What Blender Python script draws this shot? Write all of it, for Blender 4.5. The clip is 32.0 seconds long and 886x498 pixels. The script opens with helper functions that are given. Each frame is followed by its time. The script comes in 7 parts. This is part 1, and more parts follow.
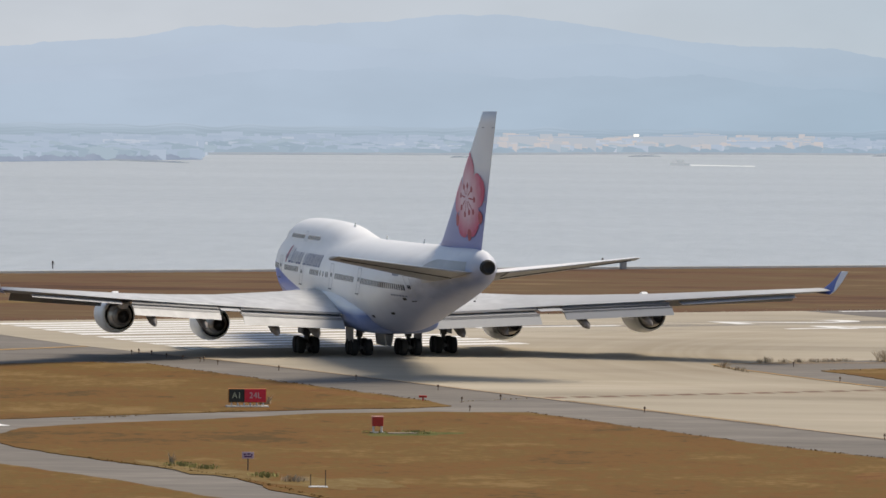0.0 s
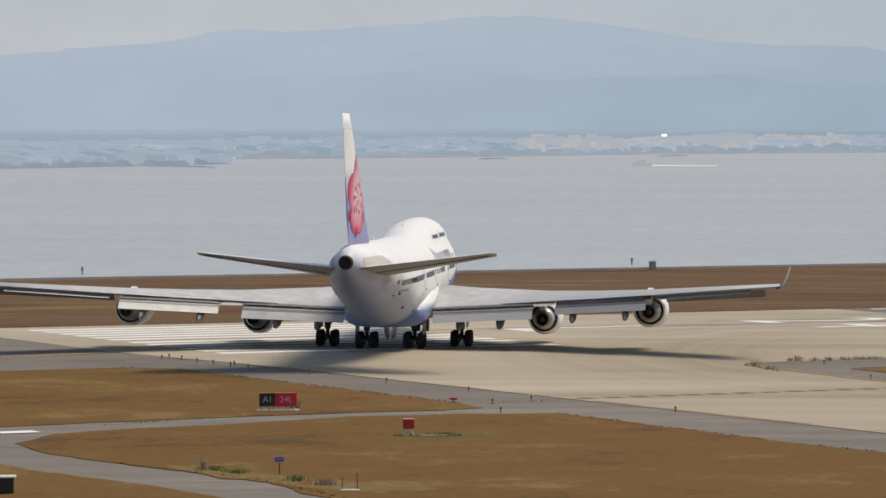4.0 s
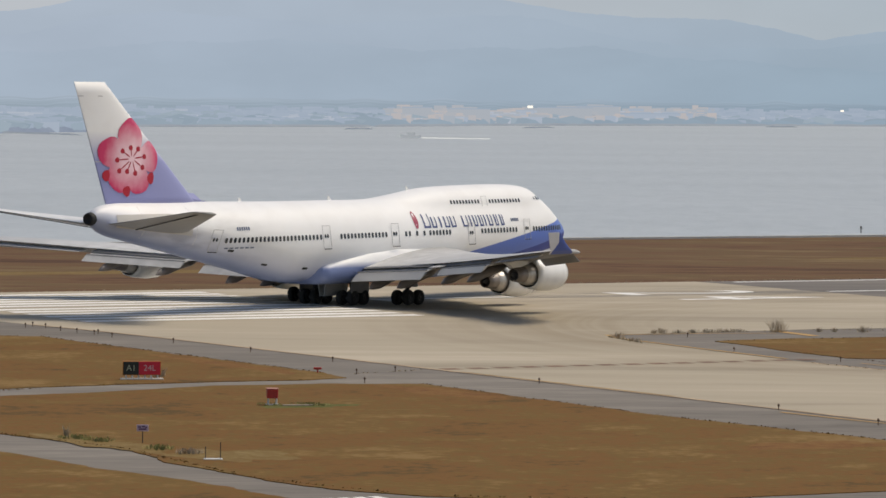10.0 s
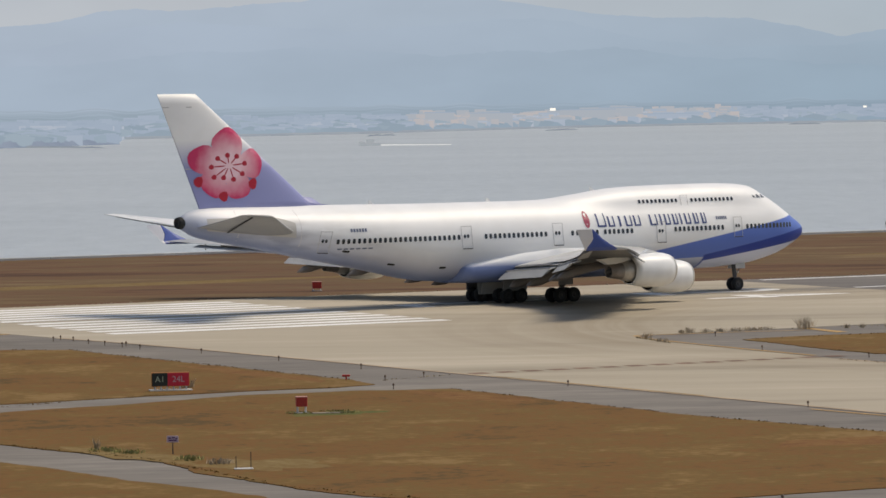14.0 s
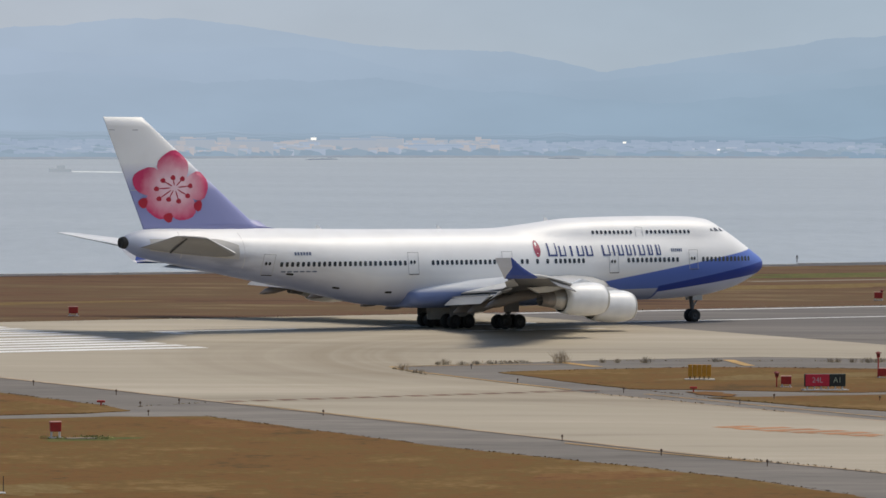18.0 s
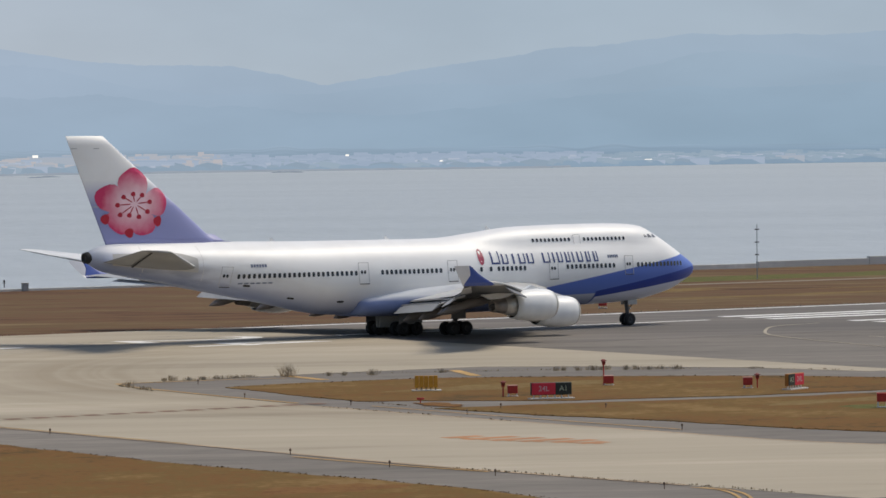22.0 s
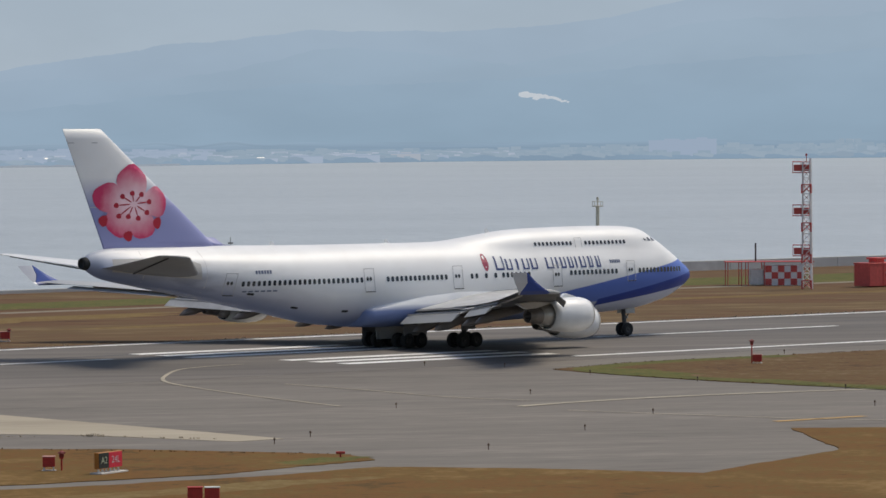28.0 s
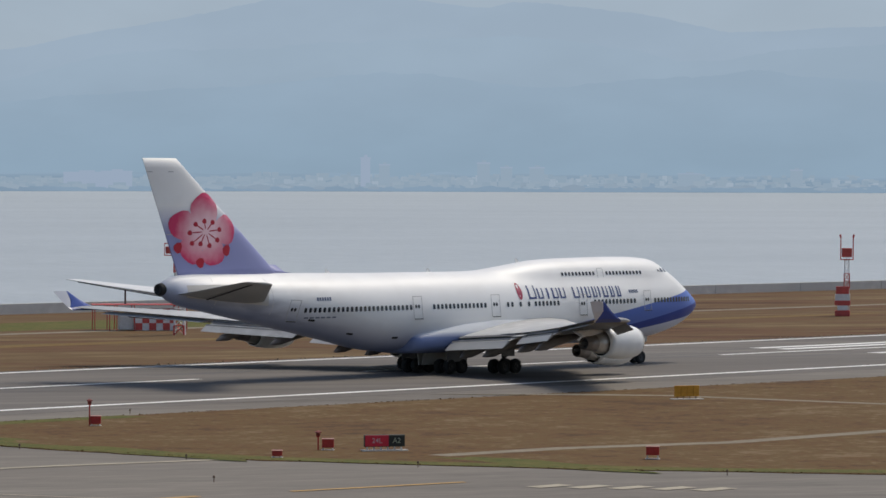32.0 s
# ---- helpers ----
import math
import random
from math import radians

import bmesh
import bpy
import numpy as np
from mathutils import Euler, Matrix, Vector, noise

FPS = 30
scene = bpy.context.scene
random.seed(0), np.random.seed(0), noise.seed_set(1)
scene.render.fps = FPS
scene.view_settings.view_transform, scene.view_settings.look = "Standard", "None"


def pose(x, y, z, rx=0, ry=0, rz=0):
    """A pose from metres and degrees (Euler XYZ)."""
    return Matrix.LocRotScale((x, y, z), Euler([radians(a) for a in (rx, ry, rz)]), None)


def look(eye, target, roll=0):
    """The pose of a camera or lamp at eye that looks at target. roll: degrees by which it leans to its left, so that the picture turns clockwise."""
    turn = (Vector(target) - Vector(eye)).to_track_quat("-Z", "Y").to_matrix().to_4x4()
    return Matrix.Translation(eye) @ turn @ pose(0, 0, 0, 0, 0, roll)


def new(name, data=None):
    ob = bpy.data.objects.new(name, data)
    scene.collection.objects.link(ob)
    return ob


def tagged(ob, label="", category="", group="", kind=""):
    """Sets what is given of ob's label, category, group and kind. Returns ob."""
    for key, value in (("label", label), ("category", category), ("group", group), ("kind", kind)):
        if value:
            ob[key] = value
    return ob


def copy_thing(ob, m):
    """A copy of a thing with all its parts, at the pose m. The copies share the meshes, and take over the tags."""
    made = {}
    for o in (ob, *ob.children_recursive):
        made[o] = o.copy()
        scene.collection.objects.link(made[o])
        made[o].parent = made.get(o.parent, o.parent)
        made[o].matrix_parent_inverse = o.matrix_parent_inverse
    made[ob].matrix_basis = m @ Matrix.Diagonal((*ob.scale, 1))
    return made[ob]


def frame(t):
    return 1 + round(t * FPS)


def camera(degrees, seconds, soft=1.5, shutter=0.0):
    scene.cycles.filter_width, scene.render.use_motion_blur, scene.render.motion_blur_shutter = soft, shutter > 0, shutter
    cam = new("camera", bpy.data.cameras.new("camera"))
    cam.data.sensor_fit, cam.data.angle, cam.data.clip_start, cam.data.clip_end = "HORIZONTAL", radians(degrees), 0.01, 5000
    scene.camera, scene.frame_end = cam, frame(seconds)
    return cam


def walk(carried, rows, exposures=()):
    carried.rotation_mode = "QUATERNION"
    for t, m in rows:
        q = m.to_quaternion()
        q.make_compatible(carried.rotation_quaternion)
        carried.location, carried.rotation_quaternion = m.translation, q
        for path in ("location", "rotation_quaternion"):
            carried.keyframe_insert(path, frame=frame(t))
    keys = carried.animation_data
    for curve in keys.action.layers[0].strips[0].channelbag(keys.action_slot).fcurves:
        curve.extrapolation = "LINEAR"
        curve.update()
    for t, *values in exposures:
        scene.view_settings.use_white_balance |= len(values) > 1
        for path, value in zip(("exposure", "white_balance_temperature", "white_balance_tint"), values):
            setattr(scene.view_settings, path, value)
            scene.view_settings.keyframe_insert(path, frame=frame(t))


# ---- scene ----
cam = camera(11.935, 32.0, soft=1.55)
EYE_Z = 17.75

walk(cam, [(t, pose(x, y, EYE_Z, 90 + pitch, roll, yaw)) for t, x, y, yaw, pitch, roll in (
    (0.0, 0.00, 0.00, 1.183, -1.720, -0.619),
    (0.5, 0.00, 0.00, 1.134, -1.699, -0.238),
    (1.0, 0.00, 0.00, 1.263, -1.441, -0.185),
    (1.5, 0.00, 0.00, 1.411, -1.642, -0.130),
    (2.0, 0.00, 0.00, 1.368, -1.703, -0.046),
    (2.5, 0.00, 0.00, 1.427, -1.650, -0.066),
    (3.0, 0.00, 0.00, 1.499, -1.643, -0.145),
    (3.5, 0.00, 0.00, 1.532, -1.682, -0.085),
    (5.5, 0.00, 0.00, 1.547, -1.701, 0.227),
    (6.0, 0.00, 0.00, 1.583, -1.628, 0.080),
    (6.5, 0.00, 0.00, 1.456, -1.487, 0.047),
    (7.0, 0.00, 0.00, 1.405, -1.501, 0.113),
    (7.5, 0.00, 0.00, 1.086, -1.537, 0.391),
    (8.0, 0.00, 0.00, 0.880, -1.540, 0.403),
    (8.5, 0.00, 0.00, 0.895, -1.783, 0.270),
    (9.0, 0.00, 0.00, 0.668, -1.949, 0.419),
    (9.5, 0.00, 0.00, 0.450, -1.461, 0.180),
    (10.0, 0.00, 0.00, -0.250, -2.089, -0.498),
    (10.5, 0.00, 0.00, -0.011, -2.222, -0.218),
    (11.0, 0.00, 0.00, -0.504, -2.316, -0.182),
    (11.5, 0.00, 0.00, -0.012, -2.017, 0.235),
    (12.0, 0.00, 0.00, -0.007, -1.958, 0.448),
    (12.5, 0.00, 0.00, 0.093, -1.857, 0.788),
    (13.0, 0.00, 0.00, 0.000, -1.449, 0.496),
    (13.5, 0.00, 0.00, 0.065, -2.010, 0.867),
    (15.5, 0.00, 0.00, -0.717, -2.032, -0.238),
    (16.0, 0.00, 0.00, -1.274, -1.883, -0.748),
    (16.5, 0.00, 0.00, -1.836, -1.432, -0.485),
    (17.0, 0.00, 0.00, -2.323, -1.403, -0.734),
    (17.5, 0.00, 0.00, -2.914, -1.612, -0.502),
    (18.0, 0.00, 0.00, -3.177, -1.634, -0.436),
    (18.5, 0.00, 0.00, -3.622, -1.524, -0.385),
    (19.0, 0.00, 0.00, -4.246, -1.642, -0.164),
    (19.5, 0.00, 0.00, -4.781, -1.333, 0.092),
    (20.0, 0.00, 0.00, -5.375, -1.303, 0.254),
    (20.5, 0.00, 0.00, -5.885, -1.764, 0.827),
    (21.0, 0.00, 0.00, -6.325, -1.839, 1.288),
    (21.5, 0.00, 0.00, -6.859, -1.816, 1.104),
    (22.0, 0.00, 0.00, -6.926, -1.455, 0.502),
    (22.5, 0.00, 0.00, -7.716, -1.459, 0.540),
    (23.0, 0.00, 0.00, -7.839, -1.588, 0.168),
    (23.5, 0.00, 0.00, -8.200, -1.445, 0.156),
    (24.0, 0.00, 0.00, -8.979, -1.659, 0.252),
    (24.5, 0.00, 0.00, -9.418, -1.312, 0.299),
    (25.0, 0.00, 0.00, -10.013, -1.339, 0.578),
    (25.5, 0.00, 0.00, -10.370, -1.433, 0.324),
    (25.9, 0.00, 0.00, -11.429, -1.491, 0.460),
    (26.0, 0.29, 0.64, -11.694, -1.506, 0.494),
    (26.1, 1.87, 4.15, -11.762, -1.506, 0.493),
    (26.2, 3.46, 7.66, -11.784, -1.506, 0.491),
    (26.4, 6.62, 14.69, -11.815, -1.507, 0.481),
    (26.6, 9.79, 21.71, -11.834, -1.508, 0.466),
    (26.8, 12.96, 28.73, -11.843, -1.509, 0.447),
    (27.0, 16.13, 35.76, -11.845, -1.511, 0.425),
    (27.2, 19.30, 42.78, -11.842, -1.513, 0.401),
    (27.4, 22.47, 49.81, -11.838, -1.515, 0.375),
    (27.6, 25.63, 56.83, -11.834, -1.517, 0.348),
    (27.8, 28.80, 63.85, -11.834, -1.519, 0.322),
    (28.0, 31.97, 70.88, -11.840, -1.521, 0.297),
    (28.2, 35.14, 77.90, -11.854, -1.523, 0.275),
    (28.4, 38.31, 84.93, -11.881, -1.524, 0.256),
    (28.6, 41.48, 91.95, -11.921, -1.525, 0.241),
    (28.8, 44.64, 98.97, -11.979, -1.526, 0.232),
    (28.9, 46.23, 102.49, -12.014, -1.526, 0.229),
    (29.0, 47.81, 106.00, -12.104, -1.526, 0.229),
    (29.1, 48.10, 106.64, -12.404, -1.530, 0.244),
    (29.5, 48.10, 106.64, -13.603, -1.546, 0.303),
    (30.0, 48.10, 106.64, -14.498, -1.236, 0.471),
    (30.5, 48.10, 106.64, -15.740, -0.992, 0.473),
    (31.0, 48.10, 106.64, -17.103, -1.253, 0.522),
    (31.5, 48.10, 106.64, -17.970, -1.300, -0.016),
    (32.0, 48.10, 106.64, -19.636, -1.086, -0.292),
)],
     exposures=((0.0, 0.24, 6950, 11), (1.0, 0.14, 6950, 11), (2.5, 0.07, 7040, 11), (6.0, 0.02, 7040, 11), (13.5, 0.0, 7000, 11), (18.0, 0.0, 6620, 10), (26.0, -0.03, 6640, 10), (29.0, -0.06, 6640, 10), (32.0, -0.06, 6600, 10)))

# ---- sky, sun ----
SUN_AZ, SUN_EL = 65.0, 57.0            # degrees right of +y, degrees up
world = bpy.data.worlds.new("sky")
scene.world = world
world.use_nodes = True
wn = world.node_tree.nodes
sky = wn.new("ShaderNodeTexSky")
sky.sky_type, sky.sun_disc = "NISHITA", False
sky.sun_elevation, sky.sun_rotation = radians(SUN_EL), radians(SUN_AZ)
sky.air_density, sky.dust_density, sky.ozone_density = 1.0, 1.5, 1.0
wn["Background"].inputs["Strength"].default_value = 0.1
world.node_tree.links.new(sky.outputs[0], wn["Background"].inputs["Color"])
lamp = bpy.data.lights.new("sun", "SUN")
lamp.energy, lamp.angle, lamp.color = 2.5, radians(24.0), (1.0, 0.93, 0.80)
sun = new("sun", lamp)
sun.matrix_world = look((0, 0, 300), (-math.sin(radians(SUN_AZ)) * 300, -math.cos(radians(SUN_AZ)) * 300, 300 - 300 * math.tan(radians(SUN_EL))))
scene.view_settings.exposure = 0.0

# ---- plan: s runs along the runway, n across it towards the viewer ----
HEAD = radians(61.85)
ORG = Vector((50.636, 391.18))
ALONG = Vector((math.sin(HEAD), math.cos(HEAD)))
ACROSS = Vector((math.cos(HEAD), -math.sin(HEAD)))
SEA_Z = -4.0


def ground(s, n, z=0.0):
    q = ORG + ALONG * s + ACROSS * n
    return Vector((q.x, q.y, z))


def bearing(az, dist, z=0.0):
    """A place so many metres off in the direction az, degrees right of +y."""
    return Vector((math.sin(radians(az)) * dist, math.cos(radians(az)) * dist, z))


RUNWAY_YAW = 90 - 61.85                # turn that lays local x along the runway

# ---- materials ----
def srgb(r, g, b):
    return tuple(((c / 255 + 0.055) / 1.055) ** 2.4 if c > 10 else c / 255 / 12.92 for c in (r, g, b)) + (1.0,)


def material(name, colour, rough=0.6, metal=0.0, vary=0.25, scale=3.0, bump=0.0, bump_scale=20.0, second=None, big=0.08, per_object=0.0, coat=0.0, stretch=None):
    """A principled material: base colour with variation at two scales, and fine relief."""
    m = bpy.data.materials.new(name)
    m.use_nodes = True
    nt, n = m.node_tree, m.node_tree.nodes
    p = n["Principled BSDF"]
    p.inputs["Roughness"].default_value, p.inputs["Metallic"].default_value = rough, metal
    p.inputs["Coat Weight"].default_value = coat
    tc = n.new("ShaderNodeTexCoord")
    src = tc.outputs["Object"]
    if stretch:
        mp = n.new("ShaderNodeMapping")
        mp.inputs["Scale"].default_value = stretch
        mp.inputs["Rotation"].default_value = (0, 0, -radians(RUNWAY_YAW))
        nt.links.new(src, mp.inputs["Vector"])
        src = mp.outputs[0]
    def noise_tex(sc, detail):
        t = n.new("ShaderNodeTexNoise")
        t.inputs["Scale"].default_value, t.inputs["Detail"].default_value = sc, detail
        nt.links.new(src, t.inputs["Vector"])
        return t.outputs["Fac"]
    def ramp(fac, lo, hi):
        r = n.new("ShaderNodeMapRange")
        r.inputs["From Min"].default_value, r.inputs["From Max"].default_value = lo, hi
        nt.links.new(fac, r.inputs["Value"])
        return r.outputs[0]
    def mix(fac, a, b, mode="MIX"):
        x = n.new("ShaderNodeMix")
        x.data_type, x.blend_type = "RGBA", mode
        for sock, val in ((x.inputs[0], fac), (x.inputs[6], a), (x.inputs[7], b)):
            if isinstance(val, (int, float)):
                sock.default_value = val
            elif isinstance(val, tuple):
                sock.default_value = val
            else:
                nt.links.new(val, sock)
        return x.outputs[2]
    c = tuple(colour[:3]) + (1.0,)
    dark = tuple(v * (1 - vary) for v in c[:3]) + (1.0,)
    lite = tuple(min(1, v * (1 + vary)) for v in c[:3]) + (1.0,)
    if vary:
        col = mix(ramp(noise_tex(scale, 5), 0.3, 0.7), dark, lite)
        col = mix(ramp(noise_tex(scale * big, 3), 0.38, 0.62), col, tuple(second[:3]) + (1.0,) if second else dark) if second or vary > 0.1 else col
    else:
        col = c
    if per_object:
        info = n.new("ShaderNodeObjectInfo")
        hsv = n.new("ShaderNodeHueSaturation")
        r = n.new("ShaderNodeMapRange")
        r.inputs["To Min"].default_value, r.inputs["To Max"].default_value = 1 - per_object, 1 + per_object
        nt.links.new(info.outputs["Random"], r.inputs["Value"])
        nt.links.new(r.outputs[0], hsv.inputs["Value"])
        if isinstance(col, tuple):
            hsv.inputs["Color"].default_value = col
        else:
            nt.links.new(col, hsv.inputs["Color"])
        col = hsv.outputs[0]
    if isinstance(col, tuple):
        p.inputs["Base Color"].default_value = col
    else:
        nt.links.new(col, p.inputs["Base Color"])
    if bump:
        b = n.new("ShaderNodeBump")
        b.inputs["Strength"].default_value, b.inputs["Distance"].default_value = bump, 0.05
        nt.links.new(noise_tex(bump_scale, 4), b.inputs["Height"])
        nt.links.new(b.outputs[0], p.inputs["Normal"])
    return m


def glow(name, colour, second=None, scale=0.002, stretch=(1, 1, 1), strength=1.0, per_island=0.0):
    """Far distance as a plain glowing backdrop, with the haze put into its colour."""
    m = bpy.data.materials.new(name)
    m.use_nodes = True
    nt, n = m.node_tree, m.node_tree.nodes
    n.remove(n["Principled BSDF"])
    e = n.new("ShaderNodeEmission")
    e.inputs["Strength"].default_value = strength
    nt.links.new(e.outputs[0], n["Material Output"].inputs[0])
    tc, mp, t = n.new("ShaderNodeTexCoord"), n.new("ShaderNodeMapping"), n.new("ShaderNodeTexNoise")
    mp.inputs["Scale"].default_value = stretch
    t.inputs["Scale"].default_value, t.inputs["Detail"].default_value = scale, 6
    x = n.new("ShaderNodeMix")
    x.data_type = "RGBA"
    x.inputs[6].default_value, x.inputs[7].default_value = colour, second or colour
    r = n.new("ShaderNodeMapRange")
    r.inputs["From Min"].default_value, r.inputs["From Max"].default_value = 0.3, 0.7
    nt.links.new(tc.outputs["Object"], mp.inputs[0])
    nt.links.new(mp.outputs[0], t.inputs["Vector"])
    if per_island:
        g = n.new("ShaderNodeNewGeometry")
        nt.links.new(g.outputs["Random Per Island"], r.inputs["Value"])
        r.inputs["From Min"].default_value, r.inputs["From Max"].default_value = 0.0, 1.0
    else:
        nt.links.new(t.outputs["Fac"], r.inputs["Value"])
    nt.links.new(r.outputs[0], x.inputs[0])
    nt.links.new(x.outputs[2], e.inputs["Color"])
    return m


def mottled(name, tones, sizes=(12.0, 2.0, 0.3), weights=(0.3, 0.35, 0.35), rough=0.95, bump=0.4, stretch=(1, 1, 1), spread_of=0.16):
    """Ground cover: three sizes of patches, in metres, run through a row of colours."""
    m = bpy.data.materials.new(name)
    m.use_nodes = True
    nt, n = m.node_tree, m.node_tree.nodes
    p = n["Principled BSDF"]
    p.inputs["Roughness"].default_value, p.inputs["Specular IOR Level"].default_value = rough, 0.15
    tc, mp = n.new("ShaderNodeTexCoord"), n.new("ShaderNodeMapping")
    mp.inputs["Scale"].default_value = stretch
    mp.inputs["Rotation"].default_value = (0, 0, -radians(RUNWAY_YAW))
    nt.links.new(tc.outputs["Object"], mp.inputs["Vector"])
    total = None
    for size, weight in zip(sizes, weights):
        t, k = n.new("ShaderNodeTexNoise"), n.new("ShaderNodeMath")
        t.inputs["Scale"].default_value, t.inputs["Detail"].default_value, t.inputs["Roughness"].default_value = 1.0 / size, 5, 0.62
        nt.links.new(mp.outputs[0], t.inputs["Vector"])
        k.operation = "MULTIPLY_ADD"
        k.inputs[1].default_value, k.inputs[2].default_value = weight, 0.0
        nt.links.new(t.outputs["Fac"], k.inputs[0])
        if total:
            nt.links.new(total, k.inputs[2])
        total = k.outputs[0]
    r, c = n.new("ShaderNodeMapRange"), n.new("ShaderNodeValToRGB")
    r.inputs["From Min"].default_value, r.inputs["From Max"].default_value = 0.5 - spread_of, 0.5 + spread_of
    nt.links.new(total, r.inputs["Value"])
    nt.links.new(r.outputs[0], c.inputs[0])
    e = c.color_ramp.elements
    while len(e) < len(tones):
        e.new(0.5)
    for i, tone in enumerate(tones):
        e[i].position, e[i].color = i / (len(tones) - 1), tuple(tone) + (1.0,)
    nt.links.new(c.outputs[0], p.inputs["Base Color"])
    b = n.new("ShaderNodeBump")
    b.inputs["Strength"].default_value, b.inputs["Distance"].default_value = bump, 0.08
    nt.links.new(total, b.inputs["Height"])
    nt.links.new(b.outputs[0], p.inputs["Normal"])
    return m


M = {}
M["grass"] = mottled("dry_grass", ((0.0994, 0.0606, 0.0195), (0.1484, 0.0797, 0.0229), (0.1778, 0.0856, 0.0243), (0.1451, 0.0898, 0.0256), (0.181, 0.1034, 0.0308), (0.2243, 0.1388, 0.051)), (19.0, 4.0, 0.7), (0.44, 0.3, 0.26), bump=1.0, spread_of=0.088)
M["infield_grass"] = mottled("dry_olive_grass", ((0.085, 0.0492, 0.0245), (0.1204, 0.0661, 0.0303), (0.1433, 0.0802, 0.0331), (0.1295, 0.0834, 0.0352), (0.1496, 0.0942, 0.041), (0.1994, 0.1353, 0.0765)), (14.0, 3.0, 0.7), (0.3, 0.35, 0.35), bump=1.0, spread_of=0.085)
M["far_grass"] = mottled("far_grass", ((0.0739, 0.0384, 0.0217), (0.1231, 0.0618, 0.0325), (0.1455, 0.0802, 0.04), (0.1289, 0.0831, 0.04), (0.1511, 0.096, 0.0455), (0.2127, 0.1494, 0.0757)), (24.0, 6.0, 1.2), (0.35, 0.35, 0.3), bump=0.9, stretch=(0.2, 1.0, 1), spread_of=0.09)
M["green"] = mottled("green_grass", ((0.057, 0.072, 0.0218), (0.0984, 0.108, 0.0295), (0.1345, 0.1176, 0.035), (0.1553, 0.144, 0.0491)), (5.0, 1.0, 0.25), bump=0.9, spread_of=0.12)
M["asphalt"] = mottled("asphalt", ((0.146, 0.1309, 0.1136), (0.1903, 0.1704, 0.149), (0.2123, 0.1901, 0.1655), (0.2627, 0.2353, 0.2032)), (30.0, 4.0, 0.6), (0.35, 0.35, 0.3), 0.85, 0.25, (0.2, 1, 1), 0.095)
M["concrete"] = mottled("concrete", ((0.3218, 0.2796, 0.2119), (0.4038, 0.3514, 0.2695), (0.4271, 0.3719, 0.287), (0.4915, 0.4313, 0.337)), (26.0, 5.0, 0.6), (0.55, 0.32, 0.13), 0.85, 0.2, (0.14, 1, 1), 0.1)
M["old_asphalt"] = mottled("runway_asphalt", ((0.1135, 0.1033, 0.0954), (0.1541, 0.1393, 0.1252), (0.1794, 0.1613, 0.1445), (0.2337, 0.2091, 0.1842)), (26.0, 4.0, 0.6), (0.4, 0.35, 0.25), 0.8, 0.25, (0.06, 1, 1), 0.1)
def turning_film(m):
    """Brown tyre film on the concrete, along the arc by which aircraft turn on to the runway."""
    nt, n = m.node_tree, m.node_tree.nodes
    p = n["Principled BSDF"]
    clean = p.inputs["Base Color"].links[0].from_socket
    tc, mp, ln, t, x = (n.new("ShaderNode" + q) for q in ("TexCoord", "Mapping", "VectorMath", "TexNoise", "Mix"))
    centre = ORG + ALONG * -14 + ACROSS * 66
    mp.inputs["Location"].default_value = (-centre.x, -centre.y, 0)
    mp.inputs["Scale"].default_value = (1, 1, 0)
    ln.operation = "LENGTH"
    nt.links.new(tc.outputs["Object"], mp.inputs[0])
    nt.links.new(mp.outputs[0], ln.inputs[0])
    def ramp(fac, *v):
        r = n.new("ShaderNodeMapRange")
        r.interpolation_type = "SMOOTHSTEP"
        for key, w in zip(("From Min", "From Max", "To Min", "To Max"), v):
            r.inputs[key].default_value = w
        nt.links.new(fac, r.inputs["Value"])
        return r.outputs[0]
    # rings about the turning centre, broken up by patches
    ring = n.new("ShaderNodeTexNoise")
    ring.noise_dimensions = "1D"
    ring.inputs["Scale"].default_value, ring.inputs["Detail"].default_value = 0.35, 4
    nt.links.new(ln.outputs["Value"], ring.inputs["W"])
    t.inputs["Scale"].default_value, t.inputs["Detail"].default_value = 0.03, 4
    nt.links.new(tc.outputs["Object"], t.inputs["Vector"])
    def times(a, b):
        q = n.new("ShaderNodeMath")
        q.operation = "MULTIPLY"
        nt.links.new(a, q.inputs[0])
        nt.links.new(b, q.inputs[1])
        return q.outputs[0]
    band = times(ramp(ln.outputs["Value"], 44, 58, 0, 1), ramp(ln.outputs["Value"], 60, 80, 1, 0))
    streaks = times(ramp(ring.outputs["Fac"], 0.3, 0.7, 0.35, 1.0), ramp(t.outputs["Fac"], 0.35, 0.6, 0.2, 0.6))
    x.data_type, x.blend_type = "RGBA", "MULTIPLY"
    nt.links.new(times(band, streaks), x.inputs[0])
    nt.links.new(clean, x.inputs[6])
    x.inputs[7].default_value = (0.62, 0.57, 0.50, 1)
    nt.links.new(x.outputs[2], p.inputs["Base Color"])


turning_film(M["concrete"])
M["path"] = mottled("worn_path", ((0.204, 0.168, 0.12), (0.252, 0.216, 0.162), (0.312, 0.27, 0.204)), (8.0, 2.0, 0.5))
M["white_paint"] = material("white_marking_paint", (0.88, 0.87, 0.84), 0.7, vary=0.05, scale=2.0, bump=0.1, second=(0.78, 0.76, 0.72))
M["yellow_paint"] = material("yellow_marking_paint", (0.55, 0.33, 0.10), 0.7, vary=0.2, scale=2.0, bump=0.1)
M["wall"] = material("seawall_concrete", (0.60, 0.60, 0.585), 0.9, vary=0.15, scale=0.6, bump=0.3, bump_scale=5)


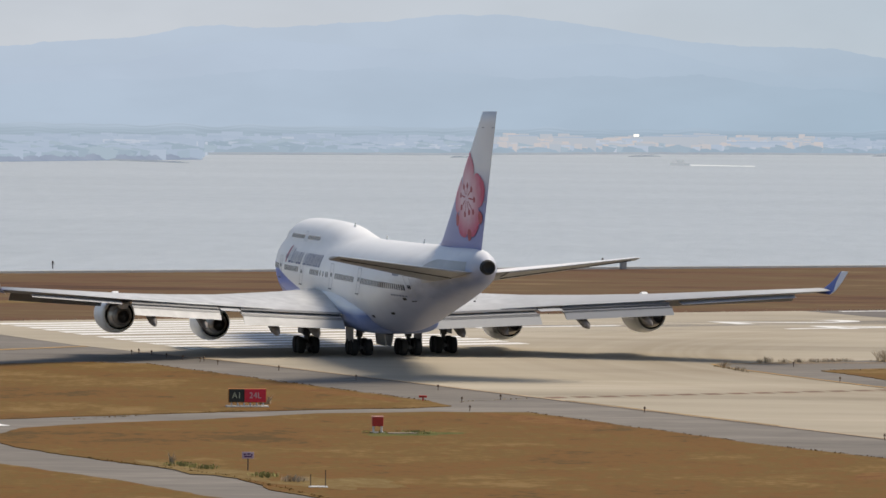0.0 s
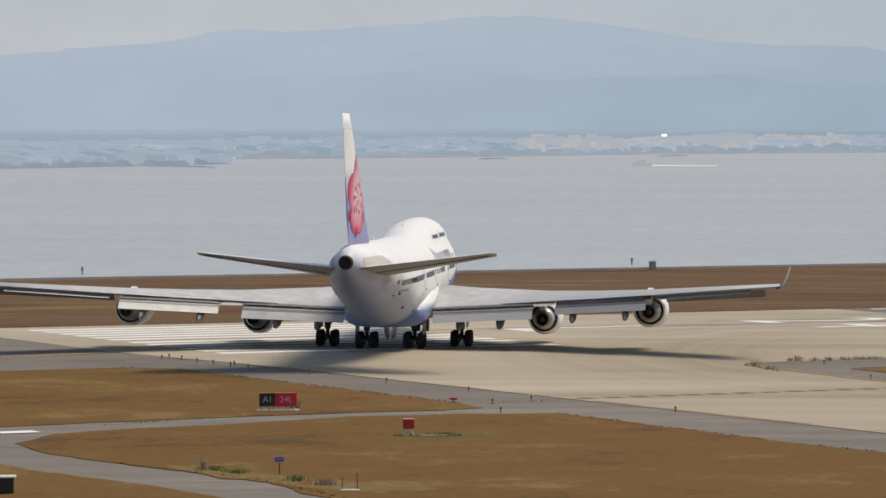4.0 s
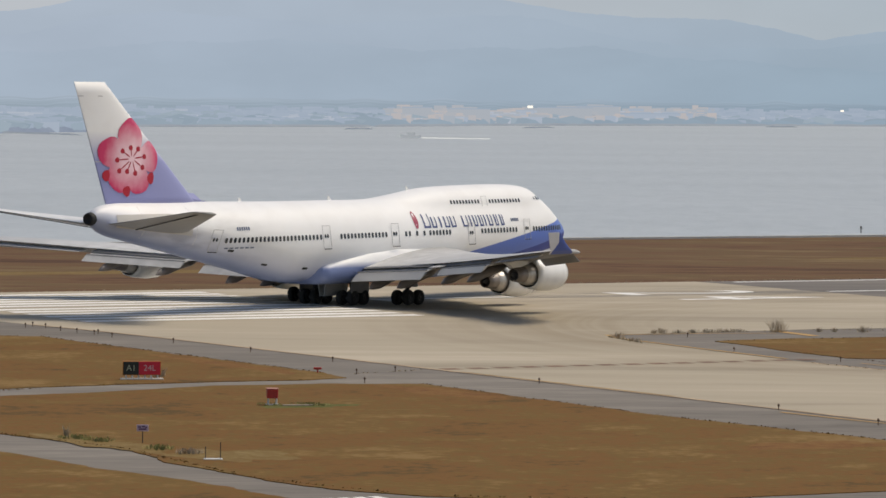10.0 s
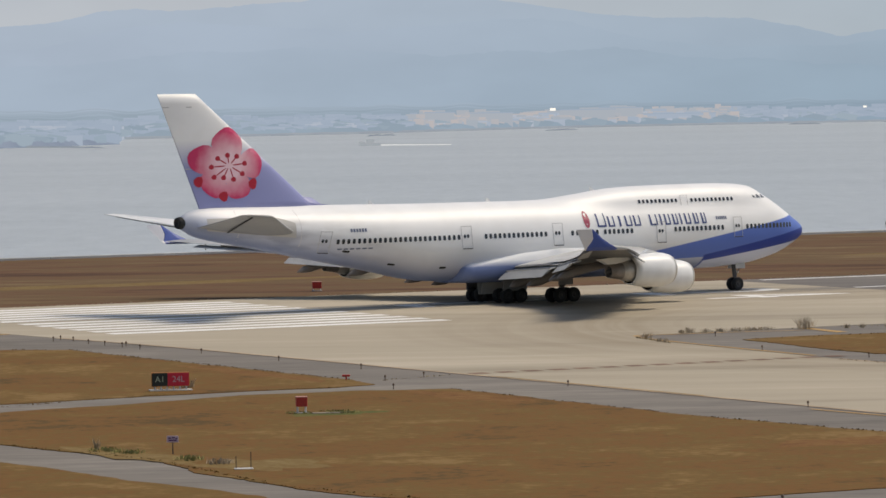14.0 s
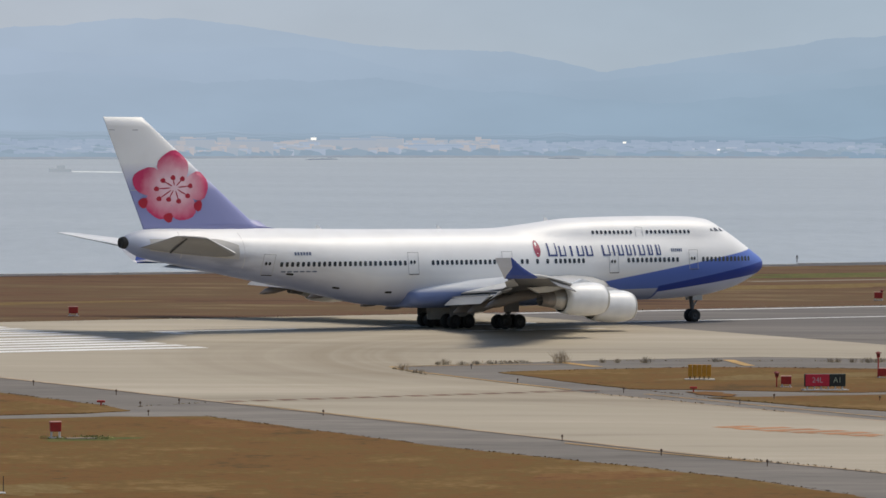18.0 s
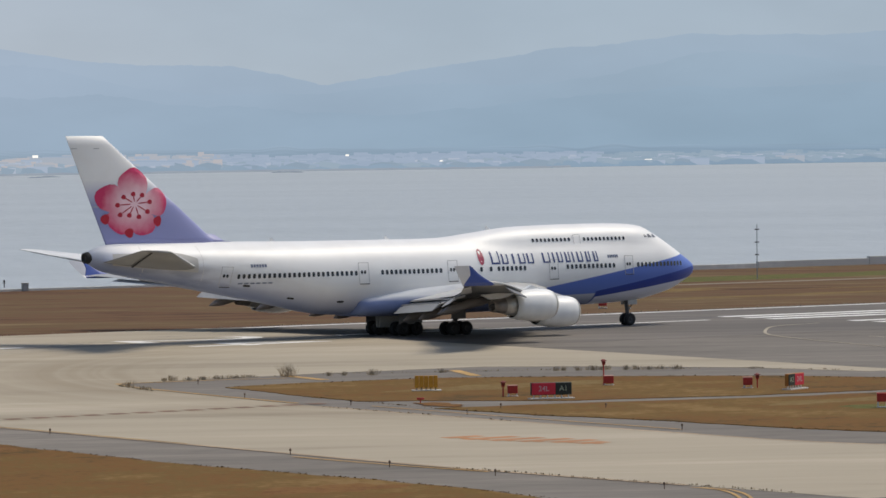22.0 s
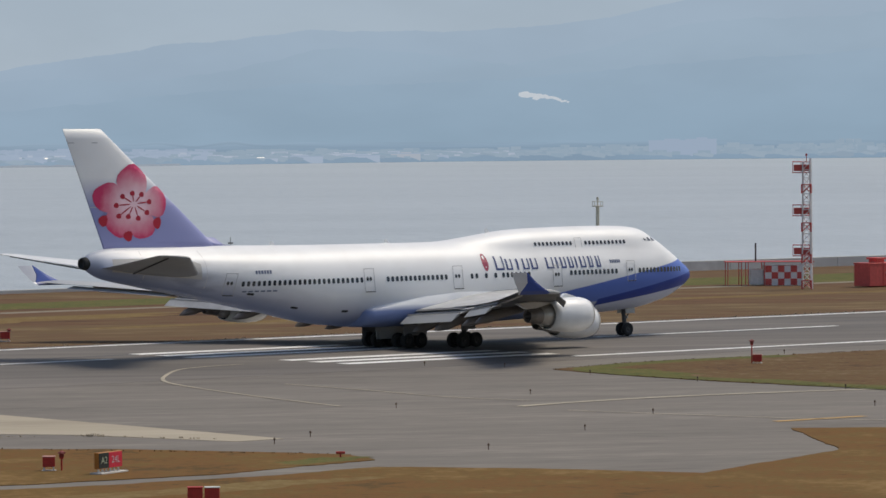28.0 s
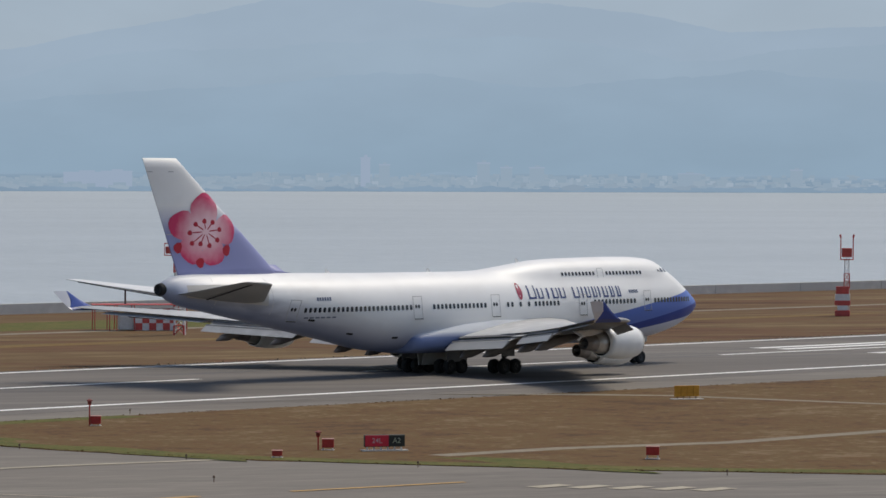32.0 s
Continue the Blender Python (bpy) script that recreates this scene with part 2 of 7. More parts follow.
def water_material():
    """Sea in a light breeze: short ripples, with calmer and rougher bands."""
    m = bpy.data.materials.new("sea_water")
    m.use_nodes = True
    nt, n = m.node_tree, m.node_tree.nodes
    p = n["Principled BSDF"]
    p.inputs["Roughness"].default_value, p.inputs["IOR"].default_value = 0.38, 1.33
    tc = n.new("ShaderNodeTexCoord")
    def noise_of(scale, detail):
        mp, t = n.new("ShaderNodeMapping"), n.new("ShaderNodeTexNoise")
        mp.inputs["Scale"].default_value = scale
        mp.inputs["Rotation"].default_value = (0, 0, radians(12))
        t.inputs["Scale"].default_value, t.inputs["Detail"].default_value, t.inputs["Roughness"].default_value = 1.0, detail, 0.6
        nt.links.new(tc.outputs["Object"], mp.inputs[0])
        nt.links.new(mp.outputs[0], t.inputs["Vector"])
        return t.outputs["Fac"]
    def ramp(fac, lo, hi, a, b):
        r = n.new("ShaderNodeMapRange")
        for key, v in (("From Min", lo), ("From Max", hi), ("To Min", a), ("To Max", b)):
            r.inputs[key].default_value = v
        nt.links.new(fac, r.inputs["Value"])
        return r.outputs[0]
    ripple, band, chop = noise_of((0.22, 0.05, 1), 8), noise_of((0.0035, 0.009, 1), 4), noise_of((0.6, 0.8, 1), 6)
    add = n.new("ShaderNodeMath")
    nt.links.new(ramp(ripple, 0.3, 0.7, 0.0, 0.6), add.inputs[0])
    nt.links.new(ramp(band, 0.35, 0.65, 0.0, 0.4), add.inputs[1])
    x = n.new("ShaderNodeMix")
    x.data_type = "RGBA"
    x.inputs[6].default_value, x.inputs[7].default_value = (0.380, 0.418, 0.443, 1), (0.494, 0.532, 0.558, 1)
    nt.links.new(add.outputs[0], x.inputs[0])
    nt.links.new(x.outputs[2], p.inputs["Base Color"])
    b = n.new("ShaderNodeBump")
    b.inputs["Strength"].default_value, b.inputs["Distance"].default_value = 0.6, 0.8
    nt.links.new(chop, b.inputs["Height"])
    nt.links.new(b.outputs[0], p.inputs["Normal"])
    return m


M["water"] = water_material()


# ---- builders ----
def mesh_of(bm, name, mats=()):
    me = bpy.data.meshes.new(name)
    bm.to_mesh(me)
    bm.free()
    for m in mats if isinstance(mats, (list, tuple)) else (mats,):
        me.materials.append(m)
    return me


def part(name, bm, mat, parent=None, label="", at=None, smooth=False):
    """Links a bmesh as one mesh object, under a thing or a part."""
    if smooth:
        for f in bm.faces:
            f.smooth = True
    ob = new(name, mesh_of(bm, name, mat))
    if parent:
        ob.parent = parent
    if at is not None:
        ob.matrix_basis = at
    if label:
        ob["label"] = label
    return ob


def box(bm, x0, x1, y0, y1, z0, z1, m=None, bevel=0.0):
    r = bmesh.ops.create_cube(bm, size=1.0)
    t = Matrix.Translation(((x0 + x1) / 2, (y0 + y1) / 2, (z0 + z1) / 2)) @ Matrix.Diagonal((x1 - x0, y1 - y0, z1 - z0, 1))
    bmesh.ops.transform(bm, matrix=(m @ t) if m else t, verts=r["verts"])
    if bevel:
        es = list({e for v in r["verts"] for e in v.link_edges})
        bmesh.ops.bevel(bm, geom=es, offset=bevel, segments=1, affect="EDGES")
    return bm


def tube(bm, p, q, r0, r1=None, seg=10, caps=True):
    p, q = Vector(p), Vector(q)
    d = q - p
    m = Matrix.Translation((p + q) / 2) @ d.to_track_quat("Z", "Y").to_matrix().to_4x4()
    bmesh.ops.create_cone(bm, cap_ends=caps, segments=seg, radius1=r0, radius2=r0 if r1 is None else r1, depth=d.length, matrix=m)
    return bm


def lathe(bm, profile, seg=28, m=None):
    """Turns (y, r) pairs about the y axis."""
    rings = []
    for y, r in profile:
        ring = []
        for i in range(seg):
            a = 2 * math.pi * i / seg
            v = Vector((r * math.cos(a), y, r * math.sin(a)))
            ring.append(bm.verts.new(m @ v if m else v))
        rings.append(ring)
    for a, b in zip(rings, rings[1:]):
        for i in range(seg):
            bm.faces.new((a[i], a[(i + 1) % seg], b[(i + 1) % seg], b[i]))
    return bm


def loft(bm, sections, cap=True):
    rings = [[bm.verts.new(v) for v in sec] for sec in sections]
    k = len(rings[0])
    for a, b in zip(rings, rings[1:]):
        for i in range(k):
            bm.faces.new((a[i], a[(i + 1) % k], b[(i + 1) % k], b[i]))
    if cap:
        bm.faces.new(rings[0][::-1])
        bm.faces.new(rings[-1])
    bmesh.ops.recalc_face_normals(bm, faces=bm.faces)
    return bm


def smooth_line(pts, closed=True, steps=5):
    """Catmull-Rom through (s, n) points."""
    out, k = [], len(pts)
    rng = range(k) if closed else range(k - 1)
    for i in rng:
        g = (lambda j: pts[j % k]) if closed else (lambda j: pts[max(0, min(k - 1, j))])
        p0, p1, p2, p3 = (Vector(g(i + d)) for d in (-1, 0, 1, 2))
        for a in range(steps):
            t = a / steps
            out.append(0.5 * ((2 * p1) + (p2 - p0) * t + (2 * p0 - 5 * p1 + 4 * p2 - p3) * t * t + (3 * p1 - p0 - 3 * p2 + p3) * t ** 3))
    if not closed:
        out.append(Vector(pts[-1]))
    return out


def slab(name, pts, z, mat, label="", category="", thick=0.3, kind="structure", curved=False, ragged=0.0):
    """A flat piece of the ground with an edge, from (s, n) corners."""
    bm = bmesh.new()
    line = smooth_line(pts) if curved else pts
    if ragged:
        fine = []
        for (s0, n0), (s1, n1) in zip(line, list(line[1:]) + [line[0]]):
            span = math.hypot(s1 - s0, n1 - n0)
            k = max(1, min(160, int(span / 0.7)))
            for i in range(k):
                t = i / k
                s, n = s0 + (s1 - s0) * t, n0 + (n1 - n0) * t
                d = ragged * (noise.noise((s * 0.35, n * 0.35, 3.0)) + 0.7 * noise.noise((s * 1.3, n * 1.3, 8.0)))
                fine.append((s + d * (n1 - n0) / span, n - d * (s1 - s0) / span))
        line = fine
    top = bm.faces.new([bm.verts.new(ground(p[0], p[1], z)) for p in line])
    if top.normal.z < 0:
        top.normal_flip()
    bm.normal_update()
    ret = bmesh.ops.extrude_face_region(bm, geom=[top])
    low = [g for g in ret["geom"] if isinstance(g, bmesh.types.BMVert)]
    bmesh.ops.translate(bm, vec=(0, 0, -thick), verts=low)
    bmesh.ops.triangulate(bm, faces=[f for f in bm.faces if len(f.verts) > 4])
    bmesh.ops.recalc_face_normals(bm, faces=bm.faces)
    return tagged(part(name, bm, mat), label, category, kind=kind)


def stripe(name, pts, width, z, mat, parent=None, curved=True):
    """A painted band along (s, n) points."""
    line = smooth_line(pts, closed=False) if curved and len(pts) > 2 else [Vector(p) for p in pts]
    bm = bmesh.new()
    left, right = [], []
    for i, p in enumerate(line):
        d = (line[min(i + 1, len(line) - 1)] - line[max(i - 1, 0)]).normalized()
        k = Vector((-d.y, d.x)) * width / 2
        left.append(bm.verts.new(ground(p.x + k.x, p.y + k.y, z)))
        right.append(bm.verts.new(ground(p.x - k.x, p.y - k.y, z)))
    for i in range(len(line) - 1):
        bm.faces.new((left[i], left[i + 1], right[i + 1], right[i]))
    bmesh.ops.recalc_face_normals(bm, faces=bm.faces)
    for f in bm.faces:
        if f.normal.z < 0:
            f.normal_flip()
    return part(name, bm, mat, parent)

# ---- large structure: island, sea, far coast ----
WALL_N = -130.0
slab("ground", [(-1500, WALL_N), (1800, WALL_N), (1800, 900), (-1500, 900)], 0.0, M["grass"], "dry brown grass of the airport island", "ground", thick=6.0)
slab("far_field", [(-700, WALL_N + 0.6), (900, WALL_N + 0.6), (900, -24.2), (-700, -24.2)], 0.02, M["far_grass"], "brown grass strip between the runway and the seawall", "grass")

bm = bmesh.new()
NX, NY = 30, 30
bmesh.ops.create_grid(bm, x_segments=NX, y_segments=NY, size=1.0, matrix=Matrix.Translation((0, 1500, SEA_Z)) @ Matrix.Diagonal((5000, 4500, 1, 1)))
tagged(part("water", bm, M["water"]), "calm grey sea with fine ripples", "sea", kind="structure")

bm = bmesh.new()
for s0 in range(-700, 900, 20):
    m = Matrix.Translation(ground(s0 + 10, WALL_N)) @ pose(0, 0, 0, 0, 0, RUNWAY_YAW)
    hgt = float(np.interp(s0, (90, 170), (0.3, 1.3)))
    box(bm, -9.97, 9.97, -0.35, 0.35, -1.0, hgt, m, 0.04)
tagged(part("seawall", bm, M["wall"]), "long low grey concrete seawall", "seawall", kind="structure")

slab("apron", [(-700, -24), (1300, -24), (1300, 300), (-700, 300)], 0.035, M["asphalt"], "grey asphalt of runway shoulders and taxiways", "pavement", thick=0.02)
slab("runway", [(-15, -24), (1300, -24), (1300, 24), (-15, 24)], 0.045, M["old_asphalt"], "dark grey worn runway asphalt", "runway", thick=0.02)
slab("concrete_pavement", [(-105, -24), (-15, -24), (-15, 77), (-18.5, 77), (-22, 66), (-29, 57), (-36, 51), (-50, 50), (-69, 51), (-71.2, 57), (-72, 66), (-73, 84), (-72.5, 100),
     (-71, 121), (-70, 131), (-67, 138), (-61, 145.5), (-55, 151.5), (-40, 158), (-20, 163), (-93, 163), (-94.7, 151), (-97, 134), (-98.2, 114), (-100, 80), (-102, 42), (-104, 24), (-105, 15)], 0.055,
     M["concrete"], "pale beige concrete runway end and taxiway", "pavement", thick=0.03)

Z_GRASS = 0.075
slab("grass_patch", [(-700, 36.5), (-113, 36), (-109.5, 39), (-109, 60), (-108.3, 82), (-109, 86.5), (-112, 87.5), (-118, 86.7), (-125, 86.8), (-133.9, 87.6), (-141.4, 88.4), (-160, 90), (-700, 120)], Z_GRASS, M["grass"], "brown grass patch beside the taxiway", "grass", ragged=0.28)
slab("grass_patch", [(-107.2, 93.2), (-113, 90.8), (-120, 90), (-128.8, 92.6), (-136.4, 93.6), (-141, 95.4), (-145.4, 101), (-146.6, 108), (-145.9, 115.5), (-144.5, 122.5), (-143.2, 128.8), (-144.6, 137.6), (-144.4, 146),
     (-143.5, 152.5), (-141.6, 156.5), (-137, 161.5), (-132, 163), (-107, 163), (-105, 155), (-104.5, 146), (-105, 137), (-106.9, 122), (-107.1, 107)], Z_GRASS, M["grass"], "brown grass patch between service road and taxiway", "grass", ragged=0.28)
slab("grass_patch", [(-160, 108), (-151.4, 114), (-151.2, 118.6), (-150.3, 124), (-149.4, 129.2), (-148.9, 138.8), (-147.6, 145.8), (-147.2, 153.7), (-147.3, 163), (-700, 163), (-700, 160)], Z_GRASS, M["grass"], "brown grass patch beyond the service road", "grass", ragged=0.28)
slab("grass_patch", [(-66, 60.8), (-61, 59.8), (-48, 61.3), (-41, 65.7), (-32, 72.5), (-26.5, 78), (-20, 89.5), (-21.5, 93.5), (-34, 95.5), (-45, 94), (-57, 90.2), (-64, 84), (-68, 81), (-67.6, 75)], Z_GRASS, M["grass"], "thin brown grass island between two taxiways", "grass", ragged=0.28)
slab("grass_patch", [(-68.6, 91), (-57, 93.2), (-45, 96.8), (-32, 98.3), (-24.5, 97.5), (-19, 104.5), (-14.8, 112.5), (2, 106), (12.5, 91.5), (17, 95), (24, 105), (36, 117), (60, 128), (300, 150), (300, 152), (60, 152), (-20, 151), (-40, 149.5), (-49.4, 146.1), (-56.7, 138.4), (-60.5, 130.1), (-63.3, 122), (-65, 110), (-67.5, 101)], Z_GRASS, M["grass"], "brown grass island between two taxiways", "grass", ragged=0.28)
slab("grass_patch", [(45.1, 33), (55.5, 30.2), (91.5, 31), (152.5, 33), (611.5, 40), (611.5, 134), (121.5, 128), (81.5, 116), (63.5, 103), (53.5, 87.2), (50, 79), (45.5, 69), (43.5, 60), (43.1, 52), (43.5, 44), (44.1, 37)], Z_GRASS, M["infield_grass"], "brown grass infield beside the runway", "grass", ragged=0.28)

# far coast: low shore, town, hazy hills
def coast_distance(az):
    return float(np.interp(az, (-14, -7, -4.6, -4.4, -1, 1.6, 5, 8.4, 8.6, 12, 15, 18, 22, 26, 34), (1900, 2080, 2270, 2600, 2770, 3050, 3230, 3370, 3420, 3720, 3900, 4050, 4150, 4300, 4300)))


def ridge(az, table):
    return float(np.interp(az, [p[0] for p in table], [p[1] for p in table]))


RIDGE = ((-20, 0.5), (-9, 0.8), (-7.1, 0.95), (-5.4, 1.1), (-4.4, 1.27), (-3.5, 1.25), (-2.4, 1.31), (-1.1, 1.44), (-0.3, 1.44), (0.5, 1.34), (1.3, 1.23), (2.0, 1.13), (2.8, 1.07), (3.6, 1.05), (4.1, 1.05), (4.7, 0.93), (5.35, 0.76),
         (6.3, 0.93), (7.4, 1.08), (8.4, 1.25), (9.3, 1.31), (10.3, 1.43), (11.1, 1.4), (12, 1.38), (13, 1.42), (14.1, 1.55), (15.2, 1.75), (16.2, 1.95), (17.5, 2.2), (18.6, 2.3), (19.4, 2.22), (20.3, 2.13), (20.7, 2.2), (22, 2.11), (22.8, 1.95), (23.5, 1.8), (24.3, 1.83), (25.6, 1.9), (30, 1.5), (40, 0.6))
RIDGE_B = ((-20, 0.4), (-7, 0.45), (-4, 0.62), (-2, 0.75), (0, 0.6), (2, 0.66), (4, 0.48), (6, 0.35), (8, 0.52), (10, 0.72), (12, 0.68), (14, 0.85), (16, 1.0), (19, 1.25), (21, 1.1), (24, 1.3), (28, 0.9), (40, 0.4))


def hills(name, table, dist, mat, rough, label):
    """A range of hazy hills, from its height in degrees over the bearing."""
    bm = bmesh.new()
    rows = []
    azs = [-20 + 0.06 * i for i in range(1000)]
    for k, (back, up) in enumerate(((0, 0.0), (60, 0.35), (110, 0.7), (150, 1.0), (320, 0.0))):
        row = []
        for az in azs:
            e = ridge(az, table) + rough * (noise.noise((az * 1.1, k * 0.2, dist)) + 0.5 * noise.noise((az * 3.3, k, dist)) + 0.35 * noise.noise((az * 9.0, k, dist)) + 0.3 * noise.noise((az * 24.0, k, dist)))
            top = EYE_Z + (dist + 150) * math.tan(radians(e))
            row.append(bm.verts.new(bearing(az, dist + back + 12 * noise.noise((az * 2, k, 4)), SEA_Z + (top - SEA_Z) * up)))
        rows.append(row)
    for a, b in zip(rows, rows[1:]):
        for i in range(len(azs) - 1):
            bm.faces.new((a[i], a[i + 1], b[i + 1], b[i]))
    return tagged(part(name, bm, mat, smooth=True), label, "hills", kind="structure")


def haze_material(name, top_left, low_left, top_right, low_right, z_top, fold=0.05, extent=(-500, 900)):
    """Hills or sky as plain glow: haze put into the colour, thinning from one end of the range to the other."""
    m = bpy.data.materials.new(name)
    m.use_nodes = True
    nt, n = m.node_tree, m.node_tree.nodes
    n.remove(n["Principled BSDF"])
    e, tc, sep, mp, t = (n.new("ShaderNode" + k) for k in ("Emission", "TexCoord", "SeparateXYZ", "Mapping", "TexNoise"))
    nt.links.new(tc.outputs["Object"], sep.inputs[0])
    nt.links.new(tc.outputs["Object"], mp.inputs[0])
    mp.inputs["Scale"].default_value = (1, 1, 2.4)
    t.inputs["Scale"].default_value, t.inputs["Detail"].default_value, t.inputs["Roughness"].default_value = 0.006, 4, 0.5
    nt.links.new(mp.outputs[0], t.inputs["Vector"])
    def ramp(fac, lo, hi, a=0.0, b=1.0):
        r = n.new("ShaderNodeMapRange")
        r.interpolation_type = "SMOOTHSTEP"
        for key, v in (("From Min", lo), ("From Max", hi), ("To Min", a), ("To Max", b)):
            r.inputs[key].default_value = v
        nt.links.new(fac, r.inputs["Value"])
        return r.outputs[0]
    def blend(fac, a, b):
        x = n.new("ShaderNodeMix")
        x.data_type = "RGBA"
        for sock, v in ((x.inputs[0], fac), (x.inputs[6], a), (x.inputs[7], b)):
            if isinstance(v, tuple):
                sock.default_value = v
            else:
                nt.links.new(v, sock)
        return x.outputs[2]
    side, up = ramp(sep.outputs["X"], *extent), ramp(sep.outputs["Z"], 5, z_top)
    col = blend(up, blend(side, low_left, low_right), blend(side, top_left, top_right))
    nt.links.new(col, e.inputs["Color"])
    # light and dark of the folds put into the glow's strength
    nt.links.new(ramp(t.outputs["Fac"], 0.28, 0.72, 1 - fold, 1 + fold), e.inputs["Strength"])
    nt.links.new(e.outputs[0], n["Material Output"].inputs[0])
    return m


# haze over hills and shore is mixed into these glowing colours
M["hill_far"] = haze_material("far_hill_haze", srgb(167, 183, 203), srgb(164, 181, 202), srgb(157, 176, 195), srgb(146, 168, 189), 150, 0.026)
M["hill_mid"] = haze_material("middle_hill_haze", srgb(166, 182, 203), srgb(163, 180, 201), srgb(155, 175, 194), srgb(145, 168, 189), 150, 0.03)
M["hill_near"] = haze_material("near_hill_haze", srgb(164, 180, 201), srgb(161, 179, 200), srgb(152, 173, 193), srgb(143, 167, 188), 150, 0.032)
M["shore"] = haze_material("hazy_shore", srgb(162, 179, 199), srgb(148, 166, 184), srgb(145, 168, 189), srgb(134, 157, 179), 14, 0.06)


def sky_backdrop():
    """A curtain of pale sky behind the hills, up to where the open sky takes over."""
    m = haze_material("pale_sky", srgb(176, 187, 201), srgb(184, 192, 202), srgb(164, 181, 197), srgb(169, 184, 198), 260, 0.025, (-400, 750))
    bm = bmesh.new()
    low = [bm.verts.new(bearing(a, 4880, SEA_Z)) for a in range(-50, 61)]
    top = [bm.verts.new(bearing(a, 4880, 900)) for a in range(-50, 61)]
    for i in range(len(low) - 1):
        bm.faces.new((low[i], low[i + 1], top[i + 1], top[i]))
    tagged(part("backdrop_sky", bm, m, smooth=True), "pale hazy sky above the far hills", "sky", kind="structure")


sky_backdrop()
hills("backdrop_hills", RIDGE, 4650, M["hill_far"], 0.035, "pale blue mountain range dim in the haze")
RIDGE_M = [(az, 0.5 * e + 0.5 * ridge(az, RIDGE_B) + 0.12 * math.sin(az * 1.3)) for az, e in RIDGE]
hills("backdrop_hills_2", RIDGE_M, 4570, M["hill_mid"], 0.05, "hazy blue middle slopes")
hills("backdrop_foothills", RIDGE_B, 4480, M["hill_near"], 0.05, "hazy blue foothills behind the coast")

bm = bmesh.new()
azs = [-14 + 0.1 * i for i in range(480)]
front = [bm.verts.new(bearing(a, coast_distance(a), SEA_Z + 0.1)) for a in azs]
lip = [bm.verts.new(bearing(a, coast_distance(a) + 12, SEA_Z + 4 + 2.5 * noise.noise((a * 4, 0, 0)))) for a in azs]
back = [bm.verts.new(bearing(a, 4470, SEA_Z + 16 + 4 * noise.noise((a * 2, 5, 0)))) for a in azs]
for a, b in ((front, lip), (lip, back)):
    for i in range(len(azs) - 1):
        bm.faces.new((a[i], a[i + 1], b[i + 1], b[i]))
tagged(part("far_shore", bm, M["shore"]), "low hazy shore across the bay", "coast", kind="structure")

bm = bmesh.new()
azs = [-9.5 + 0.02 * i for i in range(255)]
foot = [bm.verts.new(bearing(a, coast_distance(min(a, -4.6)) - 3, SEA_Z + 0.05)) for a in azs]
crest = [bm.verts.new(bearing(a, coast_distance(min(a, -4.6)) + 4, SEA_Z + (2.6 + 1.3 * noise.noise((a * 5, 3, 0)) + 0.7 * noise.noise((a * 23, 4, 0))) * min(1.0, (-4.4 - a) * 2.5))) for a in azs]
for i in range(len(azs) - 1):
    bm.faces.new((foot[i], foot[i + 1], crest[i + 1], crest[i]))
# headland glows in a blue-grey that already holds the haze
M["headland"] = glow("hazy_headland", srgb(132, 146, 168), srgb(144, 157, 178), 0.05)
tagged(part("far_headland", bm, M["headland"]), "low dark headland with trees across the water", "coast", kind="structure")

bm = bmesh.new()
azs = [-4.35 + 0.1 * i for i in range(131)]
wet = [bm.verts.new(bearing(a, coast_distance(a) - 4 - 4 * noise.noise((a * 3, 1, 0)), SEA_Z + 0.12)) for a in azs]
dry = [bm.verts.new(bearing(a, coast_distance(a) + 1, SEA_Z + 1.5 + 0.7 * noise.noise((a * 7, 2, 0)))) for a in azs]
for i in range(len(azs) - 1):
    bm.faces.new((wet[i], wet[i + 1], dry[i + 1], dry[i]))
# haze is part of this glowing strip's colour
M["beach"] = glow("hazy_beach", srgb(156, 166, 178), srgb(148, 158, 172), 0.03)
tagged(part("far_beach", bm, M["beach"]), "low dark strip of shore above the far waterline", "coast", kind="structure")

# ---- painted markings ----
Z_PAINT = 0.066
markings = tagged(new("runway_markings"), "white runway stripes and numbers, worn by tyres", "markings", kind="structure")


def rect(name, s0, s1, n0, n1, mat, parent, z=Z_PAINT):
    bm = bmesh.new()
    bm.faces.new([bm.verts.new(ground(s, n, z)) for s, n in ((s0, n0), (s0, n1), (s1, n1), (s1, n0))])
    bmesh.ops.recalc_face_normals(bm, faces=bm.faces)
    for f in bm.faces:
        if f.normal.z < 0:
            f.normal_flip()
    return part(name, bm, mat, parent)


def text_mesh(text, size, mat, depth=0.0, sx=1.0, sy=1.0):
    """Built-in font, centred, lying in the local xy plane."""
    cu = bpy.data.curves.new("text", "FONT")
    cu.body, cu.size, cu.extrude, cu.align_x, cu.align_y = text, size, depth, "CENTER", "CENTER"
    ob = bpy.data.objects.new("text", cu)
    me = bpy.data.meshes.new_from_object(ob)
    bpy.data.objects.remove(ob)
    me.transform(Matrix.Diagonal((sx, sy, 1, 1)))
    me.materials.clear()
    me.materials.append(mat)
    return me


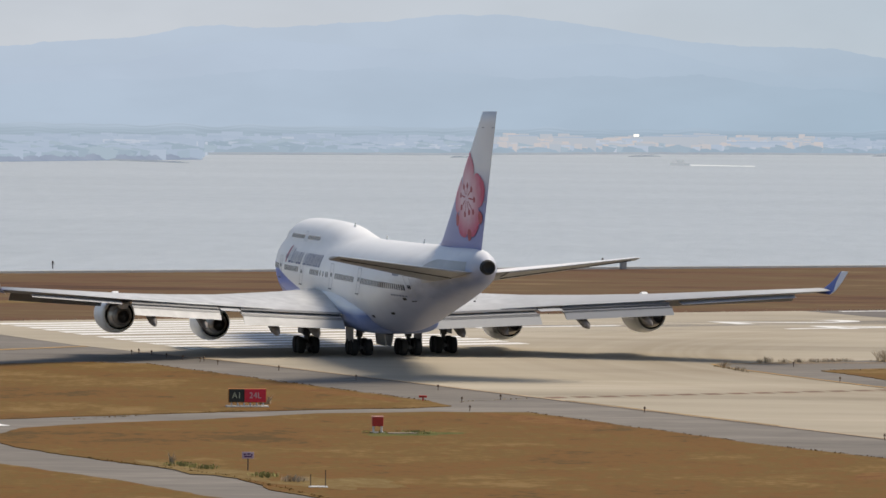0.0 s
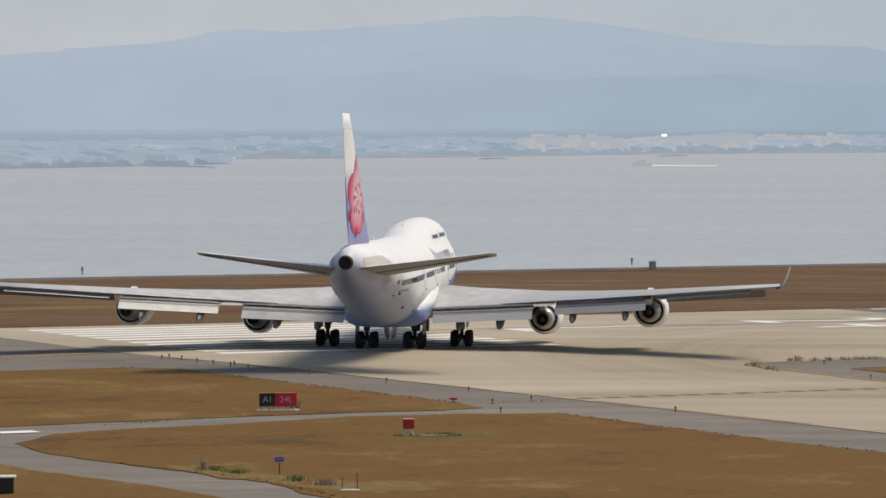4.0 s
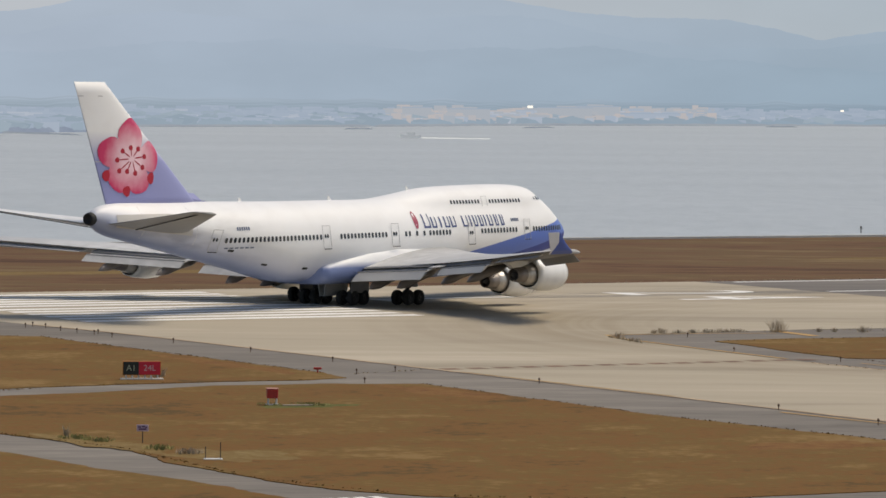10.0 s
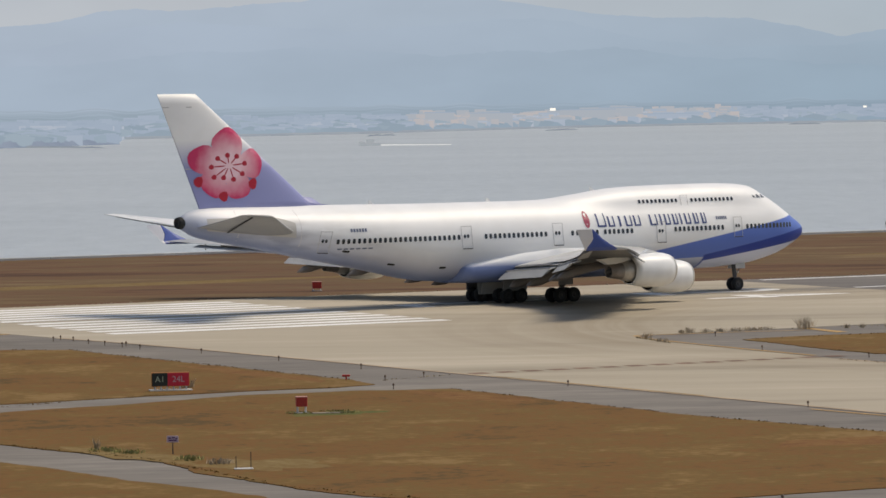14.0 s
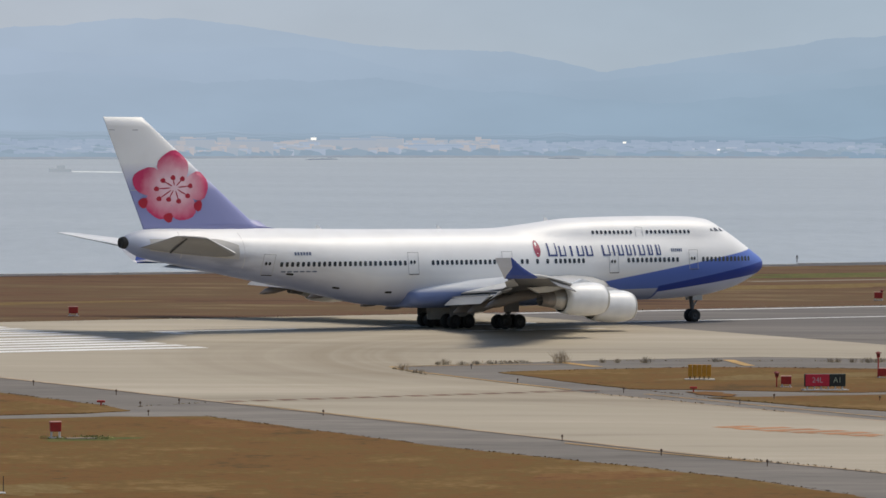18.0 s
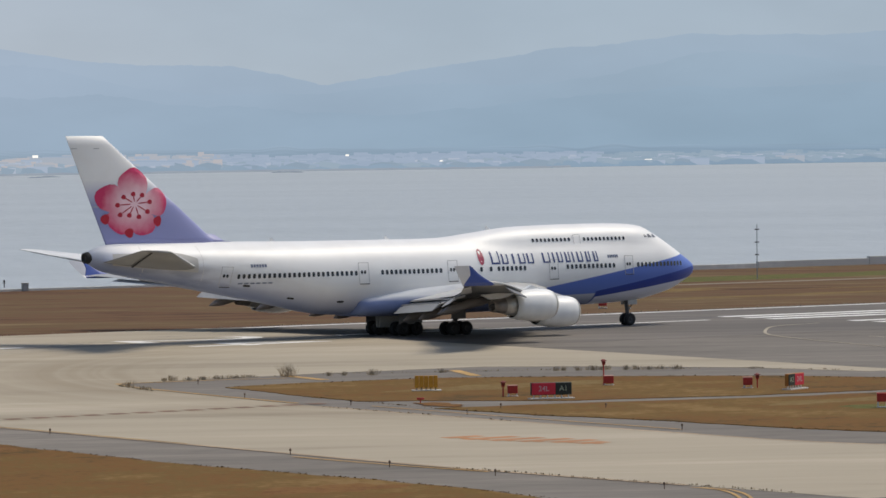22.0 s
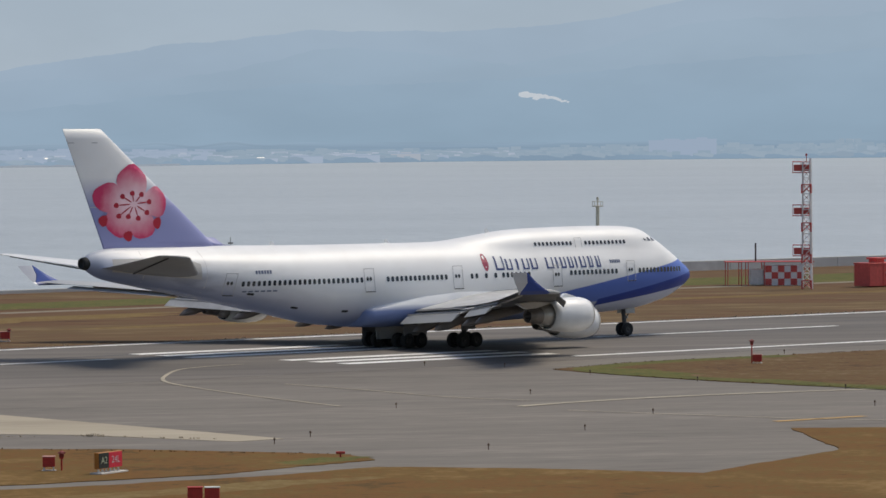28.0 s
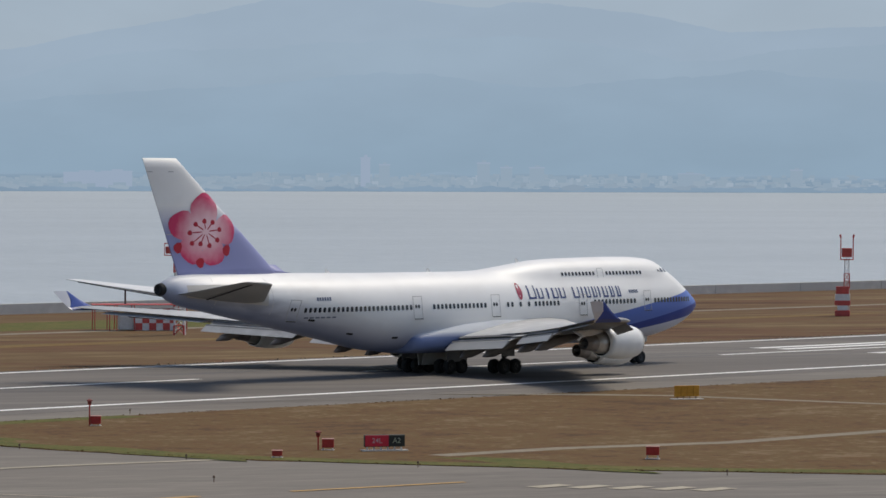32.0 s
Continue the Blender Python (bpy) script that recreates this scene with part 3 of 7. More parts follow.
for i in range(12):
    n = 21.4 - 3.55 * i - (1.2 if i > 5 else 0)
    rect("threshold_stripe", -98.6, -69.2, n - 1.0, n + 1.0, M["white_paint"], markings)
TURF = Matrix((ALONG.to_3d() * 0 + ACROSS.to_3d(), ALONG.to_3d(), Vector((0, 0, 1)))).transposed().to_4x4()
for ch, s, n in (("2", -29, -4.6), ("4", -29, 5.2), ("L", -55, -1.2)):
    me = text_mesh(ch, 12.0, M["white_paint"], 0, 1.0, 1.75)
    ob = new("runway_number", me)
    ob.parent = markings
    ob.matrix_basis = Matrix.Translation(ground(s, n, Z_PAINT)) @ TURF
rect("edge_stripe", 59.0, 900, 19.2, 20.3, M["white_paint"], markings)
rect("edge_stripe", -12, 900, -22.3, -21.2, M["white_paint"], markings)
for s in range(82, 900, 50):
    rect("centreline_dash", s, s + 30, -3.6, -2.7, M["white_paint"], markings)
for n in (8.2, 11.9, 15.5):
    rect("touchdown_bar", 38.6, 60.5, n - 0.9, n + 0.9, M["white_paint"], markings)
    rect("touchdown_bar", 35.6, 57.5, 6.6 - n, 8.4 - n, M["white_paint"], markings)
for n in (4.2, 7.3):
    rect("touchdown_bar", 196.5, 219.5, n - 0.85, n + 0.85, M["white_paint"], markings)
    rect("touchdown_bar", 196.5, 219.5, -n - 3.8, -n - 2.1, M["white_paint"], markings)
stripe("centre_dart", [(-14, -2.6), (8, -3.0), (30, -3.2)], 0.9, Z_PAINT, M["white_paint"], markings)

taxi = tagged(new("taxiway_markings"), "faded yellow and orange taxiway lines", "markings", kind="structure")
Y = M["yellow_paint"]
M["faded_line"] = material("faded_cream_line", (0.46, 0.40, 0.30), 0.75, vary=0.2, scale=2)
stripe("taxi_line", [(33, 10), (26, 12), (19.8, 18), (14.5, 25), (11.5, 33), (8.5, 44), (6, 56)], 0.3, Z_PAINT, M["faded_line"], taxi)
stripe("taxi_line", [(14.4, 64.3), (21.1, 63.6), (30.2, 64), (41, 66.5), (56.5, 71)], 0.8, Z_PAINT, M["faded_line"], taxi)
stripe("taxi_line", [(16, 86.5), (23.5, 86.9)], 0.7, Z_PAINT, Y, taxi)
stripe("taxi_line", [(29.5, 88), (41.5, 90)], 0.5, Z_PAINT, Y, taxi)
stripe("taxi_line", [(14.0, 69.5), (17.3, 80.2), (20.6, 88.6), (28, 101)], 0.25, Z_PAINT, M["faded_line"], taxi)
stripe("taxi_line", [(18.9, 33.5), (18.4, 44), (17.5, 53.5), (19, 60)], 0.25, Z_PAINT, M["faded_line"], taxi)
stripe("taxi_line", [(-99.2, 120.9), (-98.4, 129.5), (-97.2, 137)], 0.3, Z_PAINT, Y, taxi)
stripe("taxi_line", [(-99.6, 84), (-98.9, 96), (-98.3, 108)], 0.3, Z_PAINT, Y, taxi)
stripe("taxi_curve", [(-95.4, 152.1), (-95.2, 153.7), (-95.7, 155.5), (-97.2, 158.2), (-99.3, 161.1), (-101.0, 163.0), (-103.5, 165.0), (-106.0, 165.9)], 0.2, Z_PAINT, Y, taxi)
stripe("taxi_curve", [(-95.1, 152.5), (-94.8, 154.0), (-95.3, 155.9), (-96.8, 158.6), (-99.0, 161.5), (-100.7, 163.3), (-103.1, 165.3), (-105.7, 166.3)], 0.2, Z_PAINT, Y, taxi)
stripe("shoulder_line", [(-69.4, 51.2), (-66, 51.6), (-61, 52.2), (-56, 53.6)], 0.4, Z_PAINT, Y, taxi)
stripe("shoulder_line", [(-69.4, 51.2), (-70.6, 55.5), (-71.2, 62), (-71.8, 70), (-72.2, 80)], 0.35, Z_PAINT, Y, taxi)
stripe("shoulder_bar", [(-54.4, 51.0), (-55.2, 57.6)], 0.9, Z_PAINT, Y, taxi)
stripe("shoulder_bar", [(-40.6, 53.7), (-43.9, 61.2)], 0.9, Z_PAINT, Y, taxi)
stripe("shoulder_line", [(-104.8, 16), (-118, 20), (-135, 21)], 0.7, Z_PAINT, Y, taxi)
stripe("shoulder_line", [(-70.2, 86), (-69.9, 100), (-69, 118)], 0.25, Z_PAINT, Y, taxi)
M["orange_paint"] = material("orange_red_pavement_paint", (0.52, 0.24, 0.09), 0.7, vary=0.25, scale=1.5)
for k, (s0, s1, n) in enumerate(((-84.2, -81.5, 114.4), (-84.0, -80.2, 116.2), (-83.4, -79.6, 118.0), (-82.6, -78.8, 119.8), (-81.6, -78.4, 121.6), (-81.0, -78.9, 123.4))):
    rect("painted_sign_bar", s0, s1, n - 0.55, n + 0.55, M["orange_paint"], taxi)
    rect("painted_sign_bar", s0 + 0.5, s0 + 1.1, n - 0.5, n + 1.2, M["orange_paint"], taxi, Z_PAINT + 0.004)
for k, (s, n) in enumerate(((42.7, 95.3), (43.9, 97.2), (45.1, 99.2), (46.4, 101.2), (47.5, 103.2))):
    rect("painted_sign_bar", s - 1.4, s + 1.4, n - 0.6, n + 0.6, M["faded_line"], taxi)
rect("painted_sign_bar", -143.6, -141.2, 92.2, 93.8, M["white_paint"], taxi, 0.08)
for k in range(4):
    rect("painted_sign_bar", -146.0 + 0.75 * k, -145.5 + 0.75 * k, 156.3, 158.8, M["white_paint"], taxi, 0.08)
for k in range(3):
    rect("painted_sign_bar", -139.5 + 0.9 * k, -138.9 + 0.9 * k, 160.2, 161.6, M["white_paint"], taxi, 0.085)
M["edge_line"] = material("faded_orange_edge_line", (0.46, 0.34, 0.22), 0.75, vary=0.25, scale=1.5)
M["joint_red"] = material("brown_joint_paint", (0.22, 0.13, 0.085), 0.9, vary=0.2, scale=2)
for i in range(15):
    s = -99.5 + 1.95 * i
    rect("hold_line_dash", s, s + 1.25, 80.7, 82.0, M["joint_red"], taxi)

stripe("pavement_edge_line", [(-104, 24), (-102, 42), (-100, 80), (-98.2, 114), (-97, 134), (-94.7, 151)], 0.5, Z_PAINT, M["edge_line"], taxi)
stripe("pavement_edge_line", [(-73, 84), (-72.5, 100), (-71, 121), (-70, 131), (-67, 138), (-61, 145.5)], 0.45, Z_PAINT, M["edge_line"], taxi)

# tyre rubber and old repairs, long thin stains along the rolling direction
M["rubber"] = material("tyre_rubber_stain", (0.20, 0.185, 0.165), 0.8, vary=0.15, scale=0.5, stretch=(0.1, 1.5, 1))
rng = random.Random(5)
bm = bmesh.new()
for i in range(34):
    s0 = rng.uniform(-72, -18)
    length = rng.uniform(8, 26)
    n0 = rng.gauss(-3, 3.6)
    w = rng.uniform(0.12, 0.5)
    pts = [(s0, n0), (s0 + length * 0.3, n0 + w), (s0 + length, n0 + w * 0.6), (s0 + length * 1.1, n0 + w * 0.3), (s0 + length, n0), (s0 + length * 0.3, n0 - w * 0.5)]
    bm.faces.new([bm.verts.new(ground(min(s, -15.2), n, 0.060 + 0.00005 * i)) for s, n in pts])
for f in bm.faces:
    f.normal_update()
    if f.normal.z < 0:
        f.normal_flip()
tagged(part("tyre_stains", bm, M["rubber"]), "dark tyre rubber streaks on the pale concrete", "stain", kind="stuff")
M["black_rubber"] = material("runway_rubber_stain", (0.09, 0.09, 0.092), 0.8, vary=0.2, scale=0.5, stretch=(0.1, 1.5, 1))
bm = bmesh.new()
for i in range(46):
    s0 = rng.uniform(-14, 220)
    length = rng.uniform(14, 50)
    n0 = rng.gauss(-3, 4.0)
    w = rng.uniform(0.15, 0.55)
    pts = [(s0, n0), (s0 + length * 0.3, n0 + w), (s0 + length, n0 + w * 0.6), (s0 + length * 1.1, n0 + w * 0.3), (s0 + length, n0), (s0 + length * 0.3, n0 - w * 0.5)]
    bm.faces.new([bm.verts.new(ground(s, n, 0.0475 + 0.00005 * i)) for s, n in pts])
for f in bm.faces:
    f.normal_update()
    if f.normal.z < 0:
        f.normal_flip()
tagged(part("tyre_stains", bm, M["black_rubber"]), "black tyre rubber streaks along the runway", "stain", kind="stuff")

# ---- signs, marker boxes and lights ----
M["sign_red"] = material("sign_red_panel", (0.66, 0.02, 0.05), 0.45, vary=0.08, scale=3)
M["sign_black"] = material("sign_black_panel", (0.018, 0.024, 0.02), 0.5, vary=0.1, scale=3)
M["sign_orange"] = material("sign_orange_side", (0.42, 0.16, 0.02), 0.6, vary=0.15, scale=3)
M["sign_text"] = material("sign_white_letters", (0.62, 0.45, 0.47), 0.5, vary=0.0)
M["sign_text_pale"] = material("sign_pale_yellow_letters", (0.42, 0.46, 0.33), 0.5, vary=0.0)
M["red"] = material("weathered_red_paint", (0.5, 0.034, 0.026), 0.55, vary=0.2, scale=4)
M["faded_lid"] = material("sun_faded_red_lid", (0.62, 0.30, 0.25), 0.6, vary=0.15, scale=4)
M["lamp_red"] = material("dull_dark_red_paint", (0.24, 0.03, 0.025), 0.6, vary=0.2, scale=5)
M["white"] = material("weathered_white_paint", (0.68, 0.67, 0.64), 0.6, vary=0.1, scale=3)
M["slab"] = material("pale_concrete_base", (0.56, 0.54, 0.50), 0.85, vary=0.15, scale=3, bump=0.2)
M["post"] = material("dark_post_paint", (0.07, 0.055, 0.045), 0.7, vary=0.2, scale=5)
M["grey_metal"] = material("grey_galvanised_steel", (0.33, 0.34, 0.35), 0.5, 0.4, vary=0.15, scale=4)


def facing(s0, n0, s1, n1):
    """A pose at the middle of a base line: x along it as seen from the viewing side, y away."""
    a, b = ground(s0, n0, Z_GRASS), ground(s1, n1, Z_GRASS)
    d = (b - a).normalized()
    m = Matrix((d, Vector((-d.y, d.x, 0)), Vector((0, 0, 1)))).transposed().to_4x4()
    m.translation = (a + b) / 2
    return m, (b - a).length


def sign(ends, texts, label, side_left=True, height=0.86):
    m, w = facing(*ends)
    thing = tagged(new("taxiway_sign"), label, "airport sign", "mandatory signs by the runway")
    thing.matrix_basis = m
    foot = 0.26
    bm = bmesh.new()
    box(bm, -w / 2 - 0.15, w / 2 + 0.15, -0.3, 0.45, -0.06, 0.07, None, 0.02)
    part("base_slab", bm, M["slab"], thing)
    bm = bmesh.new()
    box(bm, -w / 2, w / 2, 0.0, 0.28, foot, foot + height, None, 0.02)
    cab = part("cabinet", bm, M["sign_orange"] if side_left else M["sign_black"], thing)
    total = sum(t[1] for t in texts)
    x = -w / 2 + 0.03
    for text, share, kind in texts:
        pw = (w - 0.06) * share / total
        bm = bmesh.new()
        box(bm, x, x + pw - 0.01, -0.03, 0.0, foot + 0.03, foot + height - 0.03, None, 0.008)
        panel_ob = part("panel", bm, M["sign_red"] if kind == "red" else M["sign_black"], thing, "red panel" if kind == "red" else "black panel")
        me = text_mesh(text, height * 0.6, M["sign_text"] if kind == "red" else M["sign_text_pale"], 0.004)
        ob = new("lettering", me)
        ob.parent = panel_ob
        ob.matrix_basis = Matrix.Translation((x + pw / 2, -0.04, foot + height * 0.5)) @ pose(0, 0, 0, 90, 0, 0)
        x += pw
    for i in range(6):
        fx = -w / 2 + 0.2 + (w - 0.4) * i / 5
        bm = bmesh.new()
        tube(bm, (fx, 0.14, 0.05), (fx, 0.14, foot + 0.03), 0.05, seg=8)
        part("leg", bm, M["white"], thing)
    return thing


sign((-122.7, 83.0, -120.5, 83.8), (("A1", 0.42, "black"), ("24L", 0.58, "red")), "red and black taxiway sign reading A1 24L on white feet")
sign((-58.1, 87.6, -55.4, 88.6), (("24L", 0.6, "red"), ("A1", 0.4, "black")), "red and black taxiway sign reading 24L A1 on white feet", False)
sign((-38.5, 91.4, -36.4, 90.6), (("A2", 0.42, "black"), ("24L", 0.58, "red")), "red and black taxiway sign reading A2 24L beside the lane")
sign((56.2, 68.4, 58.4, 69.8), (("24L", 0.6, "red"), ("A2", 0.4, "black")), "red and black taxiway sign reading 24L A2 on the infield", False, 0.75)


def board(ends, height, slats, label):
    """An orange board of upright slats, seen from its back."""
    m, w = facing(*ends)
    thing = tagged(new("sign_board"), label, "airport sign", "orange sign boards")
    thing.matrix_basis = m
    bm = bmesh.new()
    box(bm, -w / 2 - 0.2, w / 2 + 0.25, -0.35, 0.5, -0.06, 0.06, None, 0.02)
    part("base_slab", bm, M["slab"], thing)
    for i in range(slats):
        x0 = -w / 2 + w * i / slats
        bm = bmesh.new()
        box(bm, x0 + 0.015, x0 + w / slats - 0.015, -0.04, 0.1 + 0.03 * (i % 2), 0.22, 0.22 + height, None, 0.015)
        part("slat", bm, M["board"], thing)
    for i in range(slats):
        x0 = -w / 2 + w * (i + 0.5) / slats
        bm = bmesh.new()
        tube(bm, (x0, 0.05, 0.05), (x0, 0.05, 0.24), 0.04, seg=8)
        part("leg", bm, M["post"], thing)


M["board"] = material("orange_board_paint", (0.66, 0.31, 0.025), 0.6, vary=0.15, scale=3)
board((-58.4, 74.0, -57.0, 74.9), 0.85, 5, "orange sign board seen from behind")
board((-52.7, 133.4, -50.4, 134.1), 0.78, 7, "orange slatted sign board on a pale slab")
board((116.9, 44.0, 118.8, 44.9), 0.85, 4, "orange sign board on the infield grass")


def marker_box(s, n, w=0.62, h=0.52, lift=0.38, boxes=1, slab_w=0.0, lamp=None, label="red marker box on short white legs", depth=0.45):
    thing = tagged(new("marker_box"), label, "equipment box", "red marker boxes")
    g = ground(s, n, Z_GRASS)
    toward = math.degrees(math.atan2(g.x - 25, g.y - 60))
    thing.matrix_basis = Matrix.Translation(g) @ pose(0, 0, 0, 0, 0, -toward)
    for b in range(boxes):
        x = (b - (boxes - 1) / 2) * (w + 0.1)
        bm = bmesh.new()
        box(bm, x - w / 2, x + w / 2, -depth / 2, depth / 2, lift, lift + h, None, 0.03)
        bx = part("box", bm, M["red"], thing)
        bm = bmesh.new()
        box(bm, x - w / 2 - 0.02, x + w / 2 + 0.02, -depth / 2 - 0.02, depth / 2 + 0.02, lift + h, lift + h + 0.05, None, 0.015)
        part("lid", bm, (M["white"] if b else M["red"]) if boxes > 1 else M["faded_lid"], bx, "sun-faded lid")
        for dx in (-1, 1):
            for dy in (-1, 1):
                bm = bmesh.new()
                tube(bm, (x + dx * (w / 2 - 0.08), dy * (depth / 2 - 0.07), 0), (x + dx * (w / 2 - 0.08), dy * (depth / 2 - 0.07), lift + 0.02), 0.035, seg=8)
                part("leg", bm, M["white"], thing)
    bm = bmesh.new()
    box(bm, -w * boxes / 2 - 0.05, w * boxes / 2 + 0.05, -0.3, 0.3, -0.05, 0.045 if lift > 0.22 else 0.02, None, 0.01)
    part("base_slab", bm, M["slab"], thing)
    if slab_w:
        bm = bmesh.new()
        box(bm, 0.5, 0.5 + slab_w, -1.0, -0.45, -0.05, 0.06, None, 0.02)
        part("slab", bm, M["path"], thing)
    if lamp:
        lx, lh = lamp
        bm = bmesh.new()
        tube(bm, (lx, 0, 0), (lx, 0, lh), 0.05, seg=8)
        pole = part("pole", bm, M["red"], thing)
        bm = bmesh.new()
        tube(bm, (lx, -0.2, lh + 0.08), (lx, 0.16, lh + 0.17), 0.13, 0.16, 12)
        part("lamp_head", bm, M["lamp_red"], pole, "dull dark red lamp head")
        bm = bmesh.new()
        box(bm, lx - 0.22, lx + 0.22, -0.16, 0.12, lh + 0.2, lh + 0.25, None, 0.015)
        part("visor", bm, M["lamp_red"], pole)
        bm = bmesh.new()
        box(bm, lx - 0.12, lx + 0.12, -0.06, 0.06, lh - 0.1, lh + 0.02, None, 0.02)
        part("bracket", bm, M["red"], pole)
    return thing


marker_box(-123.5, 105.5, slab_w=1.7, label="red marker box with a faded lid on white legs")
marker_box(-46.1, 110.8, boxes=2, w=0.72, label="pair of red marker boxes on white legs")
marker_box(-57.0, 83.9, w=0.7, lift=0.2, lamp=(-0.65, 0.75), label="red lamp unit with a tilted lamp head")
marker_box(-44.0, 77.8, w=0.72, lift=0.12, lamp=(-0.35, 1.55), label="red lamp unit with a tall lamp post")
marker_box(-38.9, 87.4, w=0.66, lift=0.2, lamp=(0.68, 0.72), label="red lamp unit beside the taxiway sign")
marker_box(61.9, 37.8, w=0.72, lift=0.12, lamp=(-0.42, 1.5), label="red lamp unit with a lamp post on the infield")
marker_box(55.4, 66.0, w=0.75, lift=0.15, lamp=(-0.62, 0.9), label="red lamp unit with a tilted lamp head on the infield")
marker_box(48.2, 68.6, w=0.62, h=0.3, lift=0.1, label="low red box at the grass edge")
marker_box(63.7, 85.5, w=0.8, h=0.5, lift=0.25, label="red marker box on the infield grass")
marker_box(40.8, -34.5, w=0.85, h=0.6, lift=0.2, lamp=(0.35, 0.8), label="red lamp unit across the runway")
marker_box(-53.7, -33.2, w=0.85, h=0.6, lift=0.2, label="red marker box across the runway")


def tee_marker(s, n):
    thing = tagged(new("tee_marker"), "low red T-shaped marker on a stake", "marker", "red T markers")
    thing.matrix_basis = Matrix.Translation(ground(s, n, 0.05)) @ pose(0, 0, 0, 0, 0, -5)
    bm = bmesh.new()
    tube(bm, (0, 0, -0.05), (0, 0, 0.25), 0.05, seg=8)
    part("stake", bm, M["red"], thing)
    bm = bmesh.new()
    box(bm, -0.26, 0.26, -0.07, 0.07, 0.22, 0.36, None, 0.03)
    part("head", bm, M["red"], thing)


for s, n in ((-108.6, 81.6), (-65.8, 85.4), (-21.9, 91.0)):
    tee_marker(s, n)

# edge lights
M["light_post"] = material("brown_light_paint", (0.16, 0.10, 0.065), 0.7, vary=0.2, scale=5)
bm = bmesh.new()
tube(bm, (0, 0, -0.02), (0, 0, 0.22), 0.028, seg=8)
stake_me = mesh_of(bm, "stake", M["light_post"])
bm = bmesh.new()
lathe(bm, ((0, 0.0), (0.0, 0.07), (0.09, 0.065), (0.13, 0.04), (0.15, 0.0)), 10, Matrix.Translation((0, 0, 0.21)) @ pose(0, 0, 0, 90, 0, 0))
head_me = mesh_of(bm, "lens_head", M["light_post"])
edge_light = tagged(new("edge_light"), "short dark taxiway edge light on a stake", "airfield light", "taxiway edge lights")
for nm, me in (("stake", stake_me), ("lens_head", head_me)):
    ob = new(nm, me)
    ob.parent = edge_light
LIGHTS = [(-105.9, 27.6), (-104.8, 26.4), (-104.7, 28.6), (-105.2, 32.6), (-105.1, 35.4), (-104.9, 38.1), (-104.2, 37.2), (-105, 41.5), (-103.7, 49.2), (-103.2, 60.7), (-102.7, 72.1), (-106.8, 83.5), (-103.3, 82.1), (-110, 90.8), (-100.2, 95.2), (-98.4, 119.4)]
LIGHTS += [(-65.1, 55.7), (-99.3, 130.7), (-98.4, 139.3), (-71.7, 72.5), (-70.6, 84.1), (-65.3, 94), (-70.6, 97.6), (-69, 118), (-52, 150.5), (-66, 141), (-97, 152), (-60, 98.5), (-130, 166), (-118, 165)]
LIGHTS += [(-18, 80), (-13, 77), (-12, 92), (44.5, 28), (42.5, 40), (42.1, 52), (43, 66), (48.5, 80), (56.5, 97), (41.5, 22), (73.5, 29), (23.5, 55), (7.5, 60), (15.5, 76), (31.5, 80), (2.5, 84)]
for i, (s, n) in enumerate(LIGHTS):
    m = Matrix.Translation(ground(s, n, 0.06))
    if i == 0:
        edge_light.matrix_basis = m
    else:
        copy_thing(edge_light, m)


def small_notice(s, n):
    thing = tagged(new("notice_sign"), "small pale notice sign on a thin post", "sign")
    thing.matrix_basis = Matrix.Translation(ground(s, n, Z_GRASS)) @ pose(0, 0, 0, 0, 0, -3)
    bm = bmesh.new()
    tube(bm, (0, 0, -0.1), (0, 0, 0.82), 0.03, seg=8)
    part("post", bm, M["post"], thing)
    bm = bmesh.new()
    box(bm, -0.3, 0.3, -0.05, -0.02, 0.6, 0.93, None, 0.01)
    p = part("panel", bm, M["notice"], thing, "pale violet panel")
    for x0, x1, z in ((-0.22, -0.08, 0.78), (-0.03, 0.12, 0.8), (0.15, 0.24, 0.76), (-0.2, 0.2, 0.67)):
        bm = bmesh.new()
        box(bm, x0, x1, -0.062, -0.051, z, z + 0.07)
        part("writing_bar", bm, M["navy_bar"], p)


M["notice"] = material("pale_violet_panel", (0.55, 0.42, 0.52), 0.6, vary=0.05)
M["navy_bar"] = material("dark_writing", (0.10, 0.03, 0.12), 0.6, vary=0.0)
small_notice(-141.1, 126.6)

stakes = tagged(new("marker_stakes"), "two thin brown stakes on a white slab", "marker")
stakes.matrix_basis = Matrix.Translation(ground(-141.9, 136.6, Z_GRASS)) @ pose(0, 0, 0, 0, 0, 8)
for x, h in ((-0.37, 0.62), (0.35, 0.82)):
    bm = bmesh.new()
    tube(bm, (x, 0, 0), (x, 0, h), 0.025, seg=6)
    part("stake", bm, M["post"], stakes)
bm = bmesh.new()
box(bm, -0.45, 0.45, -0.25, 0.2, -0.05, 0.05, None, 0.015)
part("slab", bm, M["white"], stakes)

cabinet = tagged(new("roadside_cabinet"), "dark equipment cabinet with a pale top by the road", "cabinet")
cabinet.matrix_basis = Matrix.Translation(ground(-157.6, 130.4, Z_GRASS)) @ pose(0, 0, 0, 0, 0, 4)
bm = bmesh.new()
box(bm, -0.75, 0.75, -0.4, 0.4, 0.0, 0.75, None, 0.03)
part("body", bm, M["sign_black"], cabinet)
bm = bmesh.new()
box(bm, -0.85, 0.85, -0.5, 0.5, 0.75, 0.84, None, 0.03)
part("lid", bm, M["white"], cabinet, "pale lid")

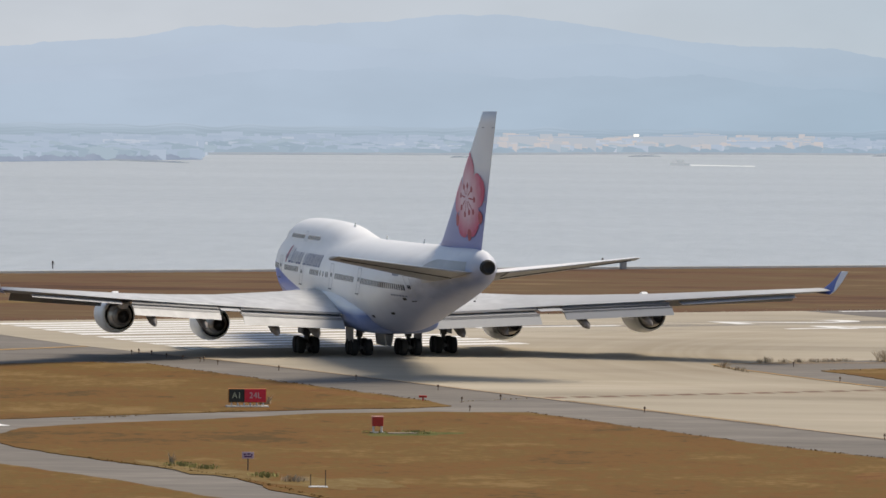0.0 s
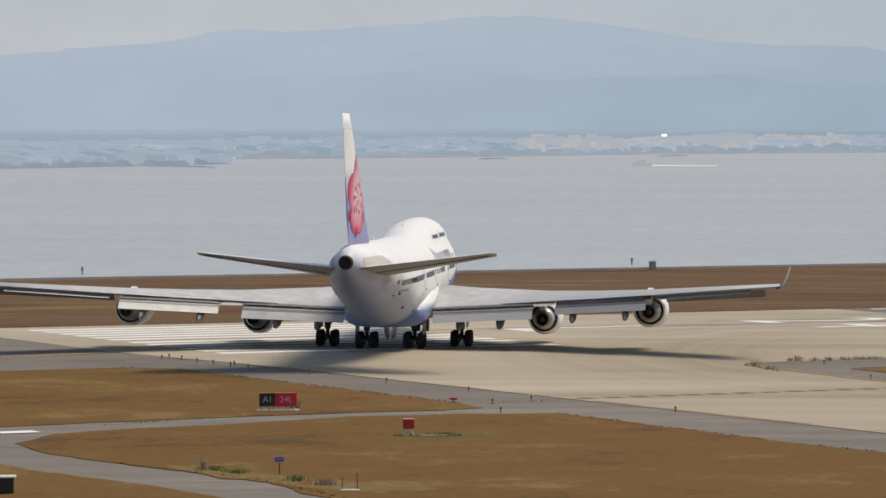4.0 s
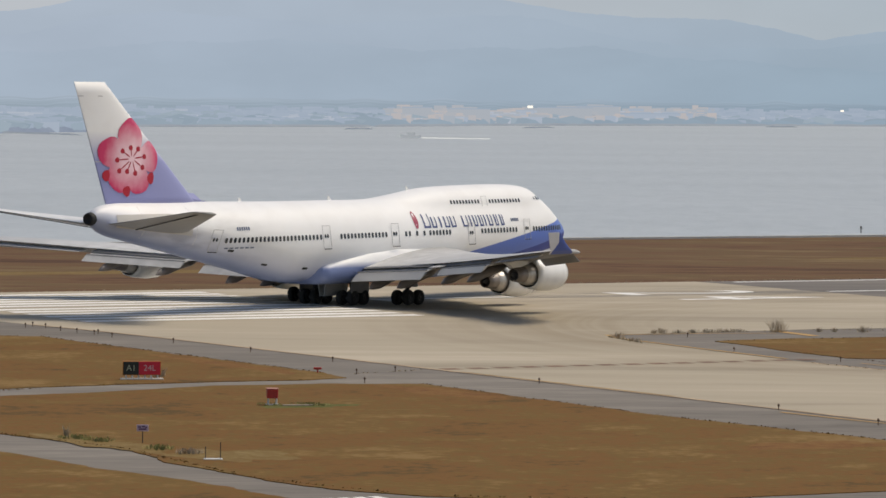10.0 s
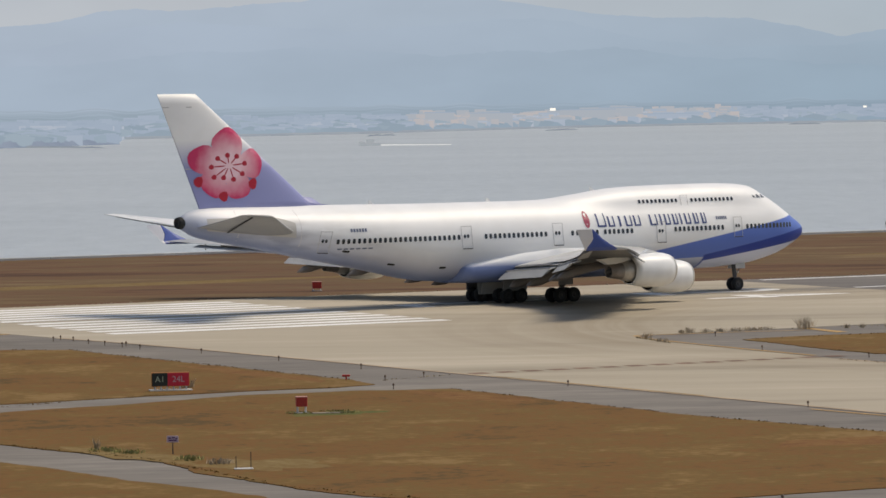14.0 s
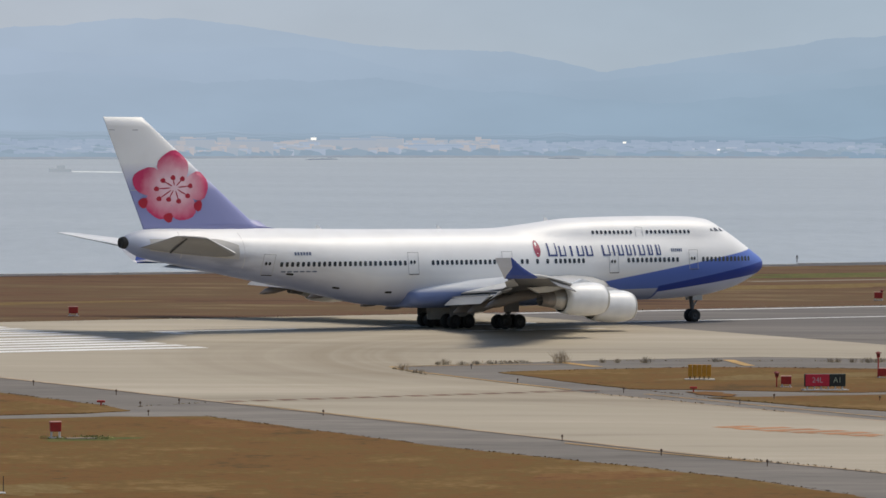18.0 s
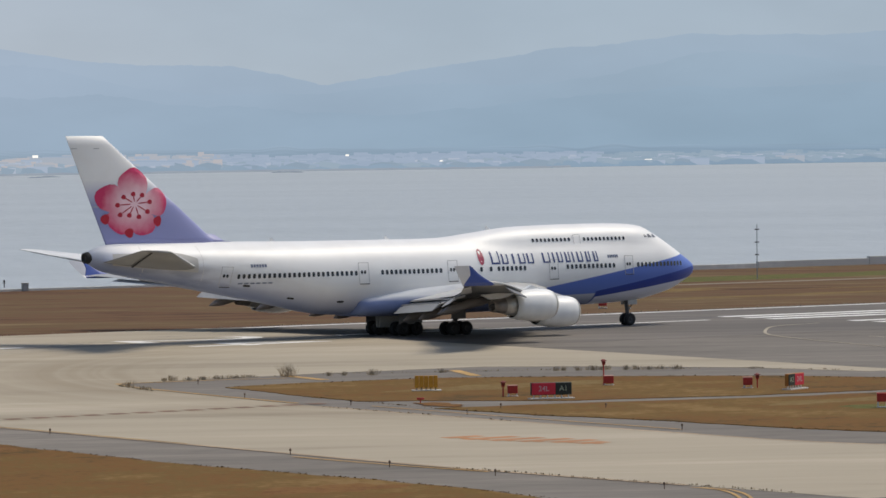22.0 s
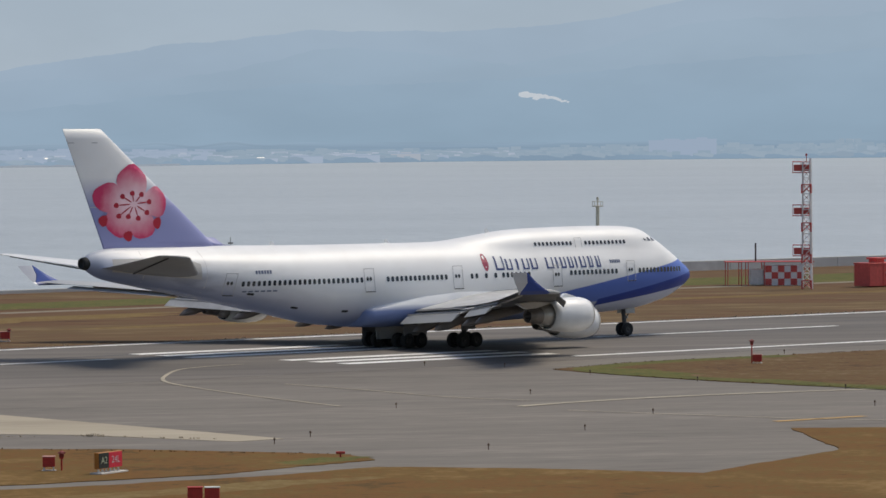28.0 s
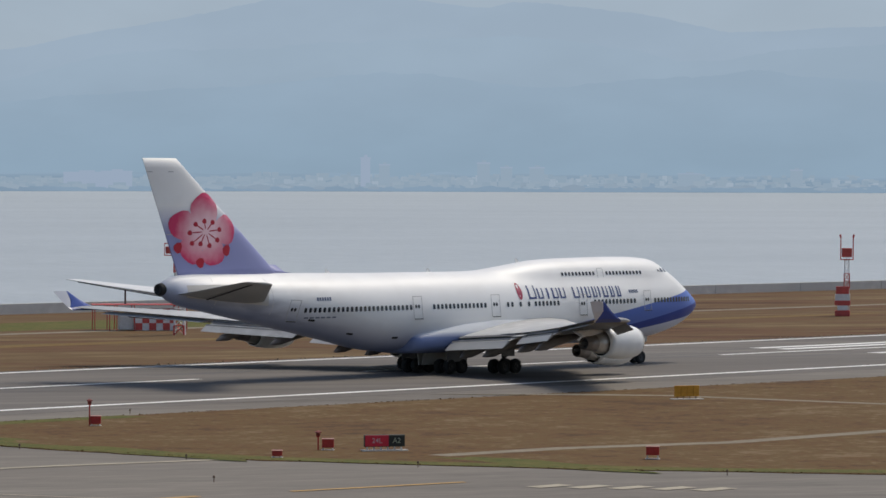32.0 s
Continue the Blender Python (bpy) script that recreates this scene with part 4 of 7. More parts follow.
# ---- weeds and grass edges ----
M["tuft"] = mottled("dry_grass_tufts", ((0.085, 0.046, 0.017), (0.13, 0.07, 0.022), (0.165, 0.10, 0.032), (0.235, 0.16, 0.065)), (9.0, 2.0, 0.4), bump=0.1, spread_of=0.12)
M["weed"] = material("dry_weed", (0.46, 0.37, 0.25), 0.9, vary=0.3, scale=6)
M["weed_green"] = material("green_weed", (0.30, 0.29, 0.10), 0.9, vary=0.35, scale=6)


def blades(bm, centre, count, spread_r, height, rnd, width=0.025):
    for _ in range(count):
        a, r = rnd.uniform(0, 2 * math.pi), spread_r * math.sqrt(rnd.random())
        base = centre + Vector((r * math.cos(a), r * math.sin(a), 0))
        tip = base + Vector((rnd.gauss(0, 0.28), rnd.gauss(0, 0.28), 1)) * height * rnd.uniform(0.5, 1.0)
        side = Vector((math.cos(a + 1.3), math.sin(a + 1.3), 0)) * width * rnd.uniform(0.6, 1.6)
        mid = (base + tip) / 2 + Vector((0, 0, 0.05 * height))
        v = [bm.verts.new(q) for q in (base - side, base + side, mid + side * 0.8, tip, mid - side * 0.8)]
        bm.faces.new(v)


WEEDS = [(-70.4, 54.6, 0.55, 0.5), (-71.6, 58.8, 0.35, 0.6), (-64, 50.3, 0.5, 0.4), (-64.6, 50.1, 0.3, 0.3), (-62.9, 50.9, 0.35, 0.5), (-61.6, 50.8, 0.32, 0.6), (-60.1, 50.7, 0.32, 0.9), (-58.8, 50.6, 0.3, 0.9), (-57.6, 50.8, 0.28, 0.9), (-54.8, 52, 1.15, 0.75), (-51.7, 52.9, 0.4, 0.3), (-50.7, 53.4, 0.42, 0.25), (-48.8, 54.5, 0.55, 0.5),
         (-43.0, 55.4, 0.4, 0.4), (-35.1, 59.5, 0.42, 0.3), (-34.6, 59.8, 0.42, 0.25), (-33.6, 60.3, 0.4, 0.3), (-32.7, 60.9, 0.5, 0.6), (-31.9, 61.2, 0.4, 0.6), (-31.2, 60.8, 0.42, 0.4), (-30.4, 62.1, 0.42, 0.3), (-29.6, 62.6, 0.4, 0.6), (-28.7, 63.0, 0.35, 0.6), (-27.9, 63.5, 0.4, 0.5), (-27, 64.1, 0.42, 0.6), (-22, 67.5, 0.2, 0.8)]
rng = random.Random(11)
for s, n, h, r in WEEDS:
    bm = bmesh.new()
    blades(bm, Vector((0, 0, 0)), int(40 * (0.5 + r) * (1.8 if h > 1 else 1)), r, h, rng, 0.014 if h > 1 else 0.022)
    ob = part("weed_tuft", bm, M["weed"])
    ob.matrix_basis = Matrix.Translation(ground(s, n, 0.05))
    tagged(ob, "tall dry weed bush in the joint" if h > 1 else "dry dark weed tuft in the pavement joint", "weed", kind="stuff")
for s, n, h, r, mat in ((-143.0, 122.5, 0.2, 1.0, "weed_green"), (-141.8, 130.2, 0.28, 0.8, "weed_green"), (-142.6, 124.5, 0.22, 0.9, "weed_green"), (-141.5, 133, 0.3, 0.8, "weed"), (-143.2, 121.8, 0.7, 0.12, "weed"), (-121.5, 106.2, 0.14, 1.3, "weed_green"), (-123.6, 105.4, 0.12, 0.9, "weed_green"), (-119.5, 81.4, 0.6, 0.4, "weed")):
    bm = bmesh.new()
    blades(bm, Vector((0, 0, 0)), int(90 * r) + 20, r, h, rng, 0.03)
    ob = part("weed_tuft", bm, M[mat])
    ob.matrix_basis = Matrix.Translation(ground(s, n, Z_GRASS))
    tagged(ob, "clump of green weeds in the grass" if mat == "weed_green" else "clump of dry weeds in the grass", "weed", kind="stuff")


def fringe(name, pts, mat, label, step=0.35, height=0.12, wild=0.25, z=0.06, count=5):
    """Uneven tufts along a joint or a grass edge."""
    bm = bmesh.new()
    for (s0, n0), (s1, n1) in zip(pts, pts[1:]):
        k = max(1, int(math.hypot(s1 - s0, n1 - n0) / step))
        for i in range(k):
            if rng.random() < wild:
                continue
            t = (i + rng.random()) / k
            blades(bm, ground(s0 + (s1 - s0) * t + rng.gauss(0, 0.08), n0 + (n1 - n0) * t + rng.gauss(0, 0.08), z), count, 0.18, height * rng.uniform(0.5, 1.6), rng, 0.03)
    return tagged(part(name, bm, mat), label, "weed", kind="stuff")


fringe("joint_weeds", [(-97.3, 133.5), (-96.4, 139), (-95.5, 145.4), (-93.4, 157.9)], M["weed"], "dark weeds along the concrete joint", 0.3, 0.09, 0.3)
fringe("joint_weeds", [(-73.2, 84), (-72.4, 97), (-72.2, 105)], M["weed"], "dark weeds along the concrete joint", 0.3, 0.08, 0.4)
fringe("joint_weeds", [(-70.6, 53.5), (-72.2, 61)], M["weed"], "dark weeds along the concrete joint", 0.2, 0.12, 0.2)
fringe("joint_weeds", [(-107, 83.4), (-103.4, 82.2), (-101, 81.5)], M["weed"], "dark weeds along the concrete joint", 0.25, 0.07, 0.3)
fringe("joint_weeds", [(-66, 51), (-50, 51.2), (-36, 57.5), (-22, 67.5), (-18, 75)], M["weed"], "dark weeds along the concrete joint", 0.4, 0.08, 0.4)
for pts in ([(-113, 36), (-109.5, 39), (-109, 60), (-108.3, 82)], [(-107.2, 93.2), (-107.1, 107), (-106.9, 122), (-105, 137), (-104.5, 146), (-105, 155)], [(-136, 90.2), (-125, 86.6), (-112, 87.5)], [(-66, 60.8), (-48, 61.3), (-32, 72.5), (-20, 89.5)], [(-67.6, 75), (-68, 81), (-68.6, 91), (-67.5, 101), (-63.3, 122), (-60.5, 130), (-49.4, 146), (-20, 151), (60, 152)],
            [(45.1, 33), (55.5, 30.2), (91.5, 31), (152.5, 33), (271.5, 35)], [(43.5, 44), (43.1, 52), (45.5, 69), (53.5, 87), (63.5, 103), (81.5, 116)], [(-145.9, 115.5), (-143.2, 128.8), (-144.4, 146), (-141.6, 156.5), (-132, 163)]):
    fringe("grass_edge", pts, M["tuft"], "ragged dry grass along the pavement edge", 0.3, 0.06, 0.4, Z_GRASS, 4)
fringe("grass_edge", [(-200, -24.3), (-100, -24.4), (0, -24.3), (140, -24.4), (260, -24.3)], M["weed"], "ragged grass along the far runway edge", 0.5, 0.14, 0.3, 0.02, 5)

# patches of other grass on the fields
def patch(s, n, rs, rn, mat, seed, z, label):
    r = random.Random(seed)
    bm = bmesh.new()
    k = 26
    ph = [r.uniform(0, 6.28) for _ in range(3)]
    pts = []
    for i in range(k):
        a = 2 * math.pi * i / k
        q = 1 + 0.22 * math.sin(2 * a + ph[0]) + 0.16 * math.sin(5 * a + ph[1]) + 0.1 * math.sin(9 * a + ph[2])
        pts.append(bm.verts.new(ground(s + rs * q * math.cos(a), n + rn * q * math.sin(a), z)))
    f = bm.faces.new(pts)
    f.normal_update()
    if f.normal.z < 0:
        f.normal_flip()
    tagged(part("grass_tint", bm, mat), label, "grass", kind="stuff")


M["rust_grass"] = mottled("rusty_dry_grass", ((0.12, 0.055, 0.018), (0.19, 0.092, 0.03), (0.22, 0.125, 0.04)), (4.0, 1.0, 0.3))
M["straw"] = mottled("straw_grass", ((0.15, 0.085, 0.026), (0.19, 0.125, 0.045), (0.25, 0.185, 0.08)), (4.0, 1.0, 0.3))
for i, (s, n, rs, rn, mat) in enumerate(((-110.5, 72, 1.2, 9, "rust_grass"), (-109.5, 100, 1.5, 7, "rust_grass"), (-143, 126, 1.6, 6, "straw"), (-140, 135, 2.4, 4, "straw"), (-122, 107, 2.5, 1.6, "green"), (-66, 88, 1.4, 2.2, "rust_grass"), (-45, 110, 4, 2.2, "green"), (-40, 103, 9, 2.2, "straw"), (-110, 141, 3.5, 2.6, "rust_grass"), (-24, 92, 3, 1.4, "green"), (47.5, 40, 2.2, 6, "green"), (45.5, 60, 1.6, 9, "green"), (55.5, 84, 2, 8, "green"), (-50, 74, 8, 3, "straw"))):
    patch(s, n, rs, rn, M[mat], i, Z_GRASS + 0.004 + 0.0004 * i, "patch of greener grass" if mat == "green" else "patch of paler dry grass")
for i, (s, n, rs, rn, mat) in enumerate(((60, -70, 25, 5, "straw"), (140, -100, 70, 9, "green"), (230, -98, 70, 11, "green"), (150, -62, 50, 2.0, "straw"), (90, -50, 30, 2, "straw"), (-80, -60, 40, 4, "straw"), (250, -66, 50, 1.6, "straw"))):
    patch(s, n, rs, rn, M[mat], 40 + i, 0.024 + 0.0004 * i, "patch of greener grass" if mat == "green" else "patch of paler dry grass")
rect("far_track", 60, 420, -86.5, -83.5, M["path"], None, 0.03)
bpy.data.objects["far_track"]["kind"] = "structure"
slab("inner_path", [(56.5, 73.4), (67.5, 74.2), (80, 78), (97, 77.8), (151.5, 84), (151.5, 86), (96.5, 79.6), (79.5, 79.8), (67.5, 76), (56.5, 75.2)], 0.083, M["path"], "narrow pale path across the infield", "path", thick=0.02)
slab("inner_path", [(108.5, 26), (115.5, 34), (120.3, 40), (123.5, 60), (124.9, 60), (121.9, 40), (117.5, 33.4)], 0.083, M["path"], "narrow pale path across the infield", "path", thick=0.02)

stripe("grass_rim", [(71.5, 31.6), (57.5, 31.4), (47.5, 34.5), (45.1, 40), (44.5, 48), (44.9, 56), (46.5, 66), (49.7, 75.5), (53.5, 83.5), (59.5, 94), (69.5, 107)], 2.6, Z_GRASS + 0.011, M["green"])
bpy.data.objects["grass_rim"]["kind"] = "structure"


# ---- the airliner: x to starboard, y forward, z up; station = metres aft of the nose ----
def at_station(st, lateral, z):
    return Vector((lateral, 33.0 - st, z))


def curve(st, table):
    """Smooth interpolation through (station, value) pairs."""
    if st <= table[0][0]:
        return table[0][1]
    for i in range(len(table) - 1):
        (a, va), (b, vb) = table[i], table[i + 1]
        if st <= b:
            pa, pb = table[max(i - 1, 0)], table[min(i + 2, len(table) - 1)]
            ma = (vb - pa[1]) / (b - pa[0]) if b != pa[0] else 0
            mb = (pb[1] - va) / (pb[0] - a) if pb[0] != a else 0
            t = (st - a) / (b - a)
            h = b - a
            return (2 * t ** 3 - 3 * t * t + 1) * va + (t ** 3 - 2 * t * t + t) * h * ma + (-2 * t ** 3 + 3 * t * t) * vb + (t ** 3 - t * t) * h * mb
    return table[-1][1]


CROWN = ((-0.3, 5.5), (0.1, 5.95), (1.4, 6.72), (3.4, 7.95), (5.1, 8.9), (6.4, 9.5), (9.3, 9.76), (15.8, 9.78), (22.1, 9.62), (26.4, 9.15), (30.1, 8.8), (37, 8.78), (45, 8.82), (54, 8.95), (63, 9.0), (65.5, 8.9), (66.8, 8.6), (67.5, 8.2))
KEEL = ((-0.3, 5.1), (0.1, 4.6), (1.4, 3.95), (2.7, 3.35), (4.1, 2.95), (6.3, 2.5), (8, 2.35), (10.5, 2.2), (17, 2.1), (39, 2.02), (43, 2.15), (45.5, 2.5), (48, 3.05), (52, 3.85), (58.3, 5.06), (62.7, 5.9), (66, 6.6), (67.5, 7.4))
BEAM = ((-0.3, 0.25), (0.1, 0.75), (1.4, 1.5), (2.7, 2.0), (4.1, 2.4), (6.3, 2.78), (8, 2.97), (10.5, 3.1), (14, 3.17), (20, 3.18), (44, 3.18), (48, 3.12), (52, 2.9), (56, 2.55), (60, 2.05), (64, 1.4), (66, 0.95), (67.5, 0.42))


def beam_at(st, z):
    """Half width of the body at a station and height."""
    zb, zt, hw = curve(st, KEEL), curve(st, CROWN), curve(st, BEAM)
    zm = min(zt, 8.75)
    zc, half = (zb + zm) / 2, (zm - zb) / 2
    u = (z - zc) / half
    w = hw * math.sqrt(max(0.0, 1 - u * u))
    if zt > zm:
        ru = 2.2 * min(1.0, hw / 3.0)
        zu = zt - ru
        v = (z - zu) / ru
        if -0.6 < v < 1:
            w = max(w, ru * math.sqrt(1 - v * v))
    return w


def body_ring(st, count=22):
    zb, zt = curve(st, KEEL), curve(st, CROWN)
    right = []
    for k in range(count + 1):
        a = -math.pi / 2 + math.pi * k / count
        z = (zb + zt) / 2 + (zt - zb) / 2 * math.sin(a)
        right.append((beam_at(st, z) if 0 < k < count else 0.0, z))
    ring = [at_station(st, w, z) for w, z in right] + [at_station(st, -w, z) for w, z in right[-2:0:-1]]
    return ring


def livery_material(name, fin=False, fade=(4.6, 2.5)):
    """White paint with the blue bow sweep and pale lavender belly, which also carries flank shade, or the fin's
    lavender foot.
    """
    m = bpy.data.materials.new(name)
    m.use_nodes = True
    nt, n = m.node_tree, m.node_tree.nodes
    p = n["Principled BSDF"]
    p.inputs["Roughness"].default_value, p.inputs["Specular IOR Level"].default_value = 0.42, 0.42
    tc, sep = n.new("ShaderNodeTexCoord"), n.new("ShaderNodeSeparateXYZ")
    nt.links.new(tc.outputs["Object"], sep.inputs[0])
    def math_node(op, a, b, clamp=False):
        k = n.new("ShaderNodeMath")
        k.operation, k.use_clamp = op, clamp
        for i, v in enumerate((a, b)):
            if isinstance(v, (int, float)):
                k.inputs[i].default_value = v
            else:
                nt.links.new(v, k.inputs[i])
        return k.outputs[0]
    def blend(fac, a, b):
        x = n.new("ShaderNodeMix")
        x.data_type = "RGBA"
        for sock, v in ((x.inputs[0], fac), (x.inputs[6], a), (x.inputs[7], b)):
            if isinstance(v, tuple):
                sock.default_value = v
            else:
                nt.links.new(v, sock)
        return x.outputs[2]
    st = math_node("SUBTRACT", 33.0, sep.outputs["Y"])
    z = sep.outputs["Z"]
    grime = n.new("ShaderNodeTexNoise")
    grime.inputs["Scale"].default_value, grime.inputs["Detail"].default_value = 0.35, 7
    nt.links.new(tc.outputs["Object"], grime.inputs["Vector"])
    streak = n.new("ShaderNodeMapRange")
    streak.inputs["From Min"].default_value, streak.inputs["From Max"].default_value = 0.45, 0.75
    nt.links.new(grime.outputs["Fac"], streak.inputs["Value"])
    white = blend(streak.outputs[0], (0.885, 0.885, 0.88, 1), (0.835, 0.83, 0.82, 1))
    dirt = n.new("ShaderNodeTexNoise")
    dirt.inputs["Scale"].default_value, dirt.inputs["Detail"].default_value = 1.0, 7
    dmap = n.new("ShaderNodeMapping")
    dmap.inputs["Scale"].default_value = (0.9, 0.25, 0.9)
    nt.links.new(tc.outputs["Object"], dmap.inputs[0])
    nt.links.new(dmap.outputs[0], dirt.inputs["Vector"])
    aft = math_node("DIVIDE", math_node("SUBTRACT", st, 46.0), 14.0, True)
    low = math_node("DIVIDE", math_node("SUBTRACT", 8.6, z), 3.0, True)
    spots = math_node("MULTIPLY", math_node("SUBTRACT", dirt.outputs["Fac"], 0.42), 4.5, True)
    white = blend(math_node("MULTIPLY", math_node("MULTIPLY", aft, low), math_node("MULTIPLY", spots, 0.95)), white, (0.36, 0.33, 0.29, 1))
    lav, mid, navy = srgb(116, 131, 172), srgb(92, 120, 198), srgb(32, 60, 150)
    if fin:
        foot = math_node("DIVIDE", math_node("SUBTRACT", 14.6, z), 2.4, True)
        col = blend(foot, white, srgb(146, 150, 196))
    else:
        # belly: fades into lavender, begun high to paint in the flank's shade, following the upsweep of the tail
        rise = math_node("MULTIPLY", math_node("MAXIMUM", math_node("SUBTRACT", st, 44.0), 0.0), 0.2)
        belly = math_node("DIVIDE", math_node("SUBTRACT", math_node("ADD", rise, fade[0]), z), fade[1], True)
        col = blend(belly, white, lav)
        def below(z0, st0, slope):
            line = math_node("ADD", z0, math_node("MULTIPLY", math_node("SUBTRACT", st0, st), slope))
            return math_node("DIVIDE", math_node("SUBTRACT", line, z), 0.05, True)
        ahead = math_node("DIVIDE", math_node("SUBTRACT", 19.6, st), 0.2, True)
        keel = below(3.25, 10.5, 0.125)
        sweep = math_node("MULTIPLY", below(3.98, 19.4, 0.158), ahead)
        sweep = math_node("MULTIPLY", sweep, math_node("SUBTRACT", 1.0, math_node("MULTIPLY", below(3.15, 19.6, 0.02), math_node("DIVIDE", math_node("SUBTRACT", st, 12.0), 0.2, True))))
        col = blend(sweep, col, mid)
        dark = math_node("MULTIPLY", below(3.47, 13.3, 0.161), math_node("DIVIDE", math_node("SUBTRACT", 13.4, st), 0.2, True))
        col = blend(dark, col, navy)
        col = blend(math_node("MULTIPLY", keel, math_node("DIVIDE", math_node("SUBTRACT", 13.2, st), 0.2, True)), col, srgb(205, 210, 228))
    nt.links.new(col, p.inputs["Base Color"])
    return m


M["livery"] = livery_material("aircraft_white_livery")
M["fin_livery"] = livery_material("fin_livery", True)
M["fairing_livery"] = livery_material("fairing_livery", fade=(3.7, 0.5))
M["plane_white"] = material("aircraft_white", (0.86, 0.86, 0.85), 0.38, vary=0.06, scale=0.8)
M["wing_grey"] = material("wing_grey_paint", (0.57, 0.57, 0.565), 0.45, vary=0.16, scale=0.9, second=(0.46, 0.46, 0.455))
# shade under the wing put into the colour, darker than its paint
M["under_shade"] = material("underside_shade_grey", (0.20, 0.20, 0.205), 0.5, vary=0.15, scale=0.7, second=(0.15, 0.15, 0.155))
# wing grey turned down, as the flaps face away from the sun
M["flap_grey"] = material("dimmed_flap_grey", (0.50, 0.50, 0.495), 0.45, vary=0.15, scale=0.9, second=(0.41, 0.41, 0.405))
M["tail_grey"] = material("tailplane_grey", (0.31, 0.31, 0.31), 0.5, vary=0.15, scale=0.8, second=(0.24, 0.24, 0.24))
M["winglet"] = material("winglet_pale_paint", (0.66, 0.67, 0.72), 0.4, vary=0.06, scale=0.8)
M["foot_blue"] = material("winglet_blue_paint", srgb(52, 80, 160), 0.45, vary=0.05)
M["navy"] = material("navy_lettering", srgb(44, 62, 118), 0.45, vary=0.0)
M["seam"] = material("panel_seam", (0.48, 0.48, 0.49), 0.6, vary=0.0)
M["glass"] = material("cabin_window_glass", (0.035, 0.04, 0.05), 0.15, vary=0.0)
M["cockpit_glass"] = material("cockpit_glass", (0.16, 0.17, 0.19), 0.12, vary=0.0)
M["metal"] = material("bare_titanium", (0.56, 0.53, 0.49), 0.38, 0.45, vary=0.15, scale=2)
M["burnt"] = material("burnt_nozzle_metal", (0.26, 0.23, 0.21), 0.42, 0.3, vary=0.25, scale=2)
M["soot"] = material("sooty_black", (0.012, 0.012, 0.013), 0.7, vary=0.0)
M["gear"] = material("gear_grey_paint", (0.085, 0.085, 0.09), 0.5, 0.2, vary=0.15, scale=4)
M["fairing_grey"] = material("fairing_grey_paint", (0.22, 0.195, 0.18), 0.5, vary=0.15, scale=1.5)
M["tyre"] = material("black_tyre_rubber", (0.022, 0.022, 0.023), 0.8, vary=0.25, scale=4)
M["rim"] = material("wheel_rim", (0.045, 0.045, 0.047), 0.5, 0.3, vary=0.2, scale=4)
M["red_logo"] = material("red_logo_paint", srgb(168, 72, 92), 0.4, vary=0.0)
M["bar"] = material("grey_blue_lettering", srgb(95, 105, 130), 0.5, vary=0.0)


def petal_material():
    m = bpy.data.materials.new("pink_petal_paint")
    m.use_nodes = True
    nt, n = m.node_tree, m.node_tree.nodes
    p = n["Principled BSDF"]
    p.inputs["Roughness"].default_value = 0.4
    tc, mp, ln, r, x, t = (n.new("ShaderNode" + k) for k in ("TexCoord", "Mapping", "VectorMath", "MapRange", "Mix", "TexNoise"))
    mp.inputs["Location"].default_value = (0, -0.85 * (33 - 62.65), -12.5)
    mp.inputs["Scale"].default_value = (0, 0.85, 1)
    ln.operation = "LENGTH"
    t.inputs["Scale"].default_value = 1.1
    nt.links.new(tc.outputs["Object"], mp.inputs[0])
    nt.links.new(mp.outputs[0], ln.inputs[0])
    nt.links.new(tc.outputs["Object"], t.inputs["Vector"])
    add = n.new("ShaderNodeMath")
    nt.links.new(ln.outputs["Value"], add.inputs[0])
    nt.links.new(t.outputs["Fac"], add.inputs[1])
    r.inputs["From Min"].default_value, r.inputs["From Max"].default_value = 1.35, 3.3
    nt.links.new(add.outputs[0], r.inputs["Value"])
    x.data_type = "RGBA"
    x.inputs[6].default_value, x.inputs[7].default_value = srgb(240, 204, 212), srgb(202, 48, 98)
    nt.links.new(r.outputs[0], x.inputs[0])
    nt.links.new(x.outputs[2], p.inputs["Base Color"])
    return m


M["petal"] = petal_material()
M["crimson"] = material("crimson_petal_tip", srgb(176, 24, 50), 0.4, vary=0.0)

airliner = tagged(new("airliner"), "white four-engined airliner with a pink blossom on its fin", "airplane")

bm = bmesh.new()
stations = [-0.3, -0.1, 0.1, 0.5, 1.0, 1.6, 2.3] + [3.0 + 0.55 * i for i in range(60)] + [36.5 + 1.0 * i for i in range(30)] + [66.2, 66.7, 67.1, 67.5]
loft(bm, [body_ring(s) for s in stations])
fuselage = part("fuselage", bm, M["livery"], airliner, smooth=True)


def on_body(st, z, side, proud=0.012):
    """A pose on the skin: local x aft-to-fore, y up, z out."""
    w = beam_at(st, z)
    dz = beam_at(st, z + 0.12) - beam_at(st, z - 0.12)
    ds = beam_at(st - 0.3, z) - beam_at(st + 0.3, z)
    out = Vector((side * 1.0, -ds / 0.6, -dz / 0.24)).normalized()
    fore = Vector((0, 1, 0))
    up = out.cross(fore).normalized() * side
    fore = (up.cross(out)).normalized()
    m = Matrix((fore, up, out)).transposed().to_4x4()
    m.translation = at_station(st, side * w, z) + out * proud
    return m


